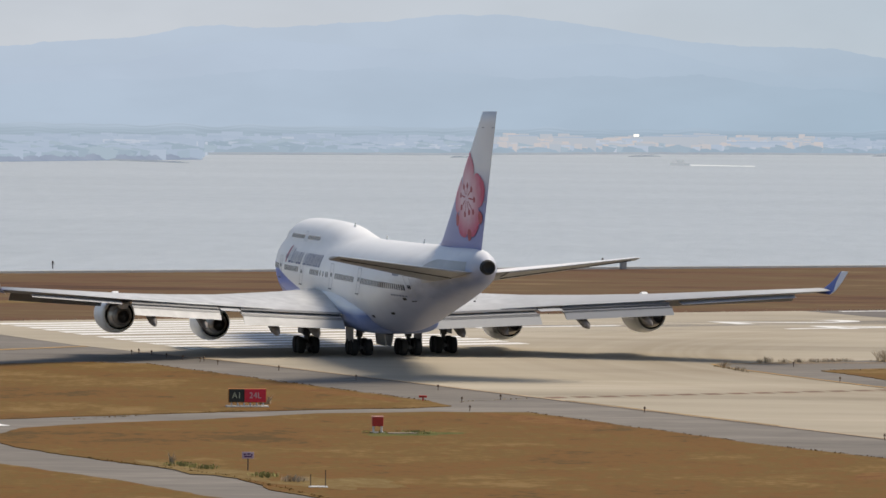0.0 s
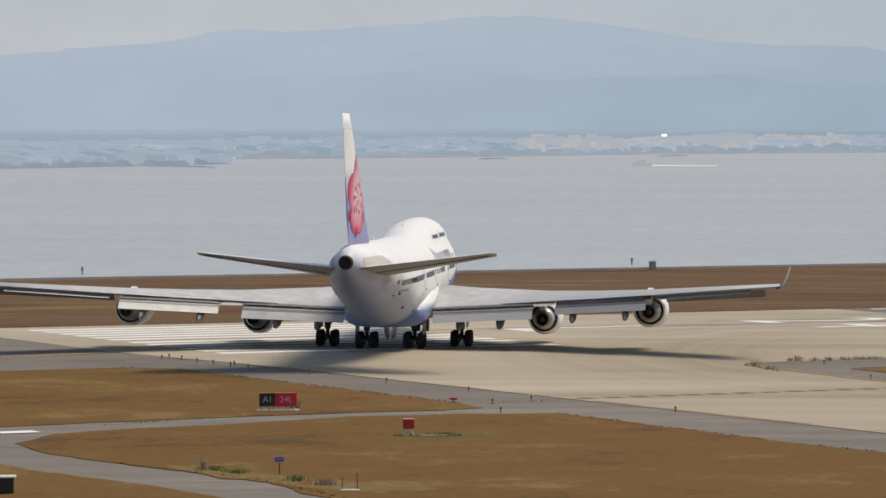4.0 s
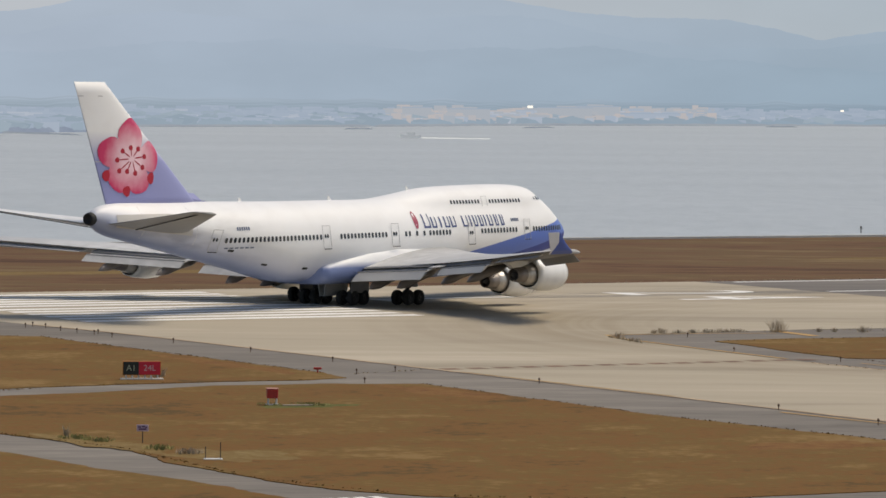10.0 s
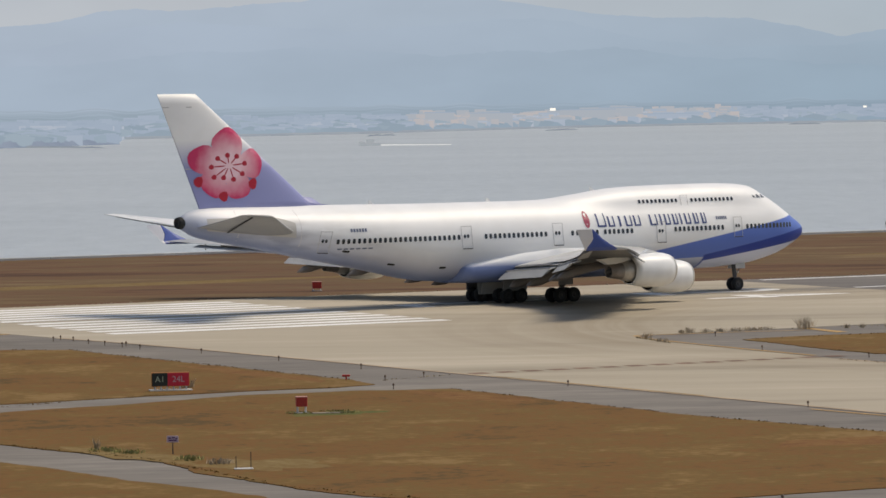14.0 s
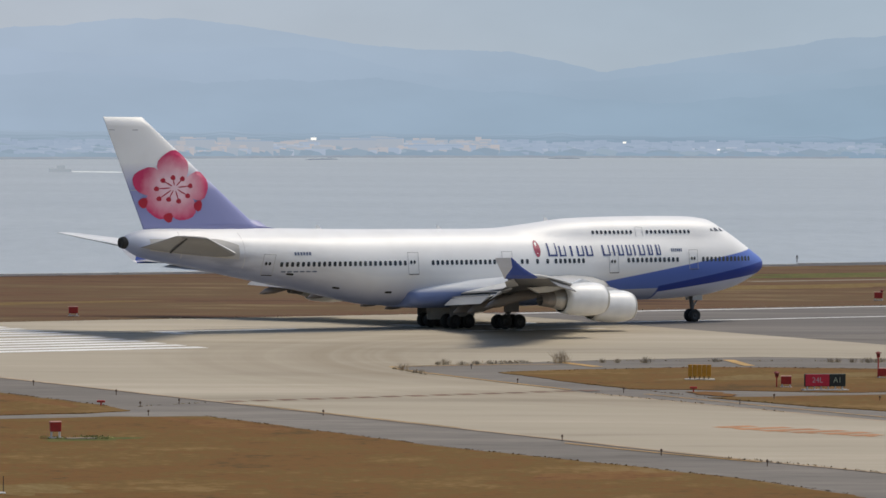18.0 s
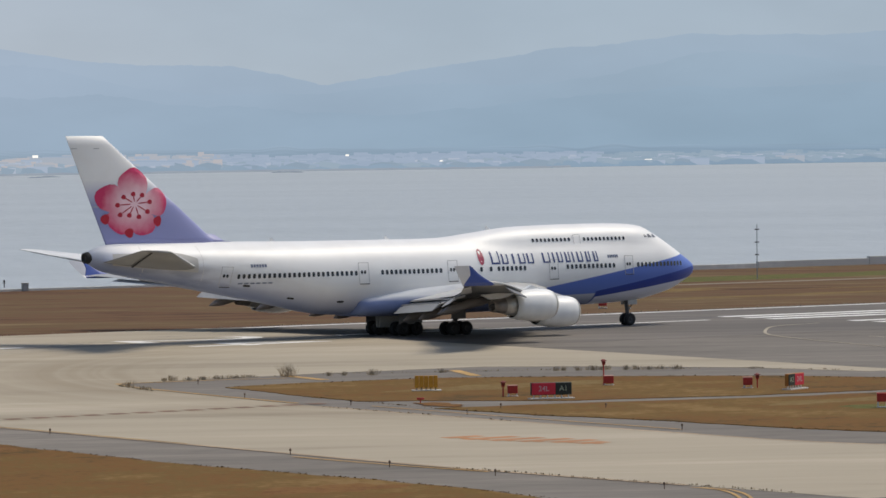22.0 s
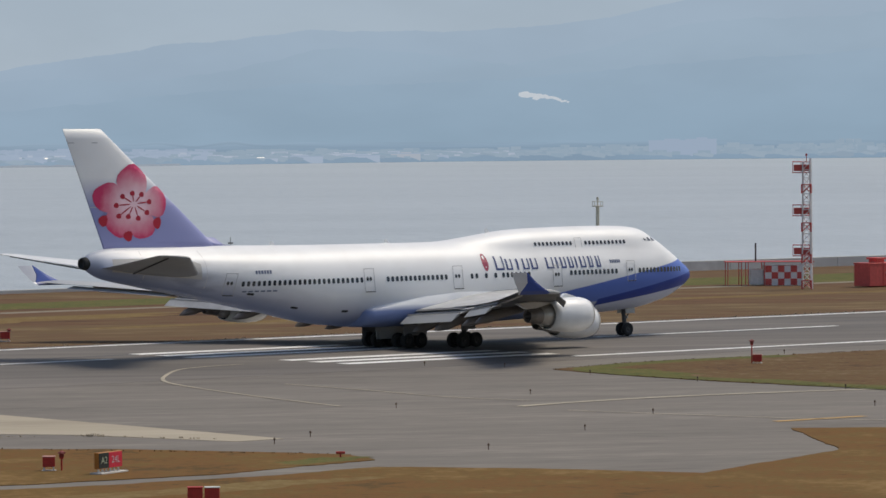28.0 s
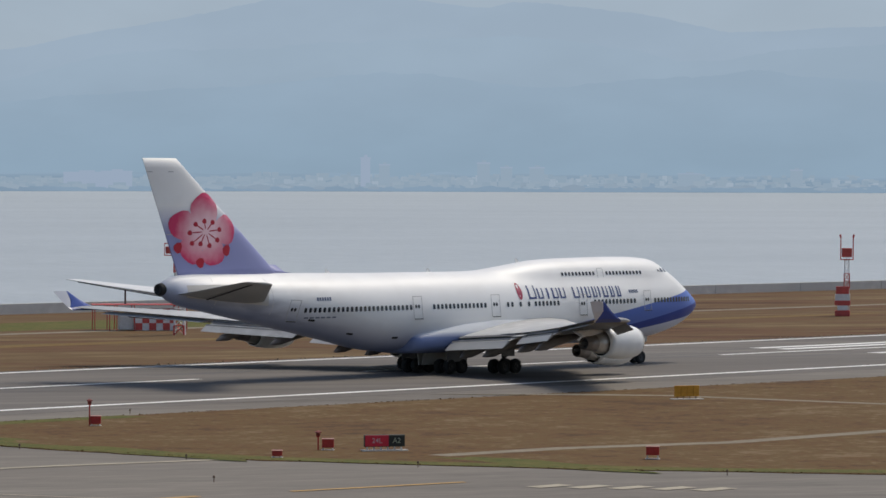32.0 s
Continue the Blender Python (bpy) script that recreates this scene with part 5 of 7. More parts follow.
def plate(w, h, t=0.03, corner=0.3):
    """A flat plate with cut corners, centred."""
    bm = bmesh.new()
    c = min(w, h) * corner / 2
    pts = [(-w / 2 + c, -h / 2), (w / 2 - c, -h / 2), (w / 2, -h / 2 + c), (w / 2, h / 2 - c), (w / 2 - c, h / 2), (-w / 2 + c, h / 2), (-w / 2, h / 2 - c), (-w / 2, -h / 2 + c)]
    f = bm.faces.new([bm.verts.new((x, y, 0)) for x, y in pts])
    g = bmesh.ops.extrude_face_region(bm, geom=[f])
    bmesh.ops.translate(bm, vec=(0, 0, t), verts=[v for v in g["geom"] if isinstance(v, bmesh.types.BMVert)])
    bmesh.ops.recalc_face_normals(bm, faces=bm.faces)
    return bm


window_mesh = mesh_of(plate(0.28, 0.43, 0.02, 0.5), "window", M["glass"])
upper_mesh = mesh_of(plate(0.25, 0.34, 0.02, 0.5), "window", M["glass"])


def shared(name, me, parent, m, label=""):
    ob = new(name, me)
    ob.parent = parent
    ob.matrix_basis = m
    if label:
        ob["label"] = label
    return ob


def spread(a, b, count):
    return [a + (b - a) * i / (count - 1) for i in range(count)]


MAIN = spread(53.4, 41.1, 25) + spread(38.2, 31.7, 14) + [28.75, 28.2, 27.1, 26.0] + spread(25.1, 22.1, 7) + spread(17.1, 11.6, 12) + spread(8.6, 2.6, 13)
UPPER = spread(20.3, 16.1, 10) + spread(14.3, 9.6, 11)
for side in (1, -1):
    for st in MAIN:
        shared("window", window_mesh, fuselage, on_body(st, 5.85, side, 0.004))
    for st in UPPER:
        shared("window", upper_mesh, fuselage, on_body(st, 8.37, side, 0.004))


def outline(w, h, t=0.045):
    """A thin rectangular frame, for a door's seam."""
    bm = bmesh.new()
    for x0, x1, y0, y1 in ((-w / 2, w / 2, h / 2 - t, h / 2), (-w / 2, w / 2, -h / 2, -h / 2 + t), (-w / 2, -w / 2 + t, -h / 2 + t, h / 2 - t), (w / 2 - t, w / 2, -h / 2 + t, h / 2 - t)):
        box(bm, x0, x1, y0, y1, 0, 0.012)
    return bm


seam_mesh = mesh_of(outline(1.12, 1.95), "door_seam", M["seam"])
pane_mesh = mesh_of(plate(0.24, 0.34, 0.012, 0.8), "door_window", M["glass"])
bm = bmesh.new()
box(bm, -0.5, 0.5, -0.03, 0.03, 0, 0.05)
sill_mesh = mesh_of(bm, "door_sill", M["soot"])
for side in (1, -1):
    for st, z, k in ((54.65, 5.85, 1.0), (40.25, 5.82, 1.0), (30.35, 5.8, 1.0), (18.75, 5.65, 0.95), (9.75, 5.85, 0.92), (15.2, 8.15, 0.72)):
        m = on_body(st, z, side, 0.006) @ Matrix.Diagonal((k, k, 1, 1))
        shared("cabin_door", seam_mesh, fuselage, m, "thin grey door outline")
        shared("cabin_door_sill", sill_mesh, fuselage, m @ Matrix.Translation((0, -0.98, 0.01)))
        if st > 16 or st < 15:
            shared("door_window", pane_mesh, fuselage, m @ Matrix.Translation((0.12, 0.1, 0.014)))
            shared("door_window", pane_mesh, fuselage, m @ Matrix.Translation((-0.22, 0.1, 0.014)))

# airline titles as plain bars, one for each letter, in small capitals with tall initials
letters = [(25.35, 1.0, 1.18)] + [(24.25 - 0.98 * i, w, 0.92) for i, w in enumerate((0.72, 0.3, 0.74, 0.74))] + [(19.45, 0.85, 0.95), (18.6, 0.26, 0.95)] + [(17.85 - 0.9 * i, w, 0.95) for i, w in enumerate((0.62, 0.56))] + [(16.3, 0.24, 0.95), (15.5, 0.66, 0.95), (14.55, 0.52, 0.95), (13.65, 0.52, 0.95)]
for side in (1, -1):
    for st, w, h in letters:
        st = st if side > 0 else 38.6 - st
        z0 = 6.27
        # each letter two plain bars on a low foot, bent to the curve of the skin
        t = 0.19 / w
        strokes = [(-0.5, -0.5 + t, 0.0, 1.0), (0.5 - 0.7 * t, 0.5, 0.0, 1.0), (-0.5 + t, 0.5 - 0.7 * t, 0.0, 0.14)] if w > 0.4 else [(-0.36, 0.36, 0.0, 1.0)]
        for fx0, fx1, g0, g1 in strokes:
            bm = bmesh.new()
            rows = 4 if g1 - g0 > 0.5 else 1
            for k in range(rows):
                za, zb = (z0 + h * (g0 + (g1 - g0) * (k + d) / rows) for d in (0, 1))
                q = []
                for fx, zz in ((fx0, za), (fx1, za), (fx1, zb), (fx0, zb)):
                    s2 = st - fx * w
                    q.append(bm.verts.new(at_station(s2, side * (beam_at(s2, zz) + 0.02), zz)))
                bm.faces.new(q)
            bmesh.ops.remove_doubles(bm, verts=bm.verts, dist=0.001)
            bmesh.ops.recalc_face_normals(bm, faces=bm.faces)
            part("title_bar", bm, M["navy"], fuselage)
    # round red emblem ahead of the titles, and the registration as plain bars
    bm = bmesh.new()
    c = 26.95 if side > 0 else 11.7
    ring = [bm.verts.new(at_station(c + 0.34 * math.cos(a), side * (beam_at(c, 6.97 + 0.75 * math.sin(a)) + 0.02), 6.97 + 0.75 * math.sin(a))) for a in [2 * math.pi * i / 16 for i in range(16)]]
    hub = bm.verts.new(at_station(c, side * (beam_at(c, 6.97) + 0.02), 6.97))
    for i in range(16):
        bm.faces.new((hub, ring[i], ring[(i + 1) % 16]))
    part("title_emblem", bm, M["red_logo"], fuselage, "small round red emblem")
    for st0, st1, z in ((52.2, 50.5, 6.62), (12.2, 10.9, 6.58), (53.3, 49.8, 5.15)):
        k = 6
        for i in range(k):
            a, b = st0 + (st1 - st0) * i / k, st0 + (st1 - st0) * (i + 0.72) / k
            hh = 0.28 if z > 6 else 0.12
            bm = bmesh.new()
            bm.faces.new([bm.verts.new(at_station(s2, side * (beam_at(s2, zz) + 0.015), zz)) for s2, zz in ((a, z), (b, z), (b, z + hh), (a, z + hh))])
            part("registration_bar", bm, M["bar"], fuselage)

# cockpit windows
for side in (1, -1):
    for st0, st1, z0, z1 in ((5.1, 5.75, 8.36, 8.68), (5.85, 6.45, 8.38, 8.7), (6.55, 6.95, 8.42, 8.66)):
        bm = bmesh.new()
        q = [bm.verts.new(at_station(s2, side * (beam_at(s2, zz) + 0.025), zz)) for s2, zz in ((st0, z0), (st1, z0), (st1, z1), (st0 + 0.35, z1))]
        bm.faces.new(q)
        part("cockpit_window", bm, M["cockpit_glass"], fuselage)

# belly fairing, tail pipe, antennas
def slab_ring(st, hw, z0, z1, count=28):
    """A rounded section with nearly upright sides."""
    ring = []
    for i in range(count):
        c, q = math.cos(2 * math.pi * i / count), math.sin(2 * math.pi * i / count)
        ring.append(at_station(st, hw * math.copysign(abs(c) ** 0.55, c), (z0 + z1) / 2 + (z1 - z0) / 2 * math.copysign(abs(q) ** 0.75, q)))
    return ring


bm = bmesh.new()
loft(bm, [slab_ring(*r) for r in ((18.5, 1.7, 2.15, 3.2), (20.5, 2.85, 1.95, 4.2), (24, 3.28, 1.85, 5.2), (30, 3.34, 1.8, 5.3), (34, 3.32, 1.8, 4.9), (37, 3.26, 1.8, 4.3), (38.6, 3.2, 1.82, 3.95), (39.6, 3.14, 1.85, 3.8), (40.1, 3.0, 1.9, 3.65), (40.4, 2.6, 2.05, 3.4))])
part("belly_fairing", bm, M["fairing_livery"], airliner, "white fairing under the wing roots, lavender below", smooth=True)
bm = bmesh.new()
lathe(bm, ((0.35, 0.56), (-0.12, 0.5), (-0.3, 0.44), (-0.3, 0.36), (-0.16, 0.33), (-0.14, 0.0)), 20, Matrix.Translation(at_station(67.4, 0, 7.8)))
part("exhaust_pipe", bm, M["soot"], airliner, "black tail pipe", smooth=True)
for st in (35.5, 24.0, 48.0):
    bm = bmesh.new()
    zt = curve(st, CROWN)
    loft(bm, [[at_station(st - 0.25, 0.03, zt - 0.05), at_station(st + 0.3, 0.03, zt - 0.05), at_station(st + 0.3, -0.03, zt - 0.05), at_station(st - 0.25, -0.03, zt - 0.05)],
              [at_station(st + 0.05, 0.015, zt + 0.32), at_station(st + 0.3, 0.015, zt + 0.32), at_station(st + 0.3, -0.015, zt + 0.32), at_station(st + 0.05, -0.015, zt + 0.32)]])
    part("antenna", bm, M["plane_white"], airliner)


def foil(le, te, z, thick, y, camber=0.012, count=9, pitch=0.0):
    """An aerofoil section at lateral y from leading to trailing edge."""
    chord = te - le
    up, low = [], []
    for i in range(count + 1):
        u = (1 - math.cos(math.pi * i / count)) / 2
        t = 5 * thick * (0.2969 * math.sqrt(u) - 0.126 * u - 0.3516 * u * u + 0.2843 * u ** 3 - 0.1036 * u ** 4) * chord
        c = 4 * camber * u * (1 - u) * chord
        tilt = (0.5 - u) * chord * pitch
        up.append(at_station(le + u * chord, y, z + tilt + c + t))
        low.append(at_station(le + u * chord, y, z + tilt + c - t))
    return up + low[-2:0:-1]


WING = ((2.2, 18.4, 35.2, 3.25, 0.125), (6.5, 22.5, 35.7, 3.46, 0.115), (12.2, 27.6, 36.9, 3.77, 0.105), (16.5, 31.6, 39.4, 4.07, 0.1), (20.6, 35.4, 41.9, 4.42, 0.095), (26, 40.3, 45.7, 4.94, 0.09), (30.7, 44.8, 49.1, 5.38, 0.085))


def wing_value(y, k):
    return float(np.interp(abs(y), [w[0] for w in WING], [w[k] for w in WING]))


def panel(y0, y1, f0, f1, thick):
    """A plank between two spans; f0, f1 give (fore station, z, aft station, z)."""
    bm = bmesh.new()
    secs = []
    for y, (a, za, b, zb) in ((y0, f0), (y1, f1)):
        d = Vector((b - a, za - zb)).normalized()
        nx, nz = d.y * thick / 2, d.x * thick / 2
        secs.append([at_station(a - nx, y, za - nz), at_station(b, y, zb), at_station(a + nx, y, za + nz), at_station(a - thick * 0.6, y, za)])
    return loft(bm, secs)


for side in (1, -1):
    bm = bmesh.new()
    loft(bm, [foil(w[1], w[2], w[3], w[4], side * w[0], 0.016, 9, float(np.interp(w[0], (2.2, 12.2, 30.7), (0.03, 0.0, -0.05)))) for w in WING])
    # faces turned down get the shade-dark grey
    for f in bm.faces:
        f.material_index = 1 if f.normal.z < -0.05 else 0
    wing = part("wing", bm, [M["wing_grey"], M["under_shade"]], airliner, "light grey swept wing with flaps lowered", smooth=True)
    for name, ya, yb in (("inboard_flap", 3.5, 11.4), ("outboard_flap", 13.2, 20.4)):
        for seg, (dx0, dz0, dx1, dz1) in (("fore_" + name, (-0.3, -0.14, 1.15, -0.46)), ("aft_" + name, (1.1, -0.50, 1.95, -1.02))):
            k = 1.0 if ya < 5 else 0.75
            fs = []
            for y in (ya, yb):
                te, zz = wing_value(y, 2), wing_value(y, 3) - 0.22
                fs.append((te + dx0 * k, zz + dz0 * k, te + dx1 * k, zz + dz1 * k))
            part(seg, panel(side * ya, side * yb, fs[0], fs[1], 0.2), M["flap_grey"], wing, "lowered grey flap panel")
        k = 1.0 if ya < 5 else 0.75
        # dark strips laid in as the shade of the slots between flap panels
        for dx0, dz0, dx1, dz1 in ((-0.14, 0.1, 0.2, 0.0), (0.95, -0.27, 1.15, -0.36)):
            fs = [(wing_value(y, 2) + dx0 * k, wing_value(y, 3) - 0.22 + dz0 * k, wing_value(y, 2) + dx1 * k, wing_value(y, 3) - 0.22 + dz1 * k) for y in (ya, yb)]
            part("flap_cove", panel(side * ya, side * yb, fs[0], fs[1], 0.12), M["under_shade"], wing, "dark strip standing for the shade in a flap slot")
    te1 = wing_value(28.5, 2)
    part("aileron", panel(side * 21.2, side * 28.5, (wing_value(21.2, 2) - 0.9, wing_value(21.2, 3) - 0.12, wing_value(21.2, 2) + 0.25, wing_value(21.2, 3) - 0.3), (te1 - 0.7, wing_value(28.5, 3) - 0.1, te1 + 0.15, wing_value(28.5, 3) - 0.26), 0.12), M["seam"], wing, "grey aileron under the outer trailing edge")
    part("inboard_aileron", panel(side * 11.5, side * 13.1, (wing_value(11.5, 2) - 0.5, wing_value(11.5, 3) - 0.2, wing_value(11.5, 2) + 1.0, wing_value(11.5, 3) - 0.3), (wing_value(13.1, 2) - 0.5, wing_value(13.1, 3) - 0.2, wing_value(13.1, 2) + 1.0, wing_value(13.1, 3) - 0.3), 0.2), M["wing_grey"], wing)
    for y in (5.6, 8.8, 14.6, 18.8):
        k = 1.2 if y < 10 else 1.0
        te, zz = wing_value(y, 2), wing_value(y, 3) - 0.5
        bm = bmesh.new()
        loft(bm, [[at_station(st, side * y + 0.3 * k * w * math.cos(a), z + 0.4 * k * w * math.sin(a)) for a in [2 * math.pi * i / 10 for i in range(10)]] for st, z, w in ((te - 4.2, zz + 0.1, 0.1), (te - 3, zz - 0.15, 0.8), (te - 1, zz - 0.4 * k, 1.0), (te + 0.6, zz - 0.8 * k, 0.95), (te + 1.5, zz - 0.95 * k, 0.7), (te + 2.1, zz - 1.15 * k, 0.08))])
        part("flap_track_fairing", bm, M["fairing_grey"], wing, "brownish grey flap track fairing", smooth=True)
    # winglet: pale, with a blue wedge running up its leading edge
    def upright(le, te, z, lat, half, u0, u1):
        us = [u0 + (u1 - u0) * k for k in (0, 0.1, 0.3, 0.6, 1.0)]
        t = [min(1.0, 6.0 * u + 0.05) * (1.0 - 0.9 * u * u) for u in us]
        return [at_station(le + u * (te - le), side * (lat + half * k), z) for u, k in zip(us, t)] + [at_station(le + u * (te - le), side * (lat - half * k), z) for u, k in list(zip(us, t))[-1:0:-1]]
    tip = ((45.7, 49.15, 5.22, 30.6, 0.13, 1.0), (46.4, 49.45, 5.5, 30.92, 0.11, 0.9), (47.1, 49.7, 5.8, 31.06, 0.1, 0.72), (47.8, 50.05, 6.15, 31.22, 0.085, 0.45), (49.0, 50.65, 6.95, 31.5, 0.05, 0.06))
    bm = bmesh.new()
    loft(bm, [upright(*w[:5], 0.0, w[5]) for w in tip])
    part("winglet_foot", bm, M["foot_blue"], wing, "dark blue wedge of the winglet")
    bm = bmesh.new()
    loft(bm, [upright(*w[:5], min(w[5] + 0.003, 0.98), 1.0) for w in tip])
    part("winglet", bm, M["winglet"], wing, "pale grey winglet tip")
    # leading edge flaps, hanging down and forward, their shade put into a dark colour
    for y0, y1 in ((5.4, 10.4), (13.0, 19.2), (21.8, 29.6)):
        ends = []
        for y in (y0, y1):
            le, zz = wing_value(y, 1), wing_value(y, 3)
            ends.append((le - 0.55, zz - 0.75, le + 0.45, zz - 0.12))
        part("leading_edge_flap", panel(side * y0, side * y1, ends[0], ends[1], 0.12), M["under_shade"], wing, "leading edge flap coloured dark for shade")
    # spoilers along the upper side
    for y0, y1 in ((3.6, 11.2), (13.3, 20.3)):
        part("spoiler", panel(side * y0, side * y1, (wing_value(y0, 2) - 2.0, wing_value(y0, 3) + 0.22, wing_value(y0, 2) - 0.05, wing_value(y0, 3) - 0.08), (wing_value(y1, 2) - 1.6, wing_value(y1, 3) + 0.2, wing_value(y1, 2) - 0.05, wing_value(y1, 3) - 0.08), 0.09), M["wing_grey"], wing, "grey spoiler panel along the trailing edge")

# engines
for lateral, end, zc in ((11.64, 29.9, 2.05), (20.5, 39.15, 3.08), (-11.64, 29.9, 2.05), (-20.5, 39.15, 3.08)):
    engine = new("engine", None)
    engine.parent = airliner
    engine.matrix_basis = Matrix.Translation(at_station(end, lateral, zc))
    bm = bmesh.new()
    lathe(bm, ((2.55, 1.06), (2.5, 1.12), (3.2, 1.27), (4.2, 1.39), (5.2, 1.43), (6.1, 1.38), (6.6, 1.27), (6.85, 1.16), (6.8, 1.07), (6.4, 1.04), (5.4, 1.08)), 32)
    cowl = part("fan_cowl", bm, M["plane_white"], engine, "white fan cowl", smooth=True)
    bm = bmesh.new()
    lathe(bm, ((6.62, 1.28), (6.88, 1.16), (6.8, 1.06), (6.5, 1.035)), 32)
    part("inlet_lip", bm, M["metal"], cowl, "bare metal inlet lip", smooth=True)
    bm = bmesh.new()
    lathe(bm, ((5.6, 1.07), (5.55, 0.35), (6.1, 0.12), (6.2, 0.0)), 28)
    part("fan_disc", bm, M["burnt"], engine, smooth=True)
    bm = bmesh.new()
    lathe(bm, ((2.52, 1.08), (3.0, 1.04), (3.3, 0.9)), 32)
    part("fan_duct", bm, M["soot"], engine, "dark gap of the fan duct", smooth=True)
    bm = bmesh.new()
    lathe(bm, ((3.4, 0.97), (2.6, 0.93), (1.7, 0.74), (1.65, 0.68)), 32)
    part("core_cowl", bm, M["metal"], engine, "bare metal core cowl", smooth=True)
    bm = bmesh.new()
    lathe(bm, ((1.75, 0.71), (1.2, 0.62), (0.45, 0.53), (0.42, 0.47), (1.0, 0.5)), 28)
    part("nozzle", bm, M["burnt"], engine, "heat-stained exhaust nozzle", smooth=True)
    bm = bmesh.new()
    lathe(bm, ((1.0, 0.5), (0.9, 0.3), (0.3, 0.14), (0.05, 0.02)), 20)
    part("exhaust_plug", bm, M["gear"], engine, "dark grey exhaust cone", smooth=True)
    zw = wing_value(lateral, 3) - zc
    le = end - wing_value(lateral, 1)
    bm = bmesh.new()
    prof = ((6.1, 1.3), (4.6, 1.72), (le + 0.25, zw + 0.12), (le - 1.5, zw - 0.1), (le - 4.6, zw - 0.3), (0.2, zw - 0.75), (1.2, 0.62), (2.6, 0.9), (4.0, 1.2))
    loft(bm, [[Vector((o, y, z)) for y, z in prof] for o in (-0.22, 0.22)])
    part("pylon", bm, M["plane_white"], engine)

# tail fin
def fin_edges(z):
    u = (z - 8.6) / (18.43 - 8.6)
    return 53.7 + (65.6 - 53.7) * u, 65.35 + (69.35 - 65.35) * u


def fin_half(st, z):
    le, te = fin_edges(z)
    u = min(max((st - le) / (te - le), 0.0), 1.0)
    return 5 * 0.095 * (0.2969 * math.sqrt(u) - 0.126 * u - 0.3516 * u * u + 0.2843 * u ** 3 - 0.1036 * u ** 4) * (te - le)


def fin_section(z, le, te, count=12):
    a, b = [], []
    for i in range(count + 1):
        u = (1 - math.cos(math.pi * i / count)) / 2
        st = le + u * (te - le)
        w = fin_half(st, z)
        a.append(at_station(st, w, z))
        b.append(at_station(st, -w, z))
    return a + b[-2:0:-1]


bm = bmesh.new()
secs = []
for i in range(13):
    z = 8.6 + (18.43 - 8.6) * i / 12
    le, te = fin_edges(z)
    secs.append(fin_section(z, le, te))
loft(bm, secs)
fin = part("tail_fin", bm, M["fin_livery"], airliner, "tall white fin with a lavender foot", smooth=True)
bm = bmesh.new()
loft(bm, [[at_station(51.6, 0.02, 8.85), at_station(54.5, 0.3, 8.7), at_station(55.5, 0, 8.6), at_station(54.5, -0.3, 8.7)], [at_station(53.2, 0.015, 9.02), at_station(54.9, 0.2, 9.2), at_station(55.6, 0, 9.2), at_station(54.9, -0.2, 9.2)], [at_station(54.2, 0.01, 9.6), at_station(55.3, 0.12, 9.7), at_station(55.8, 0, 9.7), at_station(55.3, -0.12, 9.7)]])
part("dorsal_fillet", bm, M["fin_livery"], fin, "lavender fillet at the foot of the fin", smooth=True)


def on_fin(name, centre, rx, rz, side, mat, proud, turn=0.0, lobes=0.0, count=18, rings=4):
    """A painted oval that lies on the fin's skin."""
    bm = bmesh.new()
    ca, sa = math.cos(turn), math.sin(turn)
    def skin(x, z):
        st, zz = centre[0] + 0.3 + x * ca - z * sa, centre[1] + x * sa + z * ca
        le, te = fin_edges(zz)
        st = min(max(st, le + 0.03), te - 0.02)
        return at_station(st, side * (fin_half(st, zz) + proud), zz)
    mid = bm.verts.new(skin(0, 0))
    last = None
    for k in range(1, rings + 1):
        ring = []
        for i in range(count):
            a = 2 * math.pi * i / count
            r = (1 + lobes * math.cos(3 * a + 0.4) + 0.5 * lobes * math.sin(5 * a)) * k / rings
            ring.append(bm.verts.new(skin(rx * r * math.cos(a), rz * r * math.sin(a))))
        for i in range(count):
            j = (i + 1) % count
            if last:
                bm.faces.new((last[i], last[j], ring[j], ring[i]))
            else:
                bm.faces.new((mid, ring[j], ring[i]))
        last = ring
    bmesh.ops.recalc_face_normals(bm, faces=bm.faces)
    return part(name, bm, mat, fin)


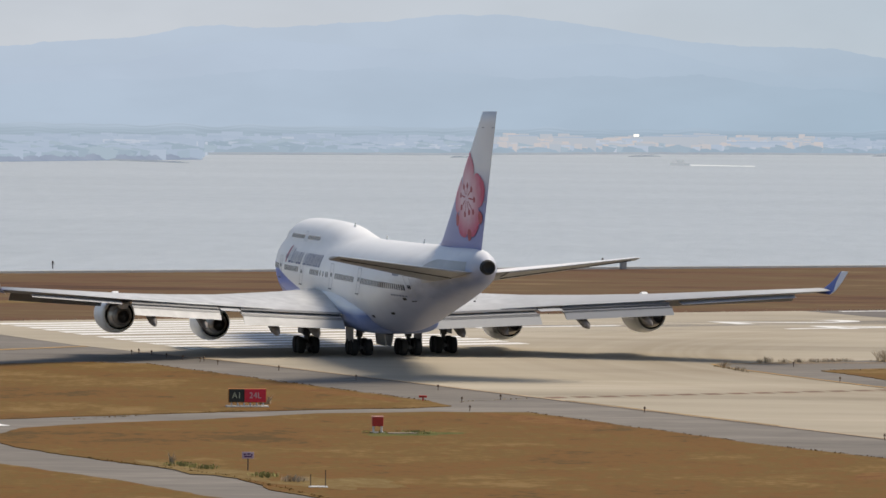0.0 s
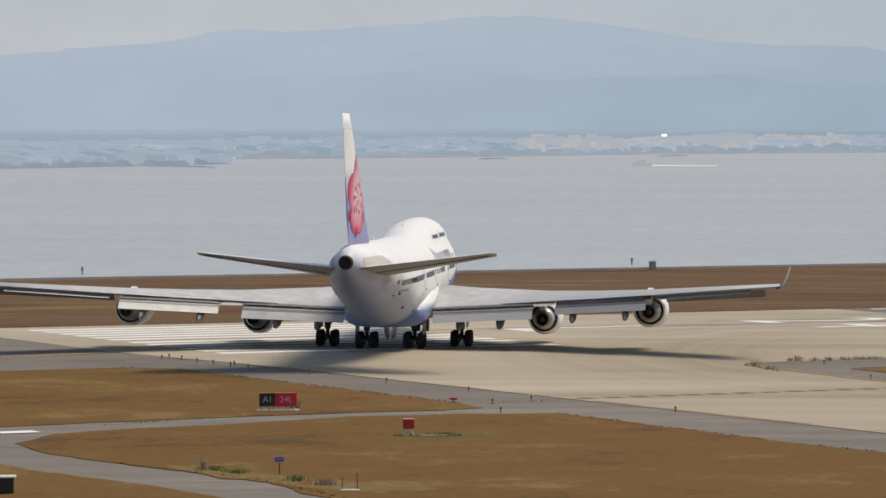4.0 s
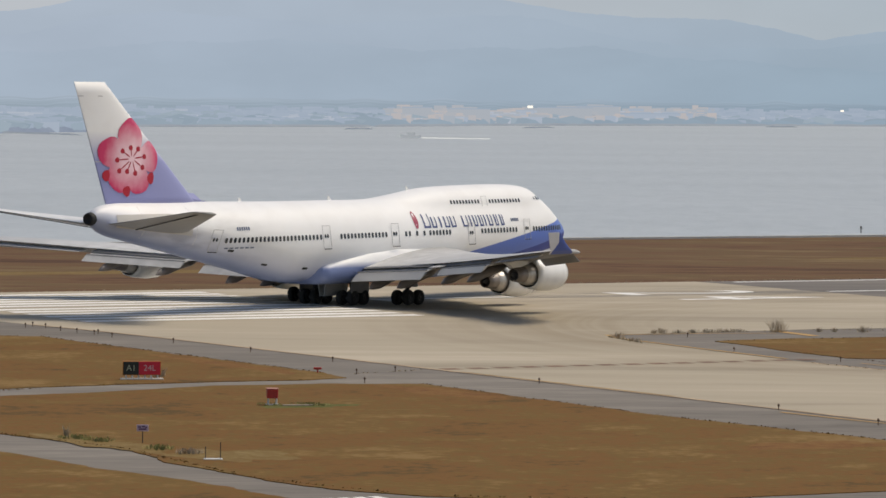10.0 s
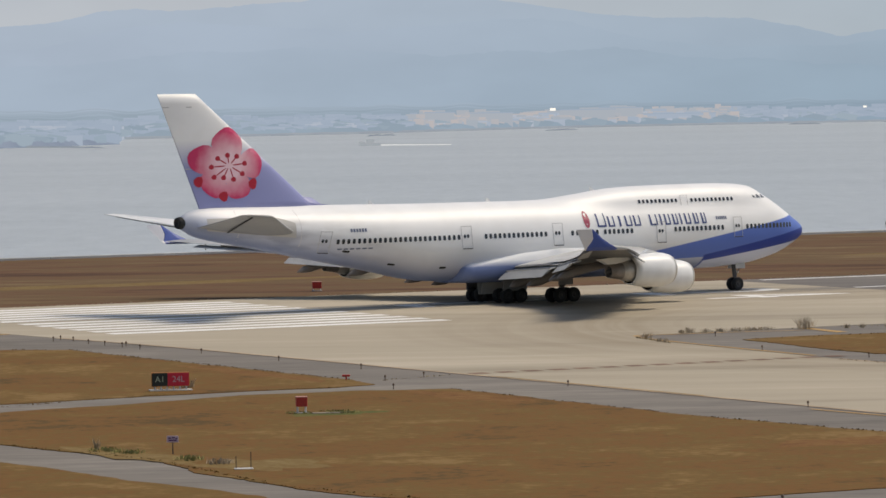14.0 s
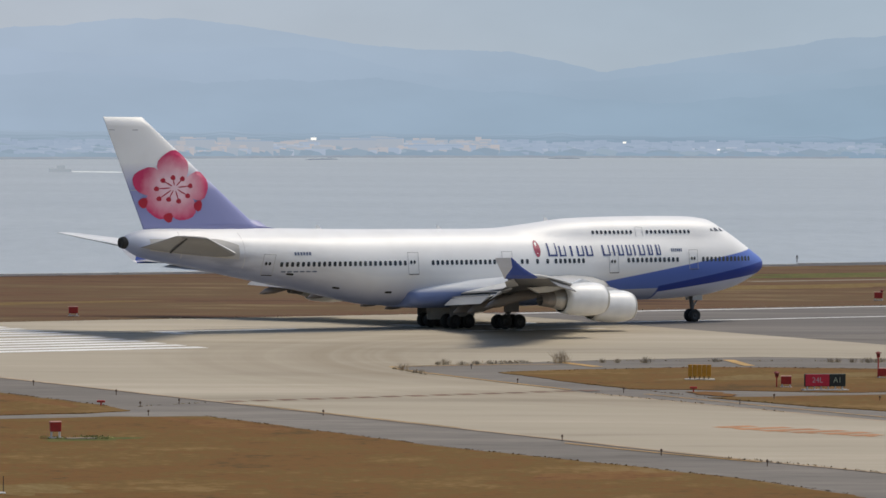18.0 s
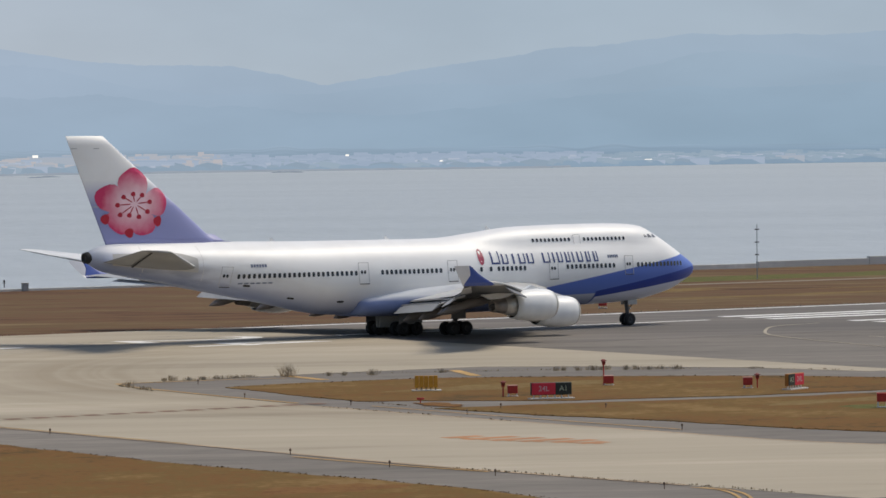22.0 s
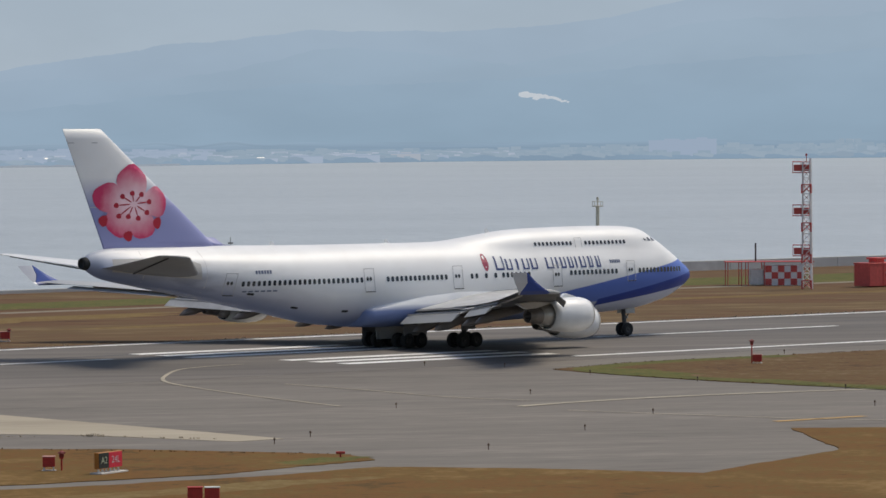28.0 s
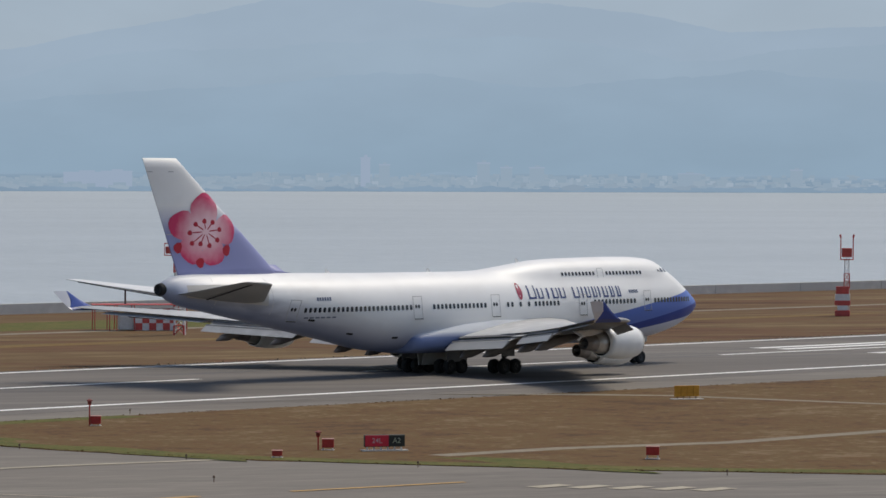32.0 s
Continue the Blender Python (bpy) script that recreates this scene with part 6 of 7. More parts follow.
STAMENS = ((63.45, 13.05), (62.5, 13.3), (61.6, 13.2), (60.85, 12.6), (61.1, 11.75), (61.95, 11.3), (62.9, 11.45), (63.8, 11.5), (64.05, 12.35))
for side in (1, -1):
    for i, (c, rx, rz, turn) in enumerate((((62.42, 14.25), 1.54, 1.36, 0.0), ((64.75, 12.95), 1.48, 1.22, 0.15), ((60.2, 12.6), 1.18, 1.24, 0.2), ((63.85, 10.9), 1.3, 1.0, 0.5), ((61.5, 10.7), 1.24, 1.05, -0.3), ((62.35, 12.35), 1.6, 1.5, 0.0))):
        on_fin("petal", c, rx, rz, side, M["petal"], 0.035 + 0.002 * i, turn, 0.045)
    for c, rx, rz in (((65.25, 11.15), 0.43, 0.46), ((62.9, 9.9), 0.44, 0.42), ((60.1, 10.9), 0.4, 0.48)):
        on_fin("petal_tip", c, rx, rz, side, M["crimson"], 0.052, 0.3, 0.1, 10, 2)
    for st, z in STAMENS:
        on_fin("stamen_tip", (st, z), 0.25, 0.22, side, M["crimson"], 0.054, 0.0, 0.06, 8, 1)
        dx, dz = st - 62.35, z - 12.45
        r = math.hypot(dx, dz)
        on_fin("stamen", (62.35 + dx * 0.55, 12.45 + dz * 0.55), r * 0.36, 0.06, side, M["crimson"], 0.056, math.atan2(dz, dx), 0.0, 8, 1)
    # seams of the rudder halves
    for z in (12.2, 17.3):
        le, te = fin_edges(z)
        bm = bmesh.new()
        a0 = te - (te - le) * (0.33 if z < 15 else 0.6)
        bm.faces.new([bm.verts.new(at_station(s2, side * (fin_half(s2, z) + 0.018), zz)) for s2, zz in ((a0, z), (te - 0.05, z), (te - 0.05, z + 0.07), (a0, z + 0.07))])
        part("rudder_seam", bm, M["seam"], fin)

# stabilisers
for side in (1, -1):
    bm = bmesh.new()
    loft(bm, [foil(56.1, 66.2, 6.95, 0.085, side * 0.6, 0.0, 9, -0.085), foil(57.0, 66.4, 7.08, 0.085, side * 1.6, 0.0, 9, -0.085), foil(65.2, 68.1, 8.4, 0.08, side * 10.65, 0.0, 9, -0.085)])
    for f in bm.faces:
        f.material_index = 1 if f.normal.z < 0.05 else 0
    stab = part("stabiliser", bm, [M["plane_white"], M["tail_grey"]], airliner, "grey tailplane with a darker underside", smooth=True)
    bm = bmesh.new()
    loft(bm, [[at_station(64.1, side * 1.7, 7.48), at_station(66.5, side * 1.7, 7.46), at_station(66.5, side * 1.7, 7.40), at_station(64.1, side * 1.7, 7.0)], [at_station(67.2, side * 10.4, 8.54), at_station(68.15, side * 10.4, 8.53), at_station(68.15, side * 10.4, 8.49), at_station(67.2, side * 10.4, 8.36)]])
    for f in bm.faces:
        f.material_index = 1 if f.normal.z < 0.05 else 0
    part("elevator", bm, [M["plane_white"], M["tail_grey"]], stab)
    # dark hinge gap under the elevator
    bm = bmesh.new()
    loft(bm, [[at_station(st0, side * y, z0), at_station(st0 + 0.16, side * y, z0 + 0.01), at_station(st0 + 0.16, side * y, z0 - 0.05), at_station(st0, side * y, z0 - 0.05)] for y, st0, z0 in ((1.75, 63.75, 6.94), (10.2, 66.95, 8.3))])
    part("hinge_gap", bm, M["soot"], stab, "dark hinge gap of the elevator")


M["pale_seam"] = material("pale_panel_seam", (0.62, 0.61, 0.60), 0.6, vary=0.1)
M["root_plate"] = material("root_plate_grey", (0.60, 0.59, 0.57), 0.6, vary=0.12, scale=1.2, second=(0.50, 0.48, 0.45))
for side in (1, -1):
    bm = bmesh.new()
    grid = [[bm.verts.new(at_station(st, side * (beam_at(st, z) + 0.03), z)) for z in spread(6.3 + 0.10 * (st - 57.4), 7.55 + 0.55 * math.sin(min(1.0, (st - 57.4) / 2.4) * 1.57), 7)] for st in spread(57.4, 65.4, 17)]
    for a, b in zip(grid, grid[1:]):
        for i in range(6):
            bm.faces.new((a[i], a[i + 1], b[i + 1], b[i]))
    bmesh.ops.recalc_face_normals(bm, faces=bm.faces)
    part("trim_plate", bm, M["root_plate"], airliner, "grey plate on the body at the tailplane root", smooth=True)
    for st, z0, z1 in ((62.6, 6.2, 8.7), (56.9, 5.2, 8.6)):
        bm = bmesh.new()
        zs = [z0 + (z1 - z0) * i / 8 for i in range(9)]
        cols = [[bm.verts.new(at_station(st + d, side * (beam_at(st + d, z) + 0.014), z)) for z in zs] for d in (-0.025, 0.025)]
        for i in range(8):
            bm.faces.new((cols[0][i], cols[0][i + 1], cols[1][i + 1], cols[1][i]))
        part("body_seam", bm, M["pale_seam"], airliner)
    # small dark vents low on the after body
    for st, z in ((47.6, 3.75), (52.4, 5.0), (42.4, 3.3)):
        bm = plate(0.75, 0.22, 0.02, 0.9)
        part("vent", bm, M["soot"], airliner, at=on_body(st, z, side, 0.004))


# landing gear
def wheel_mesh(r, w):
    bm = bmesh.new()
    lathe(bm, ((w / 2, r * 0.55), (w / 2, r * 0.8), (w * 0.42, r * 0.94), (w * 0.2, r), (-w * 0.2, r), (-w * 0.42, r * 0.94), (-w / 2, r * 0.8), (-w / 2, r * 0.55)), 22, pose(0, 0, 0, 0, 0, 90))
    tyre = mesh_of(bm, "tyre", M["tyre"])
    bm = bmesh.new()
    lathe(bm, ((w * 0.45, 0.0), (w * 0.3, r * 0.3), (w * 0.44, r * 0.56), (-w * 0.44, r * 0.56), (-w * 0.3, r * 0.3), (-w * 0.45, 0.0)), 16, pose(0, 0, 0, 0, 0, 90))
    for me in (tyre,):
        for f in me.polygons:
            f.use_smooth = True
    return tyre, mesh_of(bm, "rim", M["rim"])


TYRE, RIM = wheel_mesh(0.64, 0.52)
for lateral, st, top in ((5.37, 31.7, 3.0), (-5.37, 31.7, 3.0), (1.9, 34.8, 2.3), (-1.9, 34.8, 2.3)):
    gear = new("main_gear", None)
    gear.parent = airliner
    gear.matrix_basis = Matrix.Translation(at_station(st, lateral, 0))
    out = 1 if lateral > 0 else -1
    bm = bmesh.new()
    tube(bm, (0, 0, 0.65), (0, 0, 1.5), 0.16)
    tube(bm, (0, 0, 1.4), (0, -0.1, top), 0.26)
    part("strut", bm, M["gear"], gear)
    bm = bmesh.new()
    tube(bm, (0, -0.85, 0.62), (0, 0.85, 0.62), 0.14)
    part("bogie_beam", bm, M["gear"], gear)
    for y in (-0.74, 0.74):
        bm = bmesh.new()
        tube(bm, (-0.72, y, 0.62), (0.72, y, 0.62), 0.08)
        part("axle", bm, M["gear"], gear)
        for x in (-0.56, 0.56):
            shared("tyre", TYRE, gear, Matrix.Translation((x, y, 0.64)))
            shared("rim", RIM, gear, Matrix.Translation((x, y, 0.64)))
    for y in (-0.74, 0.74):
        for x in (-0.3, 0.3):
            bm = bmesh.new()
            tube(bm, (x - 0.12, y, 0.62), (x + 0.12, y, 0.62), 0.33, seg=14)
            part("brake_pack", bm, M["rim"], gear)
    bm = bmesh.new()
    tube(bm, (0, -0.12, 1.45), (0, -0.62, 1.05), 0.07, seg=8)
    tube(bm, (0, -0.62, 1.05), (0, -0.1, 0.72), 0.07, seg=8)
    part("torque_link", bm, M["gear"], gear)
    bm = bmesh.new()
    tube(bm, (0, 0.1, 1.5), (-out * 1.1, 0.2, top), 0.1)
    tube(bm, (0, -0.05, 1.55), (out * 0.5, -1.1, top), 0.08)
    tube(bm, (0, 0, 1.45), (0, 1.3, top), 0.09)
    part("brace", bm, M["gear"], gear)
    bm = bmesh.new()
    if abs(lateral) > 3:
        box(bm, out * 0.45 - 0.03, out * 0.45 + 0.03, -0.8, 0.8, 1.5, 2.9, None, 0.02)
    else:
        box(bm, out * 0.75 - 0.03, out * 0.75 + 0.03, -1.3, 1.3, 1.05, 2.2, None, 0.02)
    part("gear_door", bm, M["under_shade"], gear)
# bay doors hang open in a narrow V between the body gears
for side in (1, -1):
    bm = bmesh.new()
    loft(bm, [[at_station(st, side * x, z) for x, z in ((0.36, 2.0), (0.43, 2.0), (0.23, 0.75), (0.16, 0.75))] for st in (33.3, 36.6)])
    part("gear_bay_door", bm, M["flap_grey"], airliner, "grey gear bay door hanging under the belly")
gear = new("nose_gear", None)
gear.parent = airliner
gear.matrix_basis = Matrix.Translation(at_station(7.64, 0, 0))
bm = bmesh.new()
tube(bm, (0, 0, 0.6), (0, 0, 1.3), 0.1)
tube(bm, (0, 0, 1.2), (0, -0.15, 2.5), 0.2)
tube(bm, (0, 0, 1.3), (0, 0.9, 2.4), 0.06)
part("strut", bm, M["gear"], gear)
bm = bmesh.new()
tube(bm, (-0.42, 0, 0.6), (0.42, 0, 0.6), 0.08)
part("axle", bm, M["gear"], gear)
for x in (-0.38, 0.38):
    shared("tyre", TYRE, gear, Matrix.Translation((x, 0, 0.6)) @ Matrix.Diagonal((0.75, 0.935, 0.935, 1)))
    shared("rim", RIM, gear, Matrix.Translation((x, 0, 0.6)) @ Matrix.Diagonal((0.75, 0.935, 0.935, 1)))
for x in (-0.55, 0.55):
    bm = bmesh.new()
    box(bm, x - 0.025, x + 0.025, -0.35, 0.75, 2.0, 2.5, None, 0.015)
    part("gear_door", bm, M["flap_grey"], gear)
bm = bmesh.new()
box(bm, -0.2, 0.2, 0.16, 0.3, 1.55, 1.75, None, 0.03)
part("taxi_light", bm, M["metal"], gear)


# ---- things along the seawall ----
def lattice(bm, w0, w1, z0, z1, bays, r, legs=4):
    pts = []
    for k in range(bays + 1):
        t = k / bays
        w, z = w0 + (w1 - w0) * t, z0 + (z1 - z0) * t
        pts.append([Vector((w * math.cos(a), w * math.sin(a), z)) for a in [math.pi / 4 + 2 * math.pi * i / legs for i in range(legs)]])
    for k in range(bays):
        for i in range(legs):
            j = (i + 1) % legs
            tube(bm, pts[k][i], pts[k + 1][i], r, seg=6)
            tube(bm, pts[k][i], pts[k + 1][j], r * 0.6, seg=5)
            tube(bm, pts[k + 1][i], pts[k + 1][j], r * 0.6, seg=5)


M["mast_white"] = material("mast_white_paint", (0.86, 0.84, 0.83), 0.6, vary=0.12, scale=2)
M["mast_red"] = material("mast_red_paint", (0.66, 0.10, 0.085), 0.55, vary=0.15, scale=3)

tower = tagged(new("antenna_tower"), "tall white lattice tower with three red antenna frames", "antenna tower")
tower.matrix_basis = Matrix.Translation(ground(176.9, -72.2, 0.02)) @ pose(0, 0, 0, 0, 0, -20)
bm = bmesh.new()
lattice(bm, 0.7, 0.58, 0.0, 14.6, 16, 0.085)
mast = part("lattice_mast", bm, M["mast_white"], tower)
for z0, z1 in ((0.0, 1.0), (3.0, 4.0), (6.6, 7.6), (11.0, 12.0)):
    bm = bmesh.new()
    lattice(bm, 0.74, 0.73, z0, z1, 1, 0.1)
    part("red_section", bm, M["mast_red"], tower, "red painted mast section")
bm = bmesh.new()
tube(bm, (0.55, 0.1, 0), (0.45, 0.1, 15.0), 0.16, 0.12, 10)
part("cable_tube", bm, M["mast_white"], tower)
for z in (4.45, 9.05, 14.0):
    bm = bmesh.new()
    box(bm, -1.45, 0.3, -0.35, 0.15, z - 0.45, z + 0.3, None, 0.04)
    unit = part("antenna_unit", bm, M["mast_red"], tower)
    for zz in (z - 0.62, z + 0.62):
        for y in (-0.4, 0.2):
            bm = bmesh.new()
            tube(bm, (-1.6, y, zz), (0.4, y, zz), 0.05, seg=6)
            part("guard_rail", bm, M["mast_red"], unit)
    for x in (-1.55, -0.6, 0.35):
        bm = bmesh.new()
        tube(bm, (x, -0.4, z - 0.62), (x, -0.4, z + 0.62), 0.04, seg=6)
        part("rail_post", bm, M["mast_red"], unit)
bm = bmesh.new()
tube(bm, (0, 0, 14.5), (0, 0, 15.4), 0.05, seg=6)
tube(bm, (0, 0, 15.3), (0, 0, 15.55), 0.12, seg=8)
part("obstacle_light", bm, M["mast_red"], tower)

twin = tagged(new("monitor_mast"), "red and white twin post mast with a basket on top", "mast")
twin.matrix_basis = Matrix.Translation(ground(279.4, -61, 0.02)) @ pose(0, 0, 0, 0, 0, -26)
bm = bmesh.new()
lattice(bm, 0.42, 0.36, 0.0, 7.6, 9, 0.045)
part("lattice_mast", bm, M["mast_white"], twin)
bm = bmesh.new()
lattice(bm, 0.46, 0.45, 3.4, 5.2, 2, 0.06)
part("red_section", bm, M["mast_red"], twin)
for x in (-0.75, 0.75):
    bm = bmesh.new()
    tube(bm, (x, 0, 6.9), (x, 0, 9.6), 0.07, seg=8)
    tube(bm, (x, 0, 9.55), (x * 1.12, 0, 9.95), 0.12, seg=8)
    part("arm_post", bm, M["mast_red"], twin)
bm = bmesh.new()
box(bm, -0.8, 0.8, -0.5, 0.5, 6.85, 6.95, None, 0.02)
box(bm, -0.62, 0.62, -0.4, 0.4, 7.2, 8.3, None, 0.04)
part("basket", bm, M["mast_red"], twin)
for z0, z1, w, mt in ((0, 0.7, 0.9, "mast_red"), (0.7, 1.3, 0.62, "mast_white"), (1.3, 1.9, 0.95, "mast_red"), (1.9, 2.7, 0.9, "mast_white"), (2.7, 3.6, 0.8, "mast_red")):
    bm = bmesh.new()
    box(bm, -w - 0.5, w - 0.5, -0.5, 0.5, z0, z1, None, 0.03)
    part("equipment_box", bm, M[mt], twin)

hut = tagged(new("checkered_hut"), "equipment hut with red and white checkered walls", "hut")
m, w = facing(180.1, -84.3, 184.9, -80.6)
hut.matrix_basis = Matrix.Translation((0, 0, -Z_GRASS + 0.02)) @ m
bm = bmesh.new()
box(bm, -1.6, 2.9, 0.02, 3.0, 0.0, 2.35, None, 0.02)
part("body", bm, M["mast_white"], hut)
for i in range(6):
    for j in range(3):
        if (i + j) % 2 == 0:
            bm = bmesh.new()
            box(bm, -1.6 + 0.75 * i, -0.85 + 0.75 * i, -0.02, 0.02, 0.05 + 0.77 * j, 0.05 + 0.77 * (j + 1))
            part("check_panel", bm, M["mast_red"], hut, "red square panel")
bm = bmesh.new()
box(bm, -3.3, -1.8, 0.4, 2.2, 0.1, 1.9, None, 0.04)
part("white_unit", bm, M["white"], hut)
bm = bmesh.new()
box(bm, -6.2, 4.2, 0.0, 3.0, 2.75, 2.85, None, 0.02)
part("canopy", bm, M["mast_red"], hut, "thin red canopy frame")
for x in (-6.0, -4.4, -3.6, -1.7, 3.1, 4.0):
    for y in (0.1, 2.9):
        bm = bmesh.new()
        tube(bm, (x, y, 0), (x, y, 2.78), 0.06, seg=6)
        part("post", bm, M["mast_red"], hut)
bm = bmesh.new()
tube(bm, (-2.6, 1.2, 2.8), (-2.6, 1.2, 5.0), 0.1, seg=8)
part("mast", bm, M["post"], hut)

container = tagged(new("red_container"), "long red steel equipment container with a roof hatch", "container")
m, w = facing(185.3, -70.3, 197.5, -70.3)
container.matrix_basis = Matrix.Translation((0, 0, -Z_GRASS + 0.02)) @ m
bm = bmesh.new()
box(bm, -w / 2, w / 2, 0, 2.6, 0.12, 2.75, None, 0.05)
body = part("body", bm, M["mast_red"], container)
bm = bmesh.new()
box(bm, -w / 2 - 0.06, w / 2 + 0.06, -0.06, 2.66, 2.7, 2.82, None, 0.02)
part("roof_rim", bm, M["mast_red"], container)
for i in range(9):
    x = -w / 2 + 2.2 + i * (w - 2.6) / 9
    bm = bmesh.new()
    box(bm, x, x + 0.08, -0.05, 0.0, 0.2, 2.65)
    part("rib", bm, M["mast_red"], body)
bm = bmesh.new()
box(bm, -w / 2 + 1.6, -w / 2 + 3.0, 0.6, 1.8, 2.8, 3.25, None, 0.03)
box(bm, -w / 2 + 1.4, -w / 2 + 3.2, 0.4, 2.0, 3.2, 3.42, None, 0.03)
part("roof_hatch", bm, M["mast_red"], container)
for x, h in ((-w / 2 + 2.6, 0.22), (-w / 2 + 3.4, 0.2), (-w / 2 + 4.2, 0.42)):
    bm = bmesh.new()
    box(bm, x, x + 0.2, -0.06, -0.01, 1.55, 1.55 + h)
    part("label_plate", bm, M["white"], body)

pole = tagged(new("thin_mast"), "thin grey mast with short crossarms near the seawall", "mast")
pole.matrix_basis = Matrix.Translation(ground(111, -94.6, 0.02))
bm = bmesh.new()
tube(bm, (0, 0, 0), (0, 0, 6.9), 0.07, 0.04, 8)
part("pole", bm, M["grey_metal"], pole)
for z in (3.0, 4.6, 6.2):
    bm = bmesh.new()
    box(bm, -0.28, 0.28, -0.05, 0.05, z, z + 0.12, None, 0.02)
    part("crossarm", bm, M["post"], pole)

for s, kind in ((-49.5, "post"), (-20.2, "post"), (22.3, "post"), (24.5, "box"), (75.6, "post"), (99.9, "post"), (201.5, "box"), (190.0, "post"), (252.0, "post"), (316.0, "box")):
    if kind == "post":
        th = tagged(new("wall_light"), "small dark beacon post on the seawall", "beacon", "beacons on the seawall")
        th.matrix_basis = Matrix.Translation(ground(s, WALL_N, 0.5))
        bm = bmesh.new()
        tube(bm, (0, 0, 0), (0, 0, 0.9), 0.06, seg=8)
        part("post", bm, M["post"], th)
        bm = bmesh.new()
        tube(bm, (0, 0, 0.65), (0, 0, 0.9), 0.14, 0.08, 8)
        box(bm, -0.22, 0.22, -0.05, 0.05, 0.5, 0.56)
        part("lantern", bm, M["post"], th)
    else:
        th = tagged(new("wall_cabinet"), "small grey cabinet beside the seawall", "cabinet", "cabinets on the seawall")
        th.matrix_basis = Matrix.Translation(ground(s, WALL_N + 1.2, 0.02)) @ pose(0, 0, 0, 0, 0, RUNWAY_YAW)
        bm = bmesh.new()
        box(bm, -0.35, 0.35, -0.3, 0.3, 0, 0.95, None, 0.04)
        part("body", bm, M["grey_metal"], th)
        bm = bmesh.new()
        box(bm, -0.4, 0.4, -0.35, 0.35, 0.95, 1.02, None, 0.02)
        part("lid", bm, M["slab"], th)

# ---- on the water ----
M["sea_metal"] = material("sea_beacon_paint", (0.55, 0.49, 0.38), 0.7, vary=0.2, scale=2)
beacon = tagged(new("sea_beacon"), "pale yellow beacon pole with a railed platform standing in the sea", "beacon")
beacon.matrix_basis = Matrix.Translation((273.0, 1043.1, SEA_Z - 0.2))
bm = bmesh.new()
tube(bm, (0, 0, 0), (0, 0, 5.2), 0.42, seg=12)
part("pile", bm, M["sea_metal"], beacon)
bm = bmesh.new()
box(bm, -1.1, 1.1, -1.1, 1.1, 5.2, 5.45, None, 0.04)
part("platform", bm, M["sea_metal"], beacon)
bm = bmesh.new()
for x, y in ((-1, -1), (1, -1), (-1, 1), (1, 1)):
    tube(bm, (x, y, 5.4), (x, y, 6.4), 0.06, seg=6)
for a, b in (((-1, -1), (1, -1)), ((1, -1), (1, 1)), ((-1, 1), (1, 1)), ((-1, -1), (-1, 1))):
    tube(bm, (*a, 6.4), (*b, 6.4), 0.05, seg=6)
part("railing", bm, M["sea_metal"], beacon)
bm = bmesh.new()
tube(bm, (0, 0, 5.4), (0, 0, 7.0), 0.16, seg=8)
tube(bm, (0, 0, 6.8), (0, 0, 7.5), 0.34, 0.2, 10)
part("lantern", bm, M["sea_metal"], beacon)

# hull and foam glow: haze and the foam's sunlight are in the colours
M["boat_dark"] = glow("hazy_boat_hull", srgb(166, 174, 183), srgb(150, 160, 170))
M["foam"] = glow("hazy_boat_wake", srgb(226, 229, 231), srgb(206, 211, 216), 0.2)
boat = tagged(new("motorboat"), "small grey motorboat with a long white wake", "boat")
bm = bmesh.new()
loft(bm, [[Vector((-w, y, 0)), Vector((-w * 1.25, y, h)), Vector((w * 1.25, y, h)), Vector((w, y, 0))] for y, w, h in ((-5, 0.9, 1.2), (0, 1.3, 1.2), (3, 1.0, 1.5), (5.5, 0.15, 1.9))])
part("hull", bm, M["boat_dark"], boat)
bm = bmesh.new()
box(bm, -0.9, 0.9, -2.0, 1.6, 1.2, 2.9, None, 0.1)
part("cabin", bm, M["boat_dark"], boat)
bm = bmesh.new()
for i in range(14):
    y0 = -6 - i * 2.5
    w0 = 0.5 + 0.12 * i
    box(bm, -w0 * (0.6 + 0.4 * math.sin(i * 2.1)), w0, y0 - 2.1, y0, -0.1, 0.5 - 0.015 * i)
part("wake", bm, M["foam"], boat, "white foam wake")
# breakwater colour includes the haze and glows
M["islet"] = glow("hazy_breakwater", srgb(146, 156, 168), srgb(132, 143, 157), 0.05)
for x0, y0, x1, y1 in ((-48.6, 2578, -31.2, 2600), (64.3, 2800, 88.3, 2850), (247, 3074, 272, 3082), (-230, 2200, -168, 2090)):
    bm = bmesh.new()
    k = 14
    secs = []
    for i in range(k + 1):
        t = i / k
        h = (0.9 + 0.35 * noise.noise((i * 0.7, x0, 0))) * (1 - abs(2 * t - 1) ** 6) + 0.1
        c = Vector((x0 + (x1 - x0) * t, y0 + (y1 - y0) * t, SEA_Z - 0.1))
        secs.append([c + Vector((0, -3, 0)), c + Vector((0, -1.2, h)), c + Vector((0, 1.2, h)), c + Vector((0, 3, 0))])
    loft(bm, secs)
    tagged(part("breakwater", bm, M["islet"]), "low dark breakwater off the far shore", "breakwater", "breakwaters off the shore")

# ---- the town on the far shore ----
# house tones with the haze mixed in; they glow and take no sunlight
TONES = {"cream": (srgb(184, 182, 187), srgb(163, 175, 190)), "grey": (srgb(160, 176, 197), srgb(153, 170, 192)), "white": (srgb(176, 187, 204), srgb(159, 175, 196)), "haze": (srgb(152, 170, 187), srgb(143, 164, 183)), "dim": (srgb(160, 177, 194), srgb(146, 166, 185))}
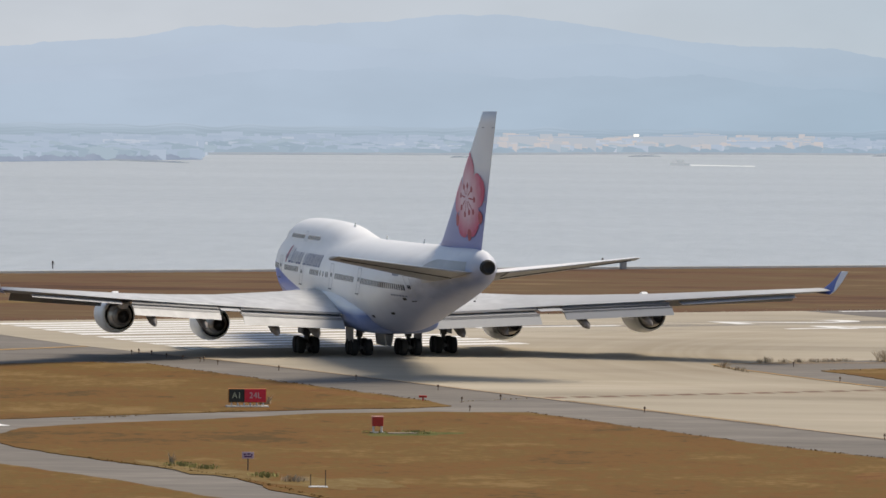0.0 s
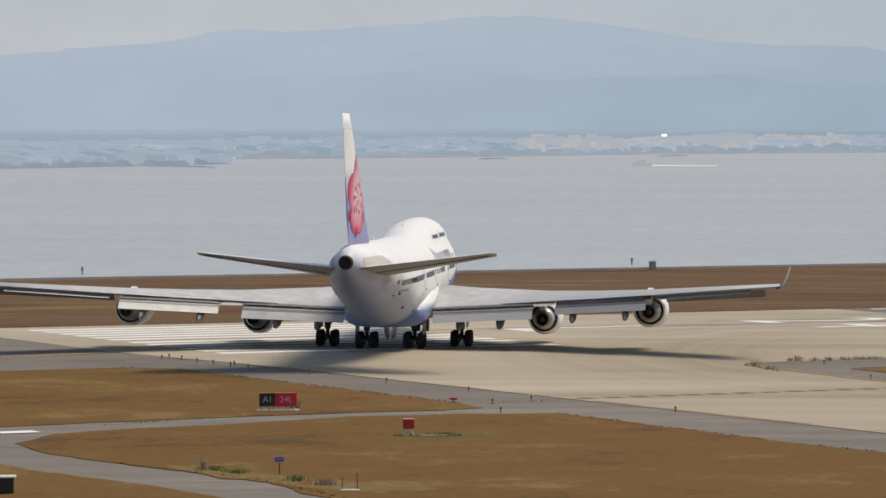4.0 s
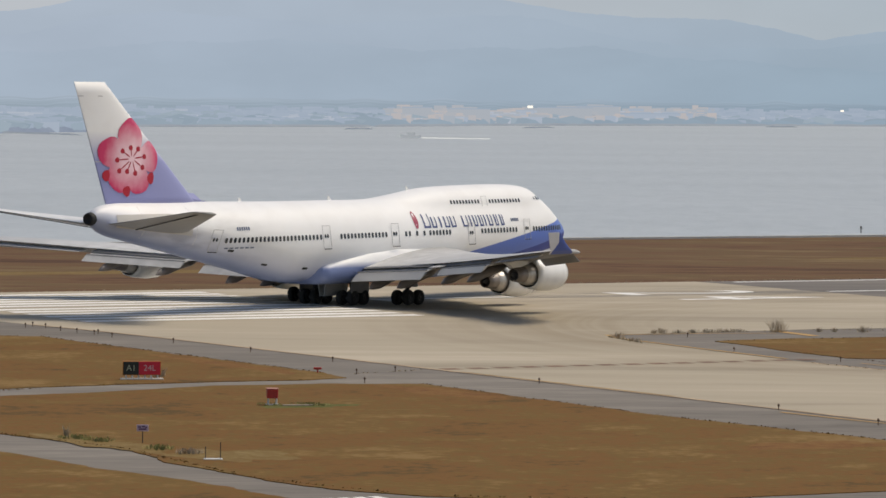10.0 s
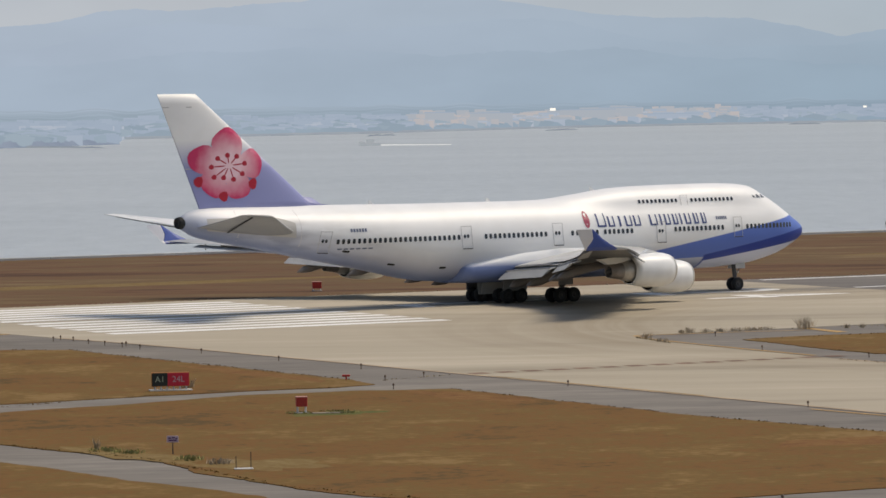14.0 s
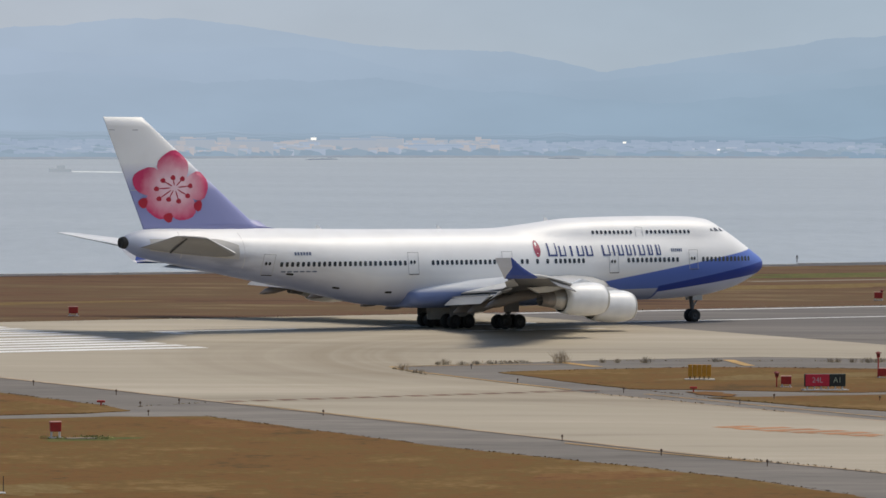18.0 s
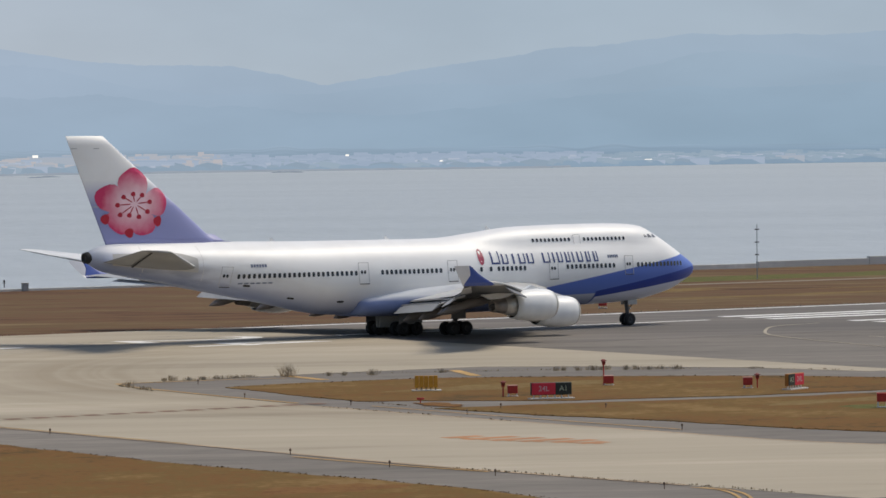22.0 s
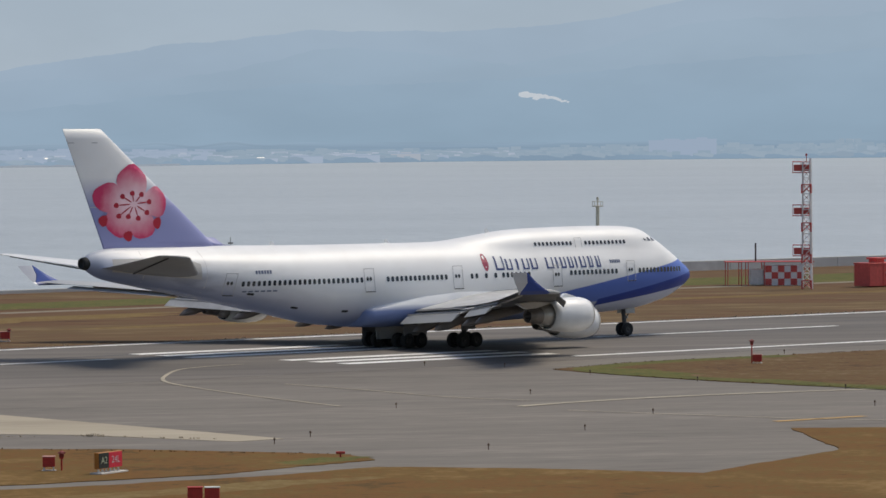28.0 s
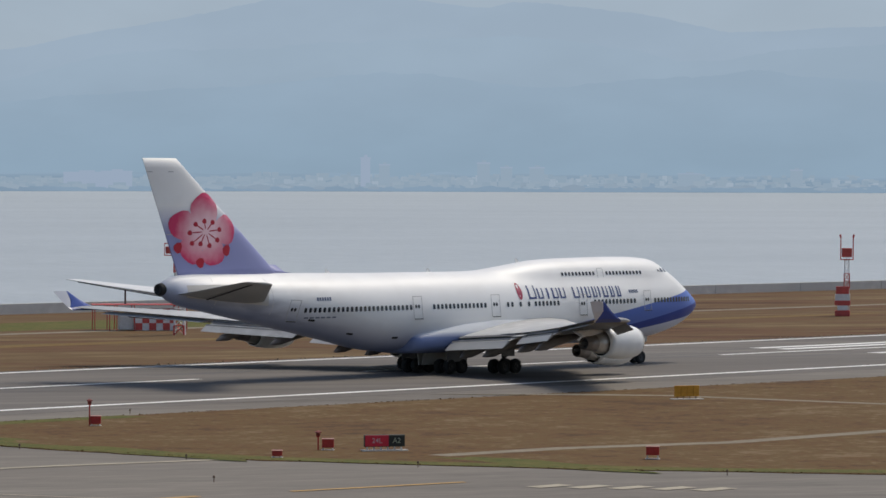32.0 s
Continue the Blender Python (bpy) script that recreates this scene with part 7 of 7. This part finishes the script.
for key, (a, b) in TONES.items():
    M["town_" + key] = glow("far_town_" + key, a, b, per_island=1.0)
rng = random.Random(21)


def block(az, dist):
    return Matrix.Translation(bearing(az, dist, SEA_Z + 3)) @ pose(0, 0, 0, 0, 0, -az + rng.uniform(-12, 12))


def town(label, a0, a1, count, tone, h0, h1, w0, w1, deep):
    """Small far houses, joined: too many and too small to pick apart."""
    verts, faces = [], []
    for _ in range(count):
        az = rng.uniform(a0, a1)
        back = rng.uniform(12, deep)
        dist = coast_distance(az) + back
        h, w = rng.uniform(h0, h1) * rng.uniform(0.5, 1.0), rng.uniform(w0, w1)
        m = block(az, dist)
        top, k = h + back * 0.04, len(verts)
        for z in (-6, top):
            verts += [m @ Vector(q) for q in ((-w / 2, -3, z), (w / 2, -3, z), (w / 2, 3, z), (-w / 2, 3, z))]
        faces += [(k, k + 1, k + 5, k + 4), (k + 1, k + 2, k + 6, k + 5), (k + 2, k + 3, k + 7, k + 6), (k + 3, k, k + 4, k + 7), (k + 4, k + 5, k + 6, k + 7)]
    me = bpy.data.meshes.new("far_town")
    me.from_pydata(verts, [], faces)
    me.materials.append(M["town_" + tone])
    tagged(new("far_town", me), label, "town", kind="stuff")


for a0, a1, count, tone, h0, h1, w0, w1, deep in ((-0.5, 3.9, 420, "cream", 1.5, 6, 2.5, 11, 170), (-0.3, 3.6, 120, "white", 1.5, 5, 3, 14, 140), (-8, -0.3, 520, "grey", 1, 3.5, 3, 15, 200), (-6, 0, 60, "white", 1, 3, 3, 16, 150), (3.7, 9, 460, "grey", 1, 4.5, 3, 13, 180), (4, 9, 70, "white", 1, 3, 3, 12, 120),
                                                (8.5, 13.8, 300, "haze", 1, 3.5, 3, 14, 160), (9, 13, 60, "white", 1, 3.0, 4, 18, 100), (13.5, 17.5, 280, "haze", 1, 6, 3, 13, 170), (17.2, 28, 620, "haze", 1.5, 8, 2.5, 9, 220), (17.5, 27, 150, "dim", 1.5, 9, 2, 6, 180)):
    town("hazy low town along the far shore", a0, a1, count, tone, h0, h1, w0, w1, deep)
for az, up, w, h, tone, label in ((-5.3, 30, 30, 3, "white", "long pale hall on the far shore"), (-2.2, 30, 24, 3, "white", "long pale hall on the far shore"), (1.9, 50, 40, 10, "cream", "cream apartment block on the far shore"), (2.3, 60, 36, 11, "cream", "cream apartment block on the far shore"), (2.9, 40, 44, 6, "white", "wide stepped pale building on the far shore"),
                                (3.3, 40, 36, 6, "white", "wide stepped pale building on the far shore"), (0.6, 40, 30, 9, "cream", "cream apartment block on the far shore"), (-0.1, 45, 20, 10, "cream", "cream apartment block on the far shore"), (10.2, 20, 40, 3, "white", "long white roofed hall on the far shore"), (11.0, 26, 34, 3.5, "white", "long white roofed hall on the far shore"), (11.6, 26, 26, 4.5, "cream", "long white roofed hall on the far shore"),
                                (15.1, 30, 40, 14, "grey", "large pale factory block on the far shore"), (15.5, 30, 28, 15, "grey", "large pale factory block on the far shore"), (18.75, 40, 9, 28, "grey", "slender white tower on the far shore"), (19.0, 42, 10, 22, "dim", "pale tower block on the far shore"), (20.3, 40, 12, 24, "dim", "pale tower block on the far shore"), (20.6, 40, 11, 20, "dim", "pale tower block on the far shore"), (21.0, 44, 14, 20, "dim", "pale tower block on the far shore"), (23.0, 44, 22, 15, "dim", "pale tower block on the far shore"), (24.4, 50, 12, 19, "dim", "pale tower block on the far shore")):
    th = tagged(new("far_building"), label, "building", "larger buildings on the far shore")
    th.matrix_basis = Matrix.Translation(bearing(az, coast_distance(az) + up, SEA_Z + 2.5)) @ pose(0, 0, 0, 0, 0, -az)
    bm = bmesh.new()
    box(bm, -w / 2, w / 2, -6, 6, -6, h)
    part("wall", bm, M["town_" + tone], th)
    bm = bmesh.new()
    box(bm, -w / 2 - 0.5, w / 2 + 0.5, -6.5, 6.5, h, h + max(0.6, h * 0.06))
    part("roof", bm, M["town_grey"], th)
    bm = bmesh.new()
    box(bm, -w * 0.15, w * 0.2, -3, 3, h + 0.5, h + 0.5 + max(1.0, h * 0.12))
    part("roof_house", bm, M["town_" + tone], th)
# sun glints painted as small glowing panes along the shore
M["glint"] = glow("sun_glint_glow", (1.0, 0.98, 0.92, 1), strength=1.1)
for az, dz, w, h in ((1.43, 12.5, 4, 1.8), (5.63, 11, 2.6, 1.4), (6.9, 6, 2.4, 1.0), (9.7, 5, 6, 0.6)):
    bm = bmesh.new()
    box(bm, -w / 2, w / 2, -0.2, 0.2, 0, h)
    ob = part("roof_glint", bm, M["glint"])
    ob.matrix_basis = Matrix.Translation(bearing(az, coast_distance(az) + 9, SEA_Z + dz)) @ pose(0, 0, 0, 0, 0, -az)
    tagged(ob, "small glowing pane painted as a sun glint on a far roof", "roof", "glinting roofs on the shore")
# tree colours paled by haze, given off as glow
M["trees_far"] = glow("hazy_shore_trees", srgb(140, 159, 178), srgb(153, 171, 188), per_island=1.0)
bm = bmesh.new()
for _ in range(700):
    az = rng.uniform(-8, 27)
    dist = coast_distance(az) + rng.uniform(6, 120)
    r = rng.uniform(2.0, 5.5)
    mm = Matrix.Translation(bearing(az, dist, SEA_Z + 3.0 + (dist - coast_distance(az)) * 0.03)) @ Matrix.Diagonal((r * 2.6, r, r * rng.uniform(0.5, 0.9), 1))
    bmesh.ops.create_icosphere(bm, subdivisions=1, radius=1.0, matrix=mm)
tagged(part("shore_trees", bm, M["trees_far"]), "dim belt of trees along the far shore", "trees", kind="stuff")

# puffs glow; their daylight and haze are put into the pale colour
M["smoke"] = glow("pale_smoke", srgb(208, 213, 219), srgb(184, 195, 207), 0.05)
smoke = tagged(new("smoke_plume"), "thin pale plume of smoke above the far factory", "smoke")
for i in range(16):
    t = i / 15
    bm = bmesh.new()
    bmesh.ops.create_icosphere(bm, subdivisions=2, radius=1.0)
    for v in bm.verts:
        v.co *= 1 + 0.3 * noise.noise(v.co * 1.7 + Vector((i, 0, 0)))
    r = (3.8 - 2.4 * t) * (1 if i < 4 else 0.8) * rng.uniform(0.8, 1.1)
    ob = part("puff", bm, M["smoke"], smoke, smooth=True)
    ob.matrix_basis = Matrix.Translation((-22 + 44 * t, rng.uniform(-2, 2), 4.5 - 8 * t * t + rng.uniform(-0.8, 0.8) - (2 if i == 4 else 0))) @ Matrix.Diagonal((r * 1.5, r, r * 0.75, 1))


def motions():
    walk(boat, [(t, Matrix.Translation((x, y, SEA_Z + 0.02)) @ pose(0, 0, 0, 0, 0, 70)) for t, x, y in (
        (0.0, 79.1, 2240), (3.0, 51.9, 2200), (6.0, 25.5, 2155), (9.0, 1.1, 2110), (13.0, -29.6, 2050), (32.0, -180.0, 1800))])
    walk(smoke, [(t, Matrix.Translation(bearing(az, 4400, z)) @ pose(0, 0, 0, 0, 0, -az)) for t, az, z in (
        (0.0, 15.5, 47.0), (26.4, 15.5, 47.0), (28.8, 12.55, 58.0), (32.0, 12.2, 58.0))])
    # on the runway it leans a little with the cross slope
    walk(airliner, [(t, pose(x, y, 0.055, 0, -0.6 * min(1.0, max(0.0, (t - 6.0) / 6.0)), -head)) for t, x, y, head in (
    (0.0, -11.37, 322.01, -14.46),
    (3.0, -13.21, 332.74, -1.56),
    (6.0, -12.29, 342.13, 13.90),
    (8.0, -10.33, 349.82, 24.23),
    (9.0, -8.41, 353.67, 29.40),
    (10.0, -6.42, 356.95, 34.34),
    (12.0, -1.12, 363.51, 44.23),
    (13.0, 2.00, 366.79, 49.17),
    (16.0, 13.73, 372.78, 58.78),
    (17.5, 20.47, 375.52, 59.75),
    (19.0, 27.54, 378.45, 60.73),
    (20.0, 32.56, 380.99, 60.90),
    (21.0, 37.92, 383.72, 61.07),
    (22.0, 43.80, 386.74, 61.25),
    (23.0, 50.51, 390.21, 61.42),
    (24.0, 58.40, 394.50, 61.60),
    (25.0, 67.57, 399.49, 61.77),
    (26.0, 78.15, 405.24, 61.95),
    (29.0, 116.92, 429.09, 58.86),
    (29.5, 124.85, 432.49, 59.49),
    (30.0, 133.36, 436.24, 60.12),
    (30.5, 142.39, 440.28, 60.75),
    (31.0, 151.79, 444.27, 61.30),
    (31.5, 161.79, 448.59, 61.86),
    (32.0, 172.37, 453.22, 62.41),
    )])


motions()
